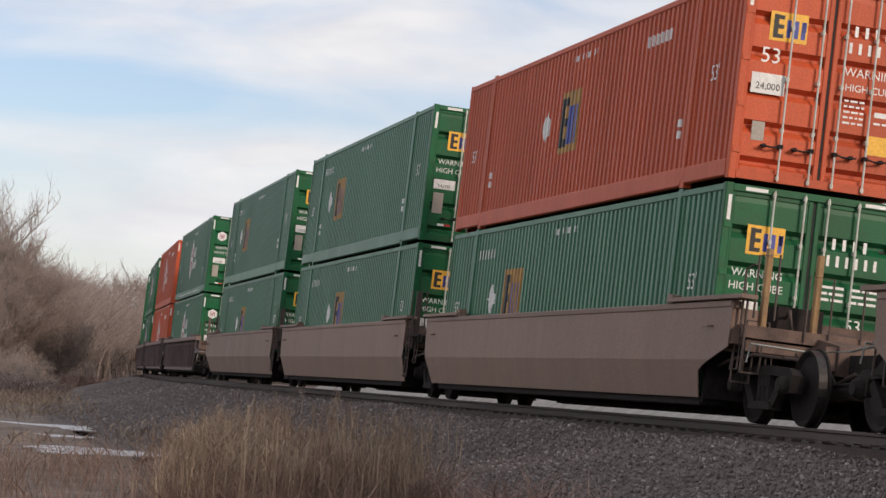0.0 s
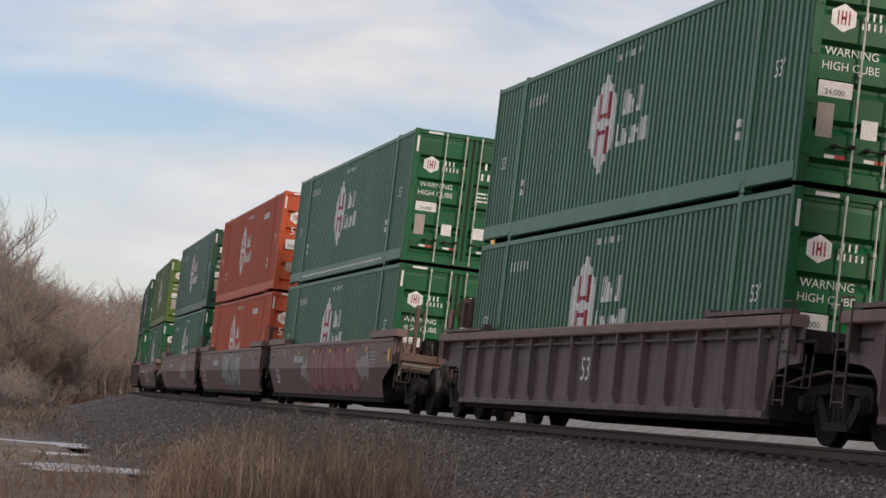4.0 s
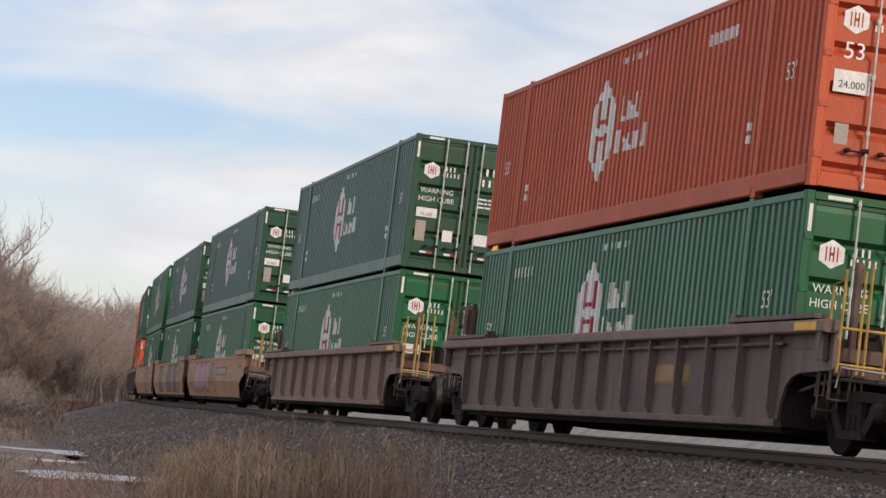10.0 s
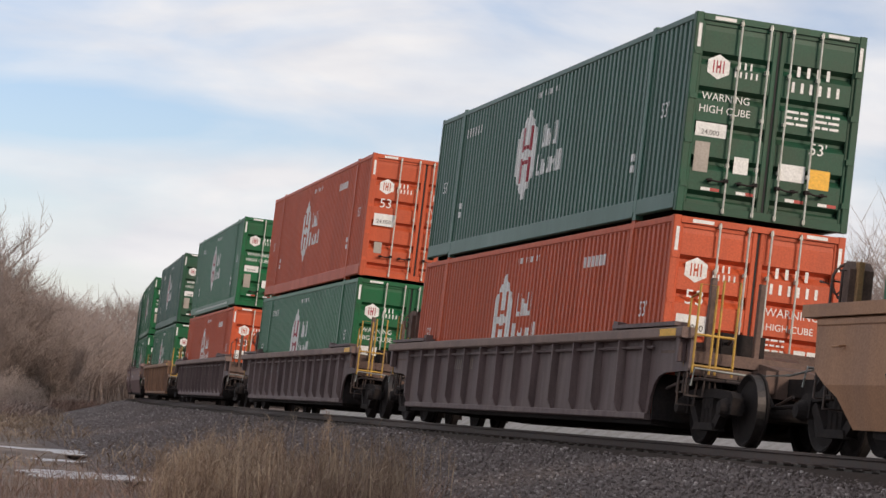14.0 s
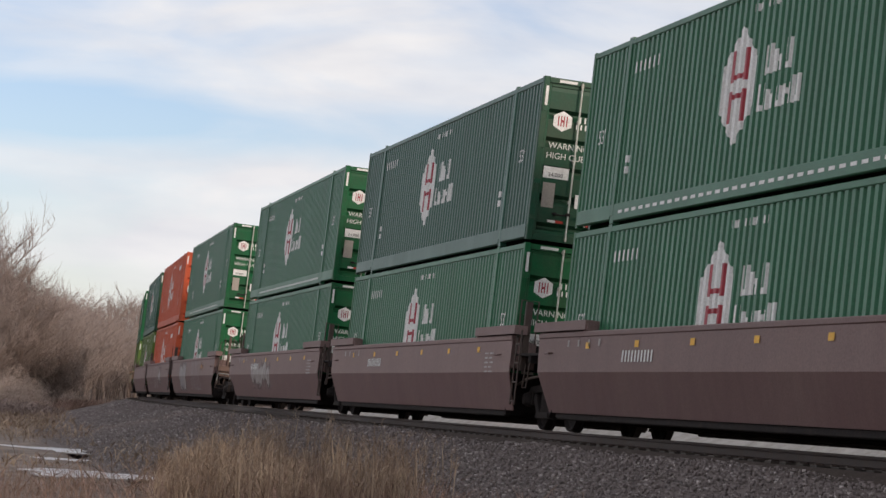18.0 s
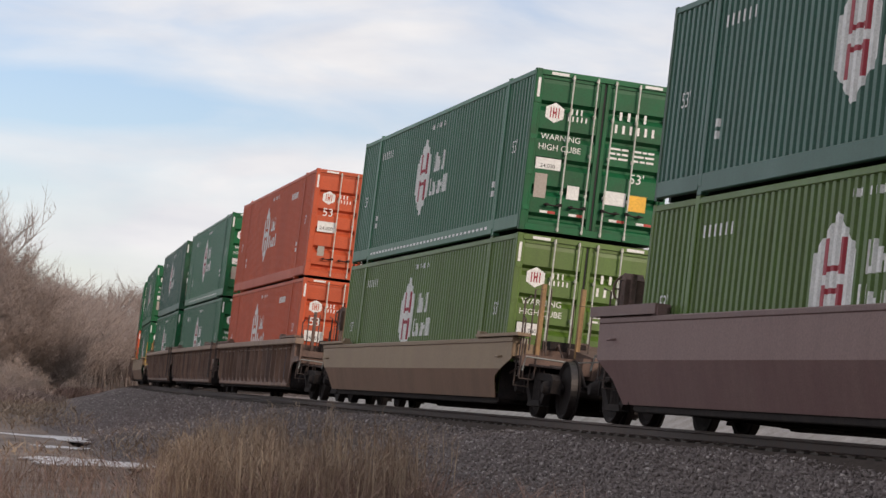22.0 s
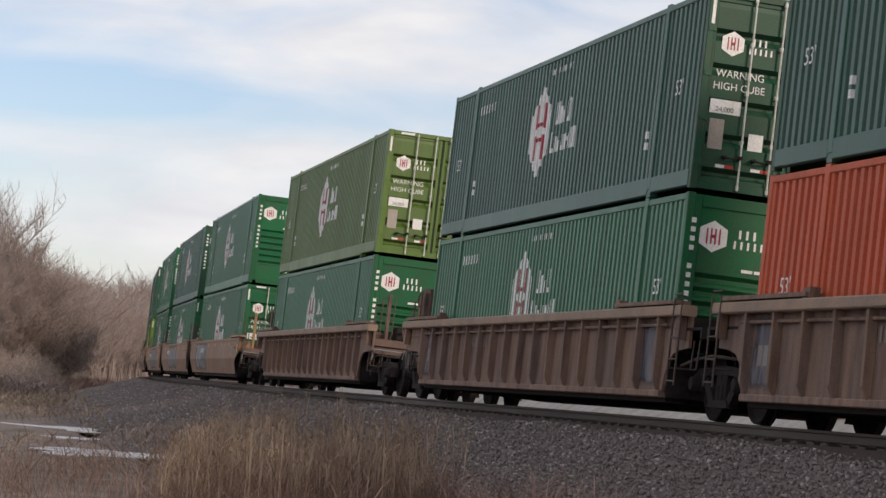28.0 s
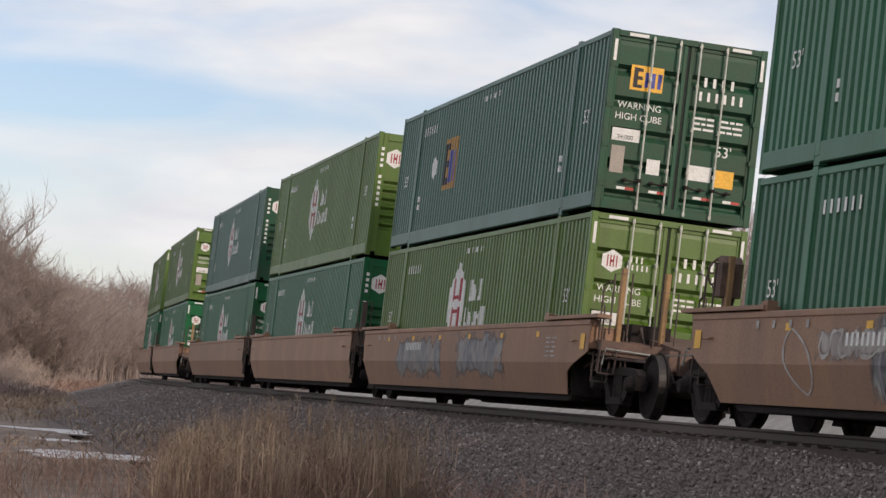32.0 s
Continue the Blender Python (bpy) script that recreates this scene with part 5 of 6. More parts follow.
def car_writing(car, kind, seed, dark, squares, plain=False):
    """Numbers that every car carries, as bars; the plain 53 near its trailing end."""
    white = PAINTS["white"]
    if squares or kind == "ribbed":
        z = 1.12 if kind == "smooth" else 0.98
        part("number_marking", side_bars(kind, -4.1, z + 0.02, 1.5, 0.19, 10, 0.012, 0.45), WHITE if squares else PAINTS["grey"], car)
    m = BLACKV if dark else WHITE
    yy = side_y(kind, 0.66) + 0.012
    tilt = pose(0, 0, 0, 15.6 if kind == "smooth" else 0, 0, 0)
    if (squares or dark) and not plain:
        tagged(part("lettering", text_mesh("53", 0.56, m, Matrix.Translation((-7.05, -yy, 0.68)) @ tilt @ SIDE), m, car), kind="stuff")
    if kind == "ribbed" and seed in (4, 5, 6):
        tagged(part("lettering", text_mesh("53", 0.52, WHITE, Matrix.Translation((0.0, -1.385, 0.86)) @ SIDE), WHITE, car), kind="stuff")
    if squares:
        g = Shape()
        for k in range(5):
            side = side_bars(kind, 6.9, 0.98 + k * 0.09, 0.75 - 0.1 * (k % 2), 0.03, 2)
            g.add(side.v, side.f)
        for k in range(4):
            side = side_bars(kind, -7.0 + k * 0.55, 1.42, 0.13, 0.12, 1)
            g.add(side.v, side.f)
        tagged(part("small_print", g, white, car), kind="stuff")
    if squares:
        g = Shape()
        for k in range(6):
            side = side_bars(kind, -6.0 + k * 2.45, 1.38, 0.26, 0.11, 1)
            g.add(side.v, side.f)
        tagged(part("reflector", g, AMBER, car, "small yellow reflector squares"), kind="stuff")


def graffiti(car, kind, jobs, seed):
    """jobs: fill or lines, colour, x0, x1, z0, z1 and, for lines, figures and width."""
    rnd = random.Random(seed)
    for k, (how, colour, x0, x1, z0, z1, *more) in enumerate(jobs):
        lift = 0.004 + 0.0012 * k
        if how == "bars":
            sh = side_bars(kind, x0, z0, x1 - x0, z1 - z0, more[0], lift)
            part("number_marking", sh, PAINTS[colour], car)
            continue
        z0, z1 = on_height(kind, z0), on_height(kind, z1)
        if how == "piece":
            part("graffiti", spray_piece(kind, x0, x1, z0, z1, lift, rnd, more[0], PIECES[colour]), PIECES[colour], car, PIECES[colour].name)
            continue
        if how == "strokes":
            tagged(part("graffiti", spray_strokes(kind, x0, x1, z0, z1, more[0], more[1], lift, rnd), PAINTS[colour], car, f"{colour} sprayed strokes"), kind="stuff")
            continue
        if how == "ring":
            n, vs = 28, []
            for q in range(n):
                t = 2 * math.pi * q / n
                for f in (1.0, 0.86):
                    w = math.copysign(abs(math.sin(t)) ** 1.6, math.sin(t))
                    vs.append(side_point(kind, (x0 + x1) / 2 + (x1 - x0) / 2 * f * w - 0.25 * math.cos(t), (z0 + z1) / 2 + (z1 - z0) / 2 * (f + 1) / 2 * math.cos(t), lift))
            sh = Shape().add(vs, [(2 * q, 2 * q + 1, (2 * q + 3) % (2 * n), (2 * q + 2) % (2 * n)) for q in range(n)])
        else:
            sh = spray_lines(kind, x0, x1, z0, z1, more[0], more[1], lift, rnd)
        part("graffiti", sh, PAINTS[colour], car, f"{colour} sprayed graffiti")


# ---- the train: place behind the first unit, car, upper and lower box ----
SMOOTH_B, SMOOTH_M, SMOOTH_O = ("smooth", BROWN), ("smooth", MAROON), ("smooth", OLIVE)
SMOOTH_T, RIB_O = ("smooth", TAWNY), ("ribbed", ORANGERUST)
SMOOTH_K, RIB_D = ("smooth", ORANGEB), ("ribbed", DUST)
RIB_P, RIB_R = ("ribbed", PLUM), ("ribbed", RUST)
UNITS = [  # place along the train, car, pitch of ribs, place in its set (s single, f first, m middle, l last), upper, lower, extras
    (11.40, SMOOTH_B, 0, "l", "G", "G", ""),
    (34.92, SMOOTH_B, 0, "f", "O", "E", ""),
    (54.45, SMOOTH_B, 0, "m", "E", "F", ""),
    (73.90, SMOOTH_B, 0, "l", "E", "F", ""),
    (97.56, RIB_P, 1.25, "f", "Gd", "G", ""),
    (116.95, RIB_P, 1.25, "m", "R", "R", ""),
    (136.60, RIB_P, 1.25, "l", "G", "G", ""),
    (160.25, SMOOTH_M, 0, "f", "Gd", "G", "q"),
    (179.75, SMOOTH_M, 0, "m", "R", "R", "q"),
    (199.36, SMOOTH_M, 0, "l", "D", "G", "q"),
    (222.87, SMOOTH_M, 0, "s", "L", "G", "qp"),
    (246.28, RIB_P, 1.75, "s", "D", "G", ""),
    (269.56, RIB_P, 1.75, "s", "D", "G", ""),
    (292.99, RIB_P, 1.25, "s", "R", "G", "y"),
    (316.73, RIB_D, 1.75, "s", "D", "G", "y"),
    (340.25, SMOOTH_K, 0, "f", "D", "G", "k"),
    (359.77, SMOOTH_K, 0, "m", "D", "G", "k"),
    (379.04, SMOOTH_K, 0, "l", "G", "G", "k"),
    (402.90, RIB_P, 1.25, "s", "D", "R", "y"),
    (426.60, RIB_P, 1.25, "s", "R", "G", "y"),
    (450.30, RIB_P, 1.25, "s", "Gd", "R", ""),
    (473.64, RIB_O, 1.02, "s", "D", "G", "y"),
    (497.00, SMOOTH_M, 0, "f", "Gd", "G", "qp"),
    (516.20, SMOOTH_M, 0, "m", "D", "G", "qp"),
    (535.60, SMOOTH_M, 0, "l", "Gd", "G", "qp"),
    (559.27, SMOOTH_M, 0, "f", "Gd", "G", ""),
    (578.75, SMOOTH_M, 0, "m", "R", "R", ""),
    (598.00, SMOOTH_M, 0, "l", "D", "L", ""),
    (621.89, SMOOTH_O, 0, "s", "Gd", "L", ""),
    (645.45, RIB_R, 1.02, "f", "R", "R", ""),
    (665.02, RIB_R, 1.02, "m", "Gd", "G", ""),
    (684.30, RIB_R, 1.02, "l", "D", "G", ""),
    (708.21, SMOOTH_O, 0, "s", "G", "G", "y"),
    (731.80, RIB_R, 1.02, "f", "Gf", "R", ""),
    (751.41, RIB_R, 1.02, "m", "D", "R", ""),
    (770.80, RIB_R, 1.02, "l", "D", "Gf", ""),
    (794.12, RIB_R, 1.02, "s", "L", "Gf", ""),
    (818.00, SMOOTH_T, 0, "f", "Gf", "G", "r"),
    (837.44, SMOOTH_T, 0, "m", "Df", "G", "r"),
    (856.81, SMOOTH_T, 0, "l", "Gf", "Gf", "r"),
    (880.41, SMOOTH_T, 0, "f", "K", "L", "r"),
    (899.50, SMOOTH_T, 0, "m", "Lf", "Gf", ""),
    (918.80, SMOOTH_T, 0, "l", "Df", "G", ""),
    (942.60, SMOOTH_T, 0, "f", "L", "G", ""),
    (962.00, SMOOTH_T, 0, "m", "L", "G", ""),
]
ENDS = [("piece", "night", 6.7, 7.85, 0.40, 1.38, 0.05), ("piece", "night", -7.85, -6.8, 0.40, 1.38, 0.05), ("bars", "grey", -7.6, -7.2, 0.72, 0.98, 2)]


SPRAY = {}   # by number of the unit: how, colour, x0, x1, z0, z1, then unevenness, or count and width
SPRAY[3] = [("lines", "white", -2.7, -1.9, 0.5, 1.4, 1, 0.04)]
SPRAY[7] = [("piece", "ghost", -3.0, -1.7, 0.45, 1.45, 0.3), ("piece", "red", -1.9, 5.6, 0.30, 1.64, 0.10), ("strokes", "pink", -1.4, 5.2, 0.32, 1.62, 16, 0.06), ("strokes", "white", -0.6, 4.6, 0.70, 1.62, 9, 0.035), ("piece", "ghost", 5.2, 6.9, 0.60, 1.45, 0.25)]
SPRAY[8] = [("piece", "sea", -1.5, -0.4, 0.45, 1.60, 0.12), ("piece", "silver", -0.8, 3.8, 0.36, 1.62, 0.10), ("strokes", "navy", -0.5, 3.4, 0.5, 1.5, 9, 0.05), ("lines", "navy", -0.4, 3.4, 0.55, 1.45, 4, 0.035)]
SPRAY[9] = [("piece", "ghost", 1.6, 4.8, 0.45, 1.55, 0.2), ("strokes", "grey", 2.0, 4.6, 0.5, 1.5, 8, 0.05)]
SPRAY[10] = [("piece", "chrome", -2.0, 1.6, 0.30, 1.62, 0.08), ("strokes", "white", -1.9, 1.3, 0.34, 1.60, 9, 0.13), ("strokes", "black", -1.7, 1.3, 0.40, 1.56, 7, 0.045), ("piece", "ghost", 2.2, 3.4, 0.6, 1.1, 0.3)]
SPRAY[13] = [("piece", "ochre", 2.5, 4.7, 0.72, 1.12, 0.02)]
SPRAY[14] = [("lines", "white", 1.2, 2.4, 0.65, 1.2, 2, 0.05)]
SPRAY[15] = [("piece", "sea", -6.3, -5.3, 0.40, 1.60, 0.2), ("piece", "ember", -6.0, 1.4, 0.32, 0.95, 0.15), ("piece", "candy", -5.9, -0.7, 0.42, 1.64, 0.10), ("strokes", "lavender", -5.6, -1.0, 0.5, 1.6, 11, 0.04), ("strokes", "blue", -2.6, -0.7, 0.45, 1.2, 4, 0.09), ("piece", "mist", -0.5, 0.7, 0.75, 1.55, 0.25), ("piece", "wine", 1.5, 4.8, 1.00, 1.36, 0.05), ("bars", "white", 1.75, 4.4, 1.08, 1.28, 11)]
SPRAY[16] = [("piece", "sea", -5.5, -4.7, 0.34, 1.62, 0.03), ("piece", "wine", -5.1, -2.8, 0.34, 1.63, 0.03), ("piece", "sea", -3.0, -2.3, 0.34, 1.62, 0.03), ("piece", "ember", -1.6, 0.2, 0.34, 1.3, 0.2), ("piece", "wine", -0.1, 2.7, 0.34, 1.63, 0.04), ("piece", "sea", 2.4, 6.5, 0.32, 1.64, 0.02), ("piece", "wine", 3.1, 5.7, 0.36, 1.60, 0.08), ("strokes", "white", 0.2, 2.5, 0.45, 1.58, 10, 0.022), ("lines", "white", 3.3, 5.5, 0.9, 1.45, 3, 0.022), ("lines", "white", -4.9, -3.0, 0.95, 1.40, 4, 0.022), ("piece", "ember", 5.9, 7.2, 0.4, 1.5, 0.3)]
SPRAY[17] = [("piece", "rose", 1.0, 4.4, 0.30, 1.64, 0.02), ("bars", "white", -3.6, -1.2, 1.10, 1.34, 11), ("piece", "sea", 4.8, 6.2, 0.8, 1.45, 0.3)]
SPRAY[24] = [("piece", "ghost", -4.0, 0.0, 0.5, 1.5, 0.3)]
SPRAY[25] = [("piece", "ghost", -4.8, -1.7, 0.36, 1.60, 0.10), ("strokes", "lavender", -4.7, -1.9, 0.40, 1.58, 12, 0.16), ("lines", "lavender", 0.2, 4.4, 0.42, 1.58, 6, 0.035), ("lines", "white", 0.3, 4.2, 0.42, 1.58, 5, 0.03), ("piece", "ember", 4.4, 5.4, 1.15, 1.5, 0.2)]
SPRAY[26] = [("lines", "white", -2.7, 1.4, 0.45, 1.55, 5, 0.035), ("lines", "white", -5.0, -4.2, 0.6, 1.45, 1, 0.05), ("piece", "ghost", 1.2, 3.4, 0.6, 1.5, 0.3)]
SPRAY[29] = ENDS
SPRAY[30] = ENDS + [("piece", "violet", 0.0, 4.8, 0.40, 1.38, 0.10), ("strokes", "white", 0.3, 4.5, 0.44, 1.34, 10, 0.17), ("lines", "white", 0.3, 4.4, 0.5, 1.3, 4, 0.07)]
SPRAY[31] = ENDS + [("piece", "violet", -2.0, 6.0, 0.36, 1.39, 0.08), ("lines", "white", -1.6, 5.4, 0.44, 1.30, 5, 0.15), ("strokes", "white", -1.5, 5.4, 0.40, 1.2, 10, 0.10), ("strokes", "navy", -1.2, 5.2, 0.5, 1.3, 7, 0.10), ("piece", "ember", 5.8, 7.0, 0.4, 0.9, 0.3)]
SPRAY[33] = ENDS
SPRAY[34] = ENDS
SPRAY[35] = ENDS
SPRAY[37] = [("piece", "flame", -6.2, -1.7, 0.34, 1.64, 0.08), ("strokes", "lavender", -6.0, -1.9, 0.36, 1.60, 14, 0.07), ("lines", "white", -5.8, -2.0, 0.45, 1.5, 5, 0.04), ("lines", "white", 3.6, 5.5, 0.5, 1.45, 3, 0.05)]
SPRAY[38] = [("piece", "mist", -3.6, 2.0, 0.36, 1.62, 0.10), ("strokes", "grey", -3.2, 1.6, 0.45, 1.5, 10, 0.05), ("lines", "white", 2.4, 4.2, 0.5, 1.45, 2, 0.04)]
SPRAY[39] = [("piece", "flame", -3.4, 3.8, 0.34, 1.64, 0.08), ("strokes", "lavender", -3.2, 3.6, 0.38, 1.60, 16, 0.06), ("lines", "lavender", -2.8, 3.2, 0.5, 1.5, 6, 0.035), ("ring", "white", -6.0, -5.1, 0.42, 1.42), ("piece", "ghost", -5.0, -1.2, 0.92, 1.42, 0.1), ("lines", "white", -4.9, -1.4, 0.98, 1.36, 6, 0.06), ("piece", "ember", 4.8, 5.5, 1.15, 1.45, 0.3)]
SPRAY[40] = [("piece", "mist", -5.0, -0.8, 0.45, 1.50, 0.15), ("strokes", "grey", -4.6, -1.2, 0.6, 1.4, 8, 0.05), ("piece", "mist", 0.4, 4.2, 0.5, 1.55, 0.15)]
TRAIN = []   # thing, place along the train, height of its base, half turn


def unit(i, at, car, pitch, spot, up, down, extra):
    kind, paint = car
    FOLD[0] = 0.90 if paint is MAROON else 0.76
    BRIM[0] = 1.30 if spot == "s" else 1.42 if paint is TAWNY else 1.53
    first, last = spot in "fs", spot in "ls"
    ob = smooth_car(paint, first, last, "y" in extra) if kind == "smooth" else ribbed_car(paint, first, last, "y" in extra, pitch)
    colour = paint.name.replace(" car paint", "")
    look_ = "smooth-sided" if kind == "smooth" else "rib-sided"
    tagged(ob, f"{colour} {look_} well car, {'sprayed with graffiti' if i in SPRAY else 'dusty'}, under two containers", "well car", "well cars of the train")
    car_writing(ob, kind, i, "k" in extra, "q" in extra or "r" in extra, "r" in extra or "p" in extra)
    if ("q" in extra or "r" in extra) and first:
        part("reflector", side_bars(kind, reach(kind, True) - 0.50, 1.12, 0.34, 0.30, 1), AMBER, ob, "yellow corner plate")
    if ("q" in extra or "r" in extra) and last and "p" not in extra:
        part("reflector", side_bars(kind, -reach(kind, True) + 0.20, 1.12, 0.34, 0.30, 1), AMBER, ob, "yellow corner plate")
    if "y" in extra and kind == "ribbed":
        part("reflector", Shape().box(8.75, 9.45, -1.536, -1.531, 1.405, 1.505), AMBER, ob, "worn yellow corner plate")
    if i in SPRAY:
        graffiti(ob, kind, SPRAY[i], i + 5)
    mid = at + CL / 2
    TRAIN.append((ob, mid, 0.0, False))
    TRAIN.append((container(down, "in a well"), mid, 0.30, "f" in down))
    TRAIN.append((container(up, "on top"), mid, 0.30 + CH + 0.02, "f" in up))


for i_, u_ in enumerate(UNITS):
    unit(i_, *u_)


# ---- track ----
def track():
    S = np.arange(-300, 620, 3.0)
    for sgn in (-1, 1):
        prof = [(-0.07, -0.172), (0.07, -0.172), (0.07, -0.155), (0.012, -0.13), (0.012, -0.05), (0.037, -0.035), (0.037, -0.006), (0.028, 0.0), (-0.028, 0.0), (-0.037, -0.006), (-0.037, -0.035), (-0.012, -0.05), (-0.012, -0.13), (-0.07, -0.155)]
        rings = []
        for s in S:
            m = line_frame(float(s), 1.5)
            rings.append([m @ Vector((0, sgn * 0.754 + a, b)) for a, b in prof])
        ob = new("rail", Shape().sweep(rings).mesh("rail", RAILM))
        tagged(ob, "brown-flanked steel running rail spiked to wooden ties", "rail", "rails of the line", "structure")
        plates = Shape()
        for s in np.arange(18, 70, 0.5):
            m = line_frame(float(s), 1.0)
            for a in (-0.13, 0.13):
                p = m @ Vector((0, sgn * 0.754 + a, -0.165))
                plates.box(p.x - 0.05, p.x + 0.05, p.y - 0.06, p.y + 0.06, p.z - 0.015, p.z + 0.02)
        part("rail_fastening", plates, RAILM, ob)
    bed = Shape()
    lat = [-7.4, -5.6, -4.4, -3.2, -2.35, -1.80, -1.48, 0, 1.48, 1.80, 2.35, 3.2, 4.4, 5.6, 7.4]
    hgt = [-1.78, -1.37, -1.12, -0.82, -0.52, -0.33, -0.25, -0.25, -0.25, -0.33, -0.52, -0.82, -1.12, -1.37, -1.78]
    S = np.arange(-300, 620, 2.0)
    vs = []
    for s in S:
        m = line_frame(float(s), 1.0)
        for a, h in zip(lat, hgt):
            k = 1.0 if abs(a) < 2.4 else max(0.0, (6.6 - abs(a)) / 4.2)
            p = m @ Vector((0, a, 0))
            wob = 0.07 * noise.noise((p.x * 0.2, p.y * 0.2, 3.0)) - 0.015
            vs.append((p.x, p.y, h - a * math.sin(BANK) * k + wob))
    n = len(lat)
    # dark core: oil, and the shaded band below the rails put into its colour
    core = Shape()
    rows_ = [(-1.92, -0.43), (-1.40, -0.20), (0, -0.175), (1.40, -0.20), (1.92, -0.43)]
    cv = []
    for s in S:
        m = line_frame(float(s), 1.0)
        for a, h in rows_:
            cv.append(m @ Vector((0, a, h + 0.015 * noise.noise((s * 1.7, a * 3, 1.0)))))
    core.add(cv, [(i * 5 + j, i * 5 + j + 1, i * 5 + j + 6, i * 5 + j + 5) for i in range(len(S) - 1) for j in range(4)])
    tagged(new("track_bed", core.mesh("track_bed", OIL_SHADE)), "oily dark brown ballast, shade below the rails in its colour", "ballast", kind="structure")
    bed.add(vs, [(i * n + j, i * n + j + 1, (i + 1) * n + j + 1, (i + 1) * n + j) for i in range(len(S) - 1) for j in range(n - 1)])
    ob = new("ballast_bank", bed.mesh("ballast_bank", BED))
    for p in ob.data.polygons:
        p.use_smooth = True
    tagged(ob, "grey crushed-stone ballast bank sloping from the track", "ballast", kind="structure")
    me = Shape().beam(-0.115, 0.115, -1.28, 1.28, -0.36, -0.173, 0.012).mesh("tie", TIE)
    hold = tagged(new("tie_row"), "row of dark creosoted wooden railway ties", "railway ties", kind="structure")
    for i in range(110):
        t = part("tie", me, TIE, hold)
        t.matrix_basis = line_frame(14 + i * 0.52, 0.5) @ pose(random.uniform(-0.02, 0.02), random.uniform(-0.03, 0.03), 0, 0, 0, random.uniform(-1, 1))


def lump():
    bm = bmesh.new()
    bmesh.ops.create_cube(bm, size=1.5)
    v = np.array([x.co[:] for x in bm.verts])
    bmesh.ops.triangulate(bm, faces=bm.faces)
    f = np.array([[x.index for x in p.verts] for p in bm.faces])
    bm.free()
    return v, f


def raw_mesh(name, v, f, mat):
    me = bpy.data.meshes.new(name)
    me.vertices.add(len(v))
    me.vertices.foreach_set("co", np.asarray(v, dtype=np.float32).ravel())
    k = f.shape[1]
    me.loops.add(f.size)
    me.loops.foreach_set("vertex_index", np.asarray(f, dtype=np.int32).ravel())
    me.polygons.add(len(f))
    me.polygons.foreach_set("loop_start", np.arange(0, f.size, k, dtype=np.int32))
    me.polygons.foreach_set("loop_total", np.full(len(f), k, dtype=np.int32))
    me.materials.append(mat)
    me.update()
    me.validate()
    return me


def stones():
    """Loose crushed stone over the near slope of the bank."""
    rng = np.random.default_rng(4)
    v, f = lump()
    n = 100000
    s = 20 + 125 * rng.random(n) ** 2.2
    lat = -1.55 - 4.9 * rng.random(n) ** 0.9
    size = (0.009 + 0.015 * rng.random(n) ** 2) * (0.85 + s / 160)
    lats = [-7.4, -5.6, -4.4, -3.2, -2.35, -1.80, -1.48, 0]
    hgts = [-1.78, -1.37, -1.12, -0.82, -0.52, -0.33, -0.25, -0.25]
    x, y = np.interp(s, _s, _lx), np.interp(s, _s, _ly)
    h = np.interp(s, _s, _psi)
    px, py = x + lat * np.cos(h), y - lat * np.sin(h)
    k = np.where(np.abs(lat) < 2.4, 1.0, np.clip((6.6 - np.abs(lat)) / 4.2, 0, 1))
    wob = np.array([0.07 * noise.noise((a * 0.2, b * 0.2, 3.0)) for a, b in zip(px.tolist(), py.tolist())])
    pz = np.interp(lat, lats, hgts) - lat * math.sin(BANK) * k + wob + size * 0.25
    sc = size[:, None] * (0.6 + 0.8 * rng.random((n, 3)))
    jig = 1 + 0.7 * (rng.random((n, len(v), 3)) - 0.5)
    a = rng.random(n) * 6.283
    loc = v[None] * jig * sc[:, None, :]
    ca, sa = np.cos(a)[:, None], np.sin(a)[:, None]
    out = np.stack([loc[..., 0] * ca - loc[..., 1] * sa, loc[..., 0] * sa + loc[..., 1] * ca, loc[..., 2]], -1) + np.stack([px, py, pz], -1)[:, None, :]
    fs = f[None] + (np.arange(n) * len(v))[:, None, None]
    ob = new("ballast_stones", raw_mesh("ballast_stones", out.reshape(-1, 3), fs.reshape(-1, 3), STONE))
    tagged(ob, "loose grey crushed stones on the ballast slope", "ballast", kind="stuff")


# ---- earth ----
def earth():
    xs = np.concatenate([-np.geomspace(90, 3000, 24)[::-1], np.arange(-88, -14, 2.0), np.arange(-14, 6, 0.5), np.arange(6, 90, 2.0), np.geomspace(91, 3000, 24)])
    ys = np.concatenate([-np.geomspace(40, 3000, 24)[::-1], np.arange(-38, 44, 2.0), np.arange(44, 86, 0.5), np.arange(86, 280, 2.0), np.geomspace(282, 3000, 24)])
    gx, gy = np.meshgrid(xs, ys)
    z = ground_z(gx, gy)
    _, lat = lateral_of(gx, gy)
    z = z - 0.5 * np.clip((7.2 - np.abs(lat)) / 1.0, 0, 1)
    v = np.stack([gx, gy, z], -1).reshape(-1, 3)
    nx, ny = len(xs), len(ys)
    i = (np.arange(ny - 1)[:, None] * nx + np.arange(nx - 1)[None]).ravel()
    f = np.stack([i, i + 1, i + nx + 1, i + nx], -1)
    ob = new("ground", raw_mesh("ground", v, f, EARTH))
    for p in ob.data.polygons:
        p.use_smooth = True
    tagged(ob, "muddy brown winter ground with matted straw", "ground", kind="structure")


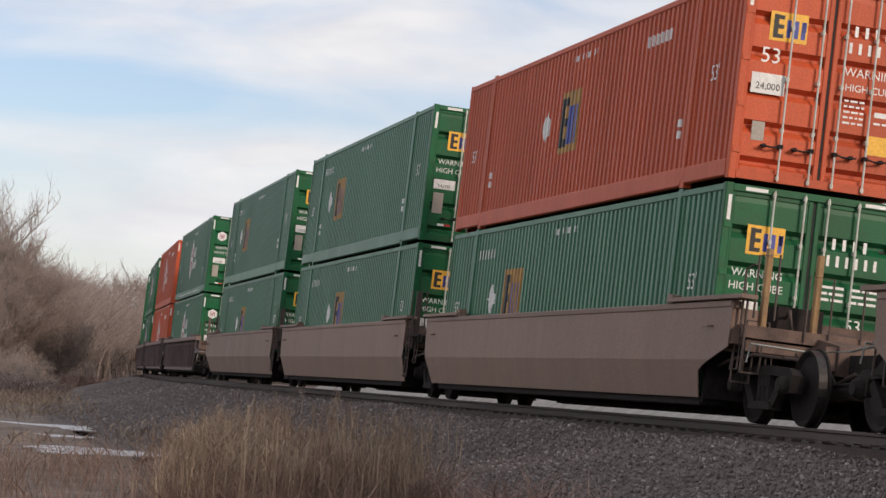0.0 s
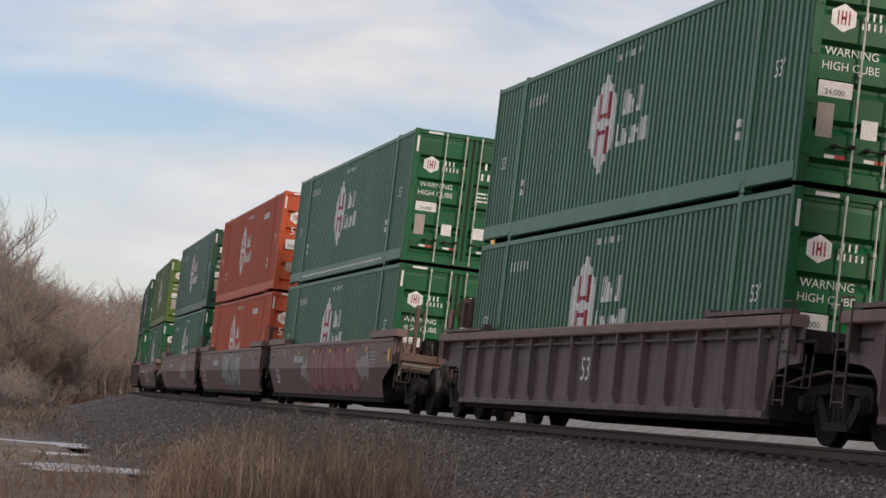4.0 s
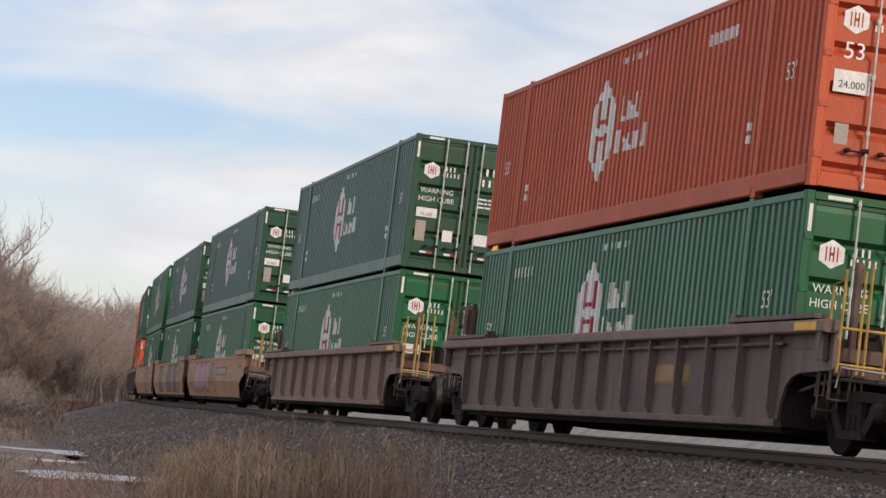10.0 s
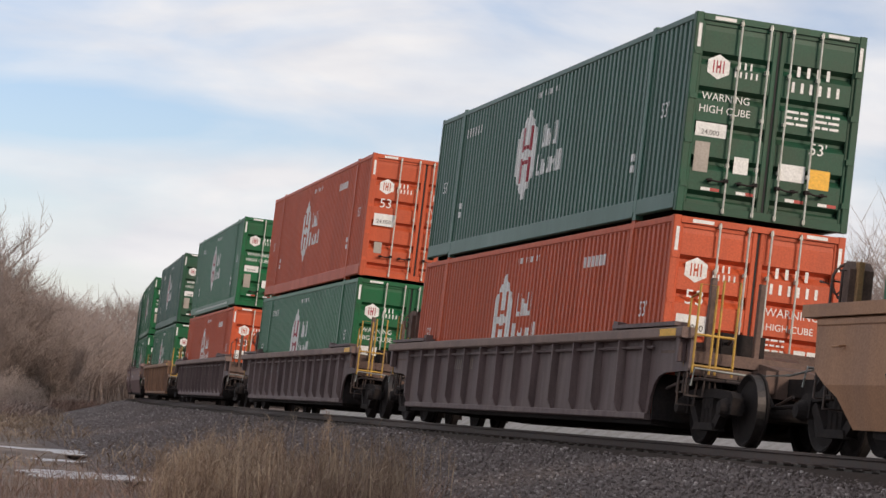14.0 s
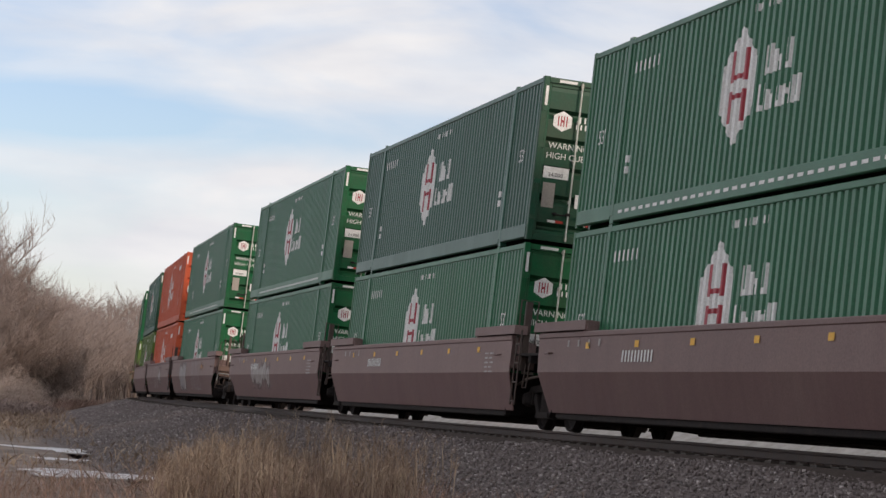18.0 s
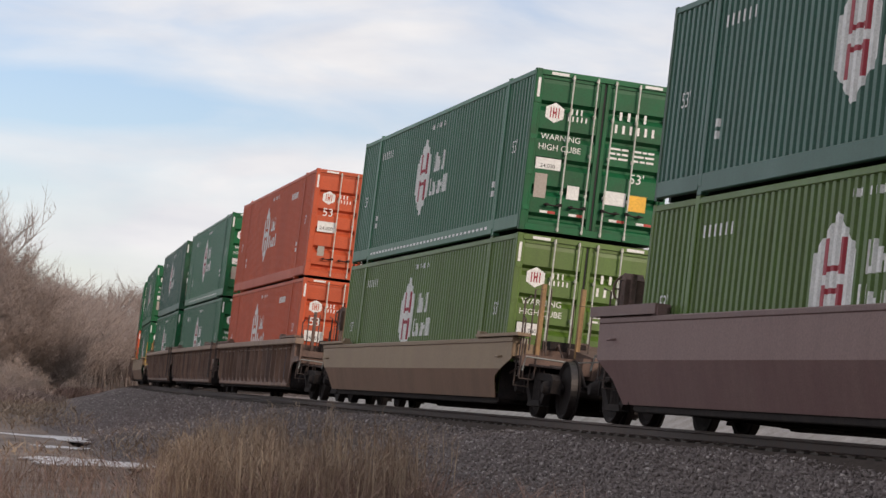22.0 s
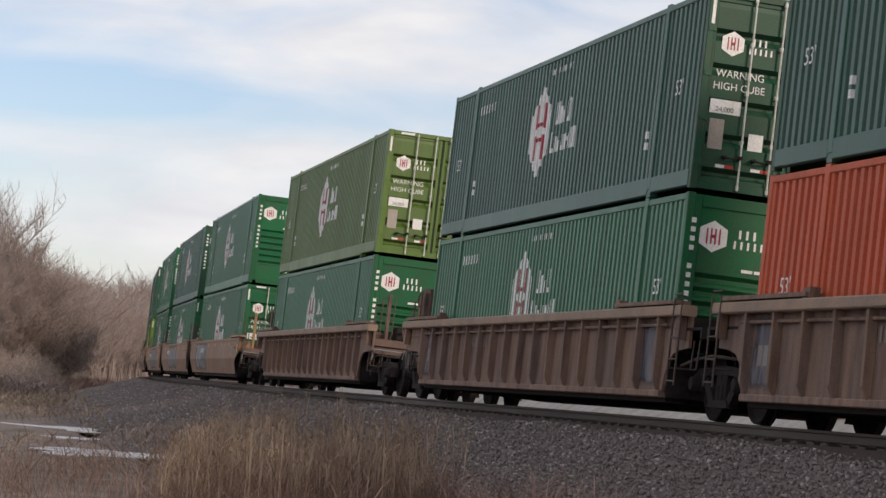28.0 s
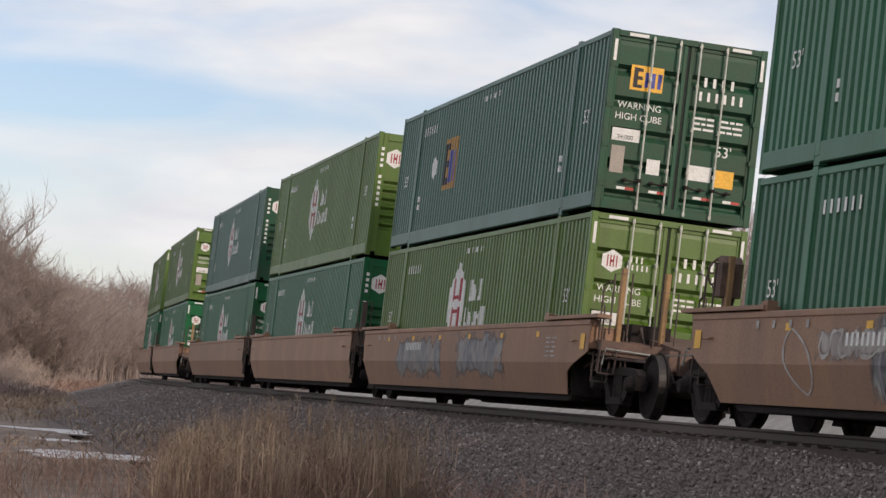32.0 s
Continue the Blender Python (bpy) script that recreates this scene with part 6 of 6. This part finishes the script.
def puddle(x, y, rx, ry, seed):
    rnd = random.Random(seed)
    z, rx, ry = POOL_Z, rx * 1.5, ry * 1.5
    ph = [rnd.uniform(0, 6.3) for _ in range(3)]
    vs = [(x, y, z)]
    n = 40
    for k in range(n):
        a = 2 * math.pi * k / n
        r = 1 + 0.22 * math.sin(3 * a + ph[0]) + 0.14 * math.sin(5 * a + ph[1]) + 0.08 * math.sin(9 * a + ph[2])
        vs.append((x + rx * r * math.cos(a), y + ry * r * math.sin(a), z))
    for k in range(n):
        vs.append((vs[k + 1][0], vs[k + 1][1], z - 0.03))
    fs = [(0, k + 1, (k + 1) % n + 1) for k in range(n)] + [(k + 1, (k + 1) % n + 1, (k + 1) % n + 1 + n, k + 1 + n) for k in range(n)]
    ob = new("puddle", Shape().add(vs, fs).mesh("puddle", WATER))
    tagged(ob, "shallow half-frozen puddle in the mud", "puddle", "puddles beside the bank", "structure")


# ---- plants ----
def blades(name, px, py, height, width, lean, rng, mat, plume=False, lift=0.0):
    """Bent ribbons standing on the ground, one mesh."""
    n = len(px)
    pz = ground_z(px, py) - 0.03 + lift
    a = rng.random(n) * 6.283
    dx, dy = np.cos(a), np.sin(a)
    b = rng.random(n) * 6.283
    wx, wy = np.cos(b) * width, np.sin(b) * width
    ts = [0.0, 0.4, 0.75, 1.0]
    ws = [0.7, 0.8, 1.0 if not plume else 2.6, 0.15]
    rows = []
    for t, w in zip(ts, ws):
        bx, by = px + dx * lean * height * t * t, py + dy * lean * height * t * t
        bz = pz + height * t * (1 - 0.25 * lean * t)
        rows += [np.stack([bx - wx * w, by - wy * w, bz], -1), np.stack([bx + wx * w, by + wy * w, bz], -1)]
    v = np.stack(rows, 1)
    f = np.array([[0, 1, 3, 2], [2, 3, 5, 4], [4, 5, 7, 6]])
    fs = f[None] + (np.arange(n) * 8)[:, None, None]
    return new(name, raw_mesh(name, v.reshape(-1, 3), fs.reshape(-1, 4), mat))


def scatter(rng, n, x0, x1, y0, y1, clump=0.0, seed=0.0):
    px, py = x0 + (x1 - x0) * rng.random(n * 3), y0 + (y1 - y0) * rng.random(n * 3)
    _, lat = lateral_of(px, py)
    keep = (lat < -5.0)
    if clump:
        c = np.array([noise.noise((a * clump, b * clump, seed)) for a, b in zip(px.tolist(), py.tolist())])
        keep &= rng.random(n * 3) < np.clip(0.5 + c * 1.8, 0.02, 1)
    i = np.nonzero(keep)[0][:n]
    return px[i], py[i]


def stand(rng, clumps):
    """Stems in clumps, each clump of its own height: places, heights and the clump's middle."""
    px, py, hg = [], [], []
    for x, y, h, n, r in clumps:
        px.append(x + rng.normal(0, r, n)), py.append(y + rng.normal(0, r * 1.4, n))
        hg.append(h * (0.50 + 0.5 * rng.random(n) ** 0.7))
    return np.concatenate(px), np.concatenate(py), np.concatenate(hg)


def grasses():
    rng = np.random.default_rng(11)
    # tall stand by the toe of the bank, in clumps
    clumps = []
    while len(clumps) < 330:
        y = 25.0 + 19 * rng.random()
        x = y * math.tan(radians(rng.uniform(-7.6, 5.2)))
        _, lat = lateral_of(np.array([x]), np.array([y]))
        c = noise.noise((x * 0.7, y * 0.35, 2.0))
        side = math.degrees(math.atan2(x, y))
        lim = float(np.interp(side, [-7.0, -4.0, -1.5, 1.5, 3.0, 4.6], [0.52, 0.56, 0.88, 1.0, 0.86, 0.6]))
        if lat[0] < -4.7 and rng.random() < (0.5 + c * 1.6) * float(np.interp(side, [-5.0, -2.6, -1.6, 2.2, 4.8], [0.25, 0.30, 1, 1, 0.15])):
            clumps.append((x, y, lim * (0.62 + 0.20 * c + 0.86 * rng.random() ** 2.0), int(14 + 30 * rng.random()), 0.07 + 0.24 * rng.random()))
    px, py, hg = stand(rng, clumps)
    ob = blades("tall_dry_grass", px, py, hg, 0.0012 + 0.0018 * rng.random(len(px)), 0.10 + 0.75 * rng.random(len(px)) ** 1.6, rng, STRAW)
    tagged(ob, "clumps of tall dry brown grass beside the ballast", "grass", kind="stuff")
    # a few feathery heads above the stand
    pick = [c for c in clumps if c[2] > 0.86]
    px, py, hg = stand(rng, [(x, y, h * 1.04, 8, r) for x, y, h, n, r in pick])
    barbs = 16
    bx, by, bh = np.repeat(px, barbs), np.repeat(py, barbs), np.repeat(hg, barbs)
    up = 0.68 + 0.30 * rng.random(len(bx))
    bx, by = bx + rng.normal(0, 0.02, len(bx)), by + rng.normal(0, 0.02, len(bx))
    blade = blades("seed_head", bx, by, 0.05 + 0.10 * rng.random(len(bx)), 0.002 + 0.0025 * rng.random(len(bx)), 0.3 + 0.9 * rng.random(len(bx)), rng, PLUME, False, bh * up)
    tagged(blade, "soft tan seed heads on the dry grass", "grass", kind="stuff")
    ob = blades("grass_plumes", px, py, hg, 0.002 + 0.002 * rng.random(len(px)), 0.03 + 0.06 * rng.random(len(px)), rng, PLUME, True)
    tagged(ob, "pale feathery seed heads over the dry grass", "grass", kind="stuff")
    # low dead growth between the clumps
    px, py = scatter(rng, 9000, -4.6, 3.4, 25.0, 46.0, 0.5, 2.0)
    keep = (px / py > -0.046) | (rng.random(len(px)) < 0.12)
    px, py = px[keep], py[keep]
    ob = blades("low_dead_growth", px, py, 0.45 + 0.45 * rng.random(len(px)) ** 1.5, 0.003 + 0.004 * rng.random(len(px)), 0.3 + 0.9 * rng.random(len(px)), rng, DEADRED)
    tagged(ob, "low reddish-brown dead growth between grass clumps", "grass", kind="stuff")
    # matted low straw over the open ground
    px, py = scatter(rng, 8000, -26, -2.4, 42, 130, 0.22, 5.0)
    keep = np.ones(len(px), bool)
    for x, y, rx, ry in POOLS:
        keep &= np.hypot((px - x) / rx, (py - y) / (ry * 1.6)) > 1.0
    px, py = px[keep], py[keep]
    ob = blades("matted_grass", px, py, 0.06 + 0.40 * rng.random(len(px)) ** 2.2, 0.010 + 0.012 * rng.random(len(px)), 0.5 + 0.7 * rng.random(len(px)), rng, PLUME)
    tagged(ob, "low matted winter grass on the wet ground", "grass", kind="stuff")
    # weeds by the edge of the brush
    px, py = scatter(rng, 6000, -24, -6.0, 82, 165, 0.15, 9.0)
    ob = blades("dry_weeds", px, py, 0.15 + 0.40 * rng.random(len(px)) ** 1.8, 0.004 + 0.006 * rng.random(len(px)), 0.3 + 0.6 * rng.random(len(px)), rng, PLUME, True)
    tagged(ob, "dry tan weeds in front of the woods", "weeds", kind="stuff")
    # reddish stems along the foot of the woods, and a dark bramble thicket
    px, py = scatter(rng, 6000, -19, -8.0, 165, 240, 0.12, 4.0)
    _, lat = lateral_of(px, py)
    keep = lat > -14
    px, py = px[keep], py[keep]
    ob = blades("dead_stems", px, py, 0.35 + 0.8 * rng.random(len(px)) ** 1.5, 0.012 + 0.012 * rng.random(len(px)), 0.3 + 0.7 * rng.random(len(px)), rng, DEADRED)
    tagged(ob, "reddish dead stems along the foot of the woods", "weeds", kind="stuff")
    n = 8000
    py = 135 + 40 * rng.random(n)
    az = rng.uniform(-9.5, -4.9, n)
    px = py * np.tan(np.radians(az))
    top_ = np.interp(az, [-9.5, -6.4, -5.4, -4.9], [1.8, 1.5, 0.9, 0.4])
    ob = blades("bramble_thicket", px, py, top_ * (0.35 + 0.65 * rng.random(n)), 0.012 + 0.014 * rng.random(n), 0.5 + 0.9 * rng.random(n), rng, BRAMBLE)
    tagged(ob, "dark tangled bramble thicket at the edge of the mud", "brambles", kind="stuff")


def twigs(rng, height, spread, count, levels=4, thick=0.11, thin=0.008):
    """A bare tree as tapered three-sided limbs: returns vertices and triangles. Limbs fork and lean outwards."""
    segs = []

    def grow(p, d, length, r, lev):
        if lev == 0:
            segs.append((p, p + (d + Vector((rng.normal(0, 0.1), rng.normal(0, 0.1), 0.08))).normalized() * length, r, 0.0))
            return
        steps = 3
        q = p
        for k in range(steps):
            d = (d + Vector((rng.normal(0, 0.10), rng.normal(0, 0.10), 0.05))).normalized()
            e = q + d * (length / steps)
            segs.append((q, e, r * (1 - 0.22 * k), r * (1 - 0.22 * (k + 1))))
            if lev > 0 and k > 0 or (lev > 0 and lev < levels):
                for _ in range(count):
                    u = Vector((rng.normal(), rng.normal(), rng.normal() * 0.5)).normalized()
                    nd = (d * (1.0 - spread) + u * spread + Vector((0, 0, 0.25))).normalized()
                    grow(e, nd, length * rng.uniform(0.5, 0.75), r * 0.5, lev - 1)
            q = e

    grow(Vector((0, 0, -0.2)), Vector((0, 0, 1)), height * 0.52, thick, levels - 1)
    segs.sort(key=lambda g: -g[2])
    vs, fs = [], []
    for a, b, r0, r1 in segs:
        d = (b - a).normalized()
        u = d.orthogonal().normalized()
        w = d.cross(u)
        k = len(vs)
        for p, r in ((a, r0), (b, r1)):
            if r == 0.0:
                vs.append(p)
                break
            for t in range(3):
                ang = 2.0944 * t
                vs.append(p + (u * math.cos(ang) + w * math.sin(ang)) * max(r, thin))
        for t in range(3):
            o = (t + 1) % 3
            if r1 == 0.0:
                fs.append((k + t, k + o, k + 3))
                continue
            fs += [(k + t, k + o, k + 3 + o), (k + t, k + 3 + o, k + 3 + t)]
    return np.array([tuple(v) for v in vs]), np.array(fs)


def woods():
    rng = np.random.default_rng(21)
    kinds = [twigs(rng, h, 0.55, 2, 4, t, 0.022) for h, t in ((9.0, 0.14), (8.0, 0.12), (10.0, 0.15), (7.0, 0.11))]
    slim = [twigs(rng, h, 0.55, 2, 4, t, 0.010) for h, t in ((9.0, 0.09), (8.0, 0.08), (7.0, 0.07))]
    bush = [twigs(rng, 2.6, 0.75, 2, 4, 0.03) for _ in range(3)]

    def plant(name, label, stock, places, mat, category):
        vs, fs, k = [], [], 0
        for x, y, size in places:
            v, f = stock[int(rng.integers(len(stock)))]
            a = rng.random() * 6.283
            z = float(ground_z(np.array([x]), np.array([y]))[0])
            c, s = math.cos(a) * size, math.sin(a) * size
            vs.append(np.stack([v[:, 0] * c - v[:, 1] * s + x, v[:, 0] * s + v[:, 1] * c + y, v[:, 2] * size + z], -1))
            fs.append(f + k)
            k += len(v)
        tagged(new(name, raw_mesh(name, np.concatenate(vs), np.concatenate(fs), mat)), label, category, kind="stuff")

    far, side, near = [], [], []
    while len(far) < 820:
        y = rng.uniform(225, 430)
        x = y * math.tan(radians(rng.uniform(-13, 3)))
        s, lat = lateral_of(np.array([x]), np.array([y]))
        if lat[0] < -9:
            far.append((x, y, rng.uniform(0.75, 1.2)))
    while len(far) < 1080:
        y = rng.uniform(240, 340)
        x = y * math.tan(radians(rng.uniform(-6.8, -2.8)))
        s, lat = lateral_of(np.array([x]), np.array([y]))
        if lat[0] < -9:
            far.append((x, y, rng.uniform(0.8, 1.15)))
    plant("far_woods", "hazy brown leafless woods on the rise", kinds, far, TWIG, "woods")
    while len(side) < 260:
        x, y = rng.uniform(14, 130), rng.uniform(30, 230)
        s, lat = lateral_of(np.array([x]), np.array([y]))
        if 42 < lat[0] < 100:
            side.append((x, y, rng.uniform(0.7, 1.1)))
    while len(side) < 400:
        y = rng.uniform(95, 230)
        x = y * math.tan(radians(rng.uniform(8, 17)))
        s, lat = lateral_of(np.array([x]), np.array([y]))
        if lat[0] > 36:
            side.append((x, y, y * 0.0108 * rng.uniform(0.75, 1.15)))
    plant("trackside_woods", "leafless woods beyond the track", slim, side, TWIG, "woods")
    while len(near) < 340:
        y = rng.uniform(140, 240)
        x = y * math.tan(radians(rng.uniform(-9.5, -4.0)))
        s, lat = lateral_of(np.array([x]), np.array([y]))
        edge = -6.5 + 1.2 * math.sin(y * 0.13) + (0 if y > 190 else -(190 - y) * 0.02)
        if lat[0] < edge:
            near.append((x, y, rng.uniform(0.45, 1.0) * (1.0 if math.degrees(math.atan2(x, y)) > -5.6 else 1.3)))
    plant("brush", "dark leafless brush and brambles", bush, near, BRUSH, "brush")


def tree(x, y, height, seed):
    rng = np.random.default_rng(seed)
    v, f = twigs(rng, height, 0.5, 2, 5, 0.19, 0.016)
    ob = new("bare_tree")
    ob.location = (x, y, float(ground_z(np.array([x]), np.array([y]))[0]))
    part("trunk", raw_mesh("trunk", v[:126], f[f.max(1) < 126], TWIG), TWIG, ob)
    g = f[f.min(1) >= 126] - 126
    more = [twigs(rng, height * h, 0.62, 2, 5, 0.07, 0.014) for h in (0.96, 0.90, 0.80)]
    v2, f2 = np.concatenate([m[0] for m in more]), np.concatenate([m[1] + sum(len(q[0]) for q in more[:k]) for k, m in enumerate(more)])
    vs, fs = np.concatenate([v[126:], v2]), np.concatenate([g, f2 + len(v) - 126])
    part("crown", raw_mesh("crown", vs, fs, TWIG), TWIG, ob)
    tagged(ob, "tall leafless tree with fine grey-brown twigs", "tree", "bare trees by the brush")




def far_bank():
    """Low bank beyond the line, made up to give the pale strip below the cars."""
    S = np.arange(-120, 420, 4.0)
    prof = ((11.0, -1.7), (14.5, 0.25), (15.5, 0.95), (18.0, 1.15), (24.0, 1.15), (27.0, -1.7))
    vs = []
    for s in S:
        m = line_frame(float(s), 1.0)
        for a, h in prof:
            q = m @ Vector((0, a, 0))
            vs.append((q.x, q.y, h + 0.10 * noise.noise((q.x * 0.3, q.y * 0.3, 7.0))))
    n = len(prof)
    sh = Shape().add(vs, [(i * n + j, i * n + j + 1, (i + 1) * n + j + 1, (i + 1) * n + j) for i in range(len(S) - 1) for j in range(n - 1)])
    tagged(new("road_shoulder", sh.mesh("road_shoulder", PALE_GRAVEL)), "low pale grey bank, added for the bright strip below the cars", "gravel bank", kind="structure")


track()
far_bank()
stones()
earth()
for k_, (x_, y_, a_, b_) in enumerate(POOLS):
    puddle(x_, y_, a_, b_, k_)
grasses()
woods()
for k_, (x_, y_, h_) in enumerate(((-22.6, 190, 12.6), (-21.5, 186, 10.4), (-21.0, 196, 9.6), (-19.6, 192, 8.0), (-18.6, 198, 6.8), (-17.6, 196, 5.6), (-25.5, 192, 12.8), (-23.8, 181, 11.4), (-20.4, 178, 8.6), (-22.2, 170, 10.0), (-18.2, 205, 7.4), (-21.8, 183, 11.0), (-24.4, 200, 12.8), (-20.6, 188, 10.4))):
    tree(x_, y_, h_, 40 + k_)


# ---- the train runs ----
def gone(t):
    """Metres the train has run at t seconds."""
    return 26.23 * t + 0.00422 * t * (t - 32) - 0.000074 * t * (t - 16) * (t - 32)


def motions():
    for ob, mid, z, turned in TRAIN:
        walk(ob, [(t, line_frame(mid - gone(t)) @ pose(0, 0, z, 0, 0, 180 if turned else 0)) for t in range(0, 33, 2)])


motions()
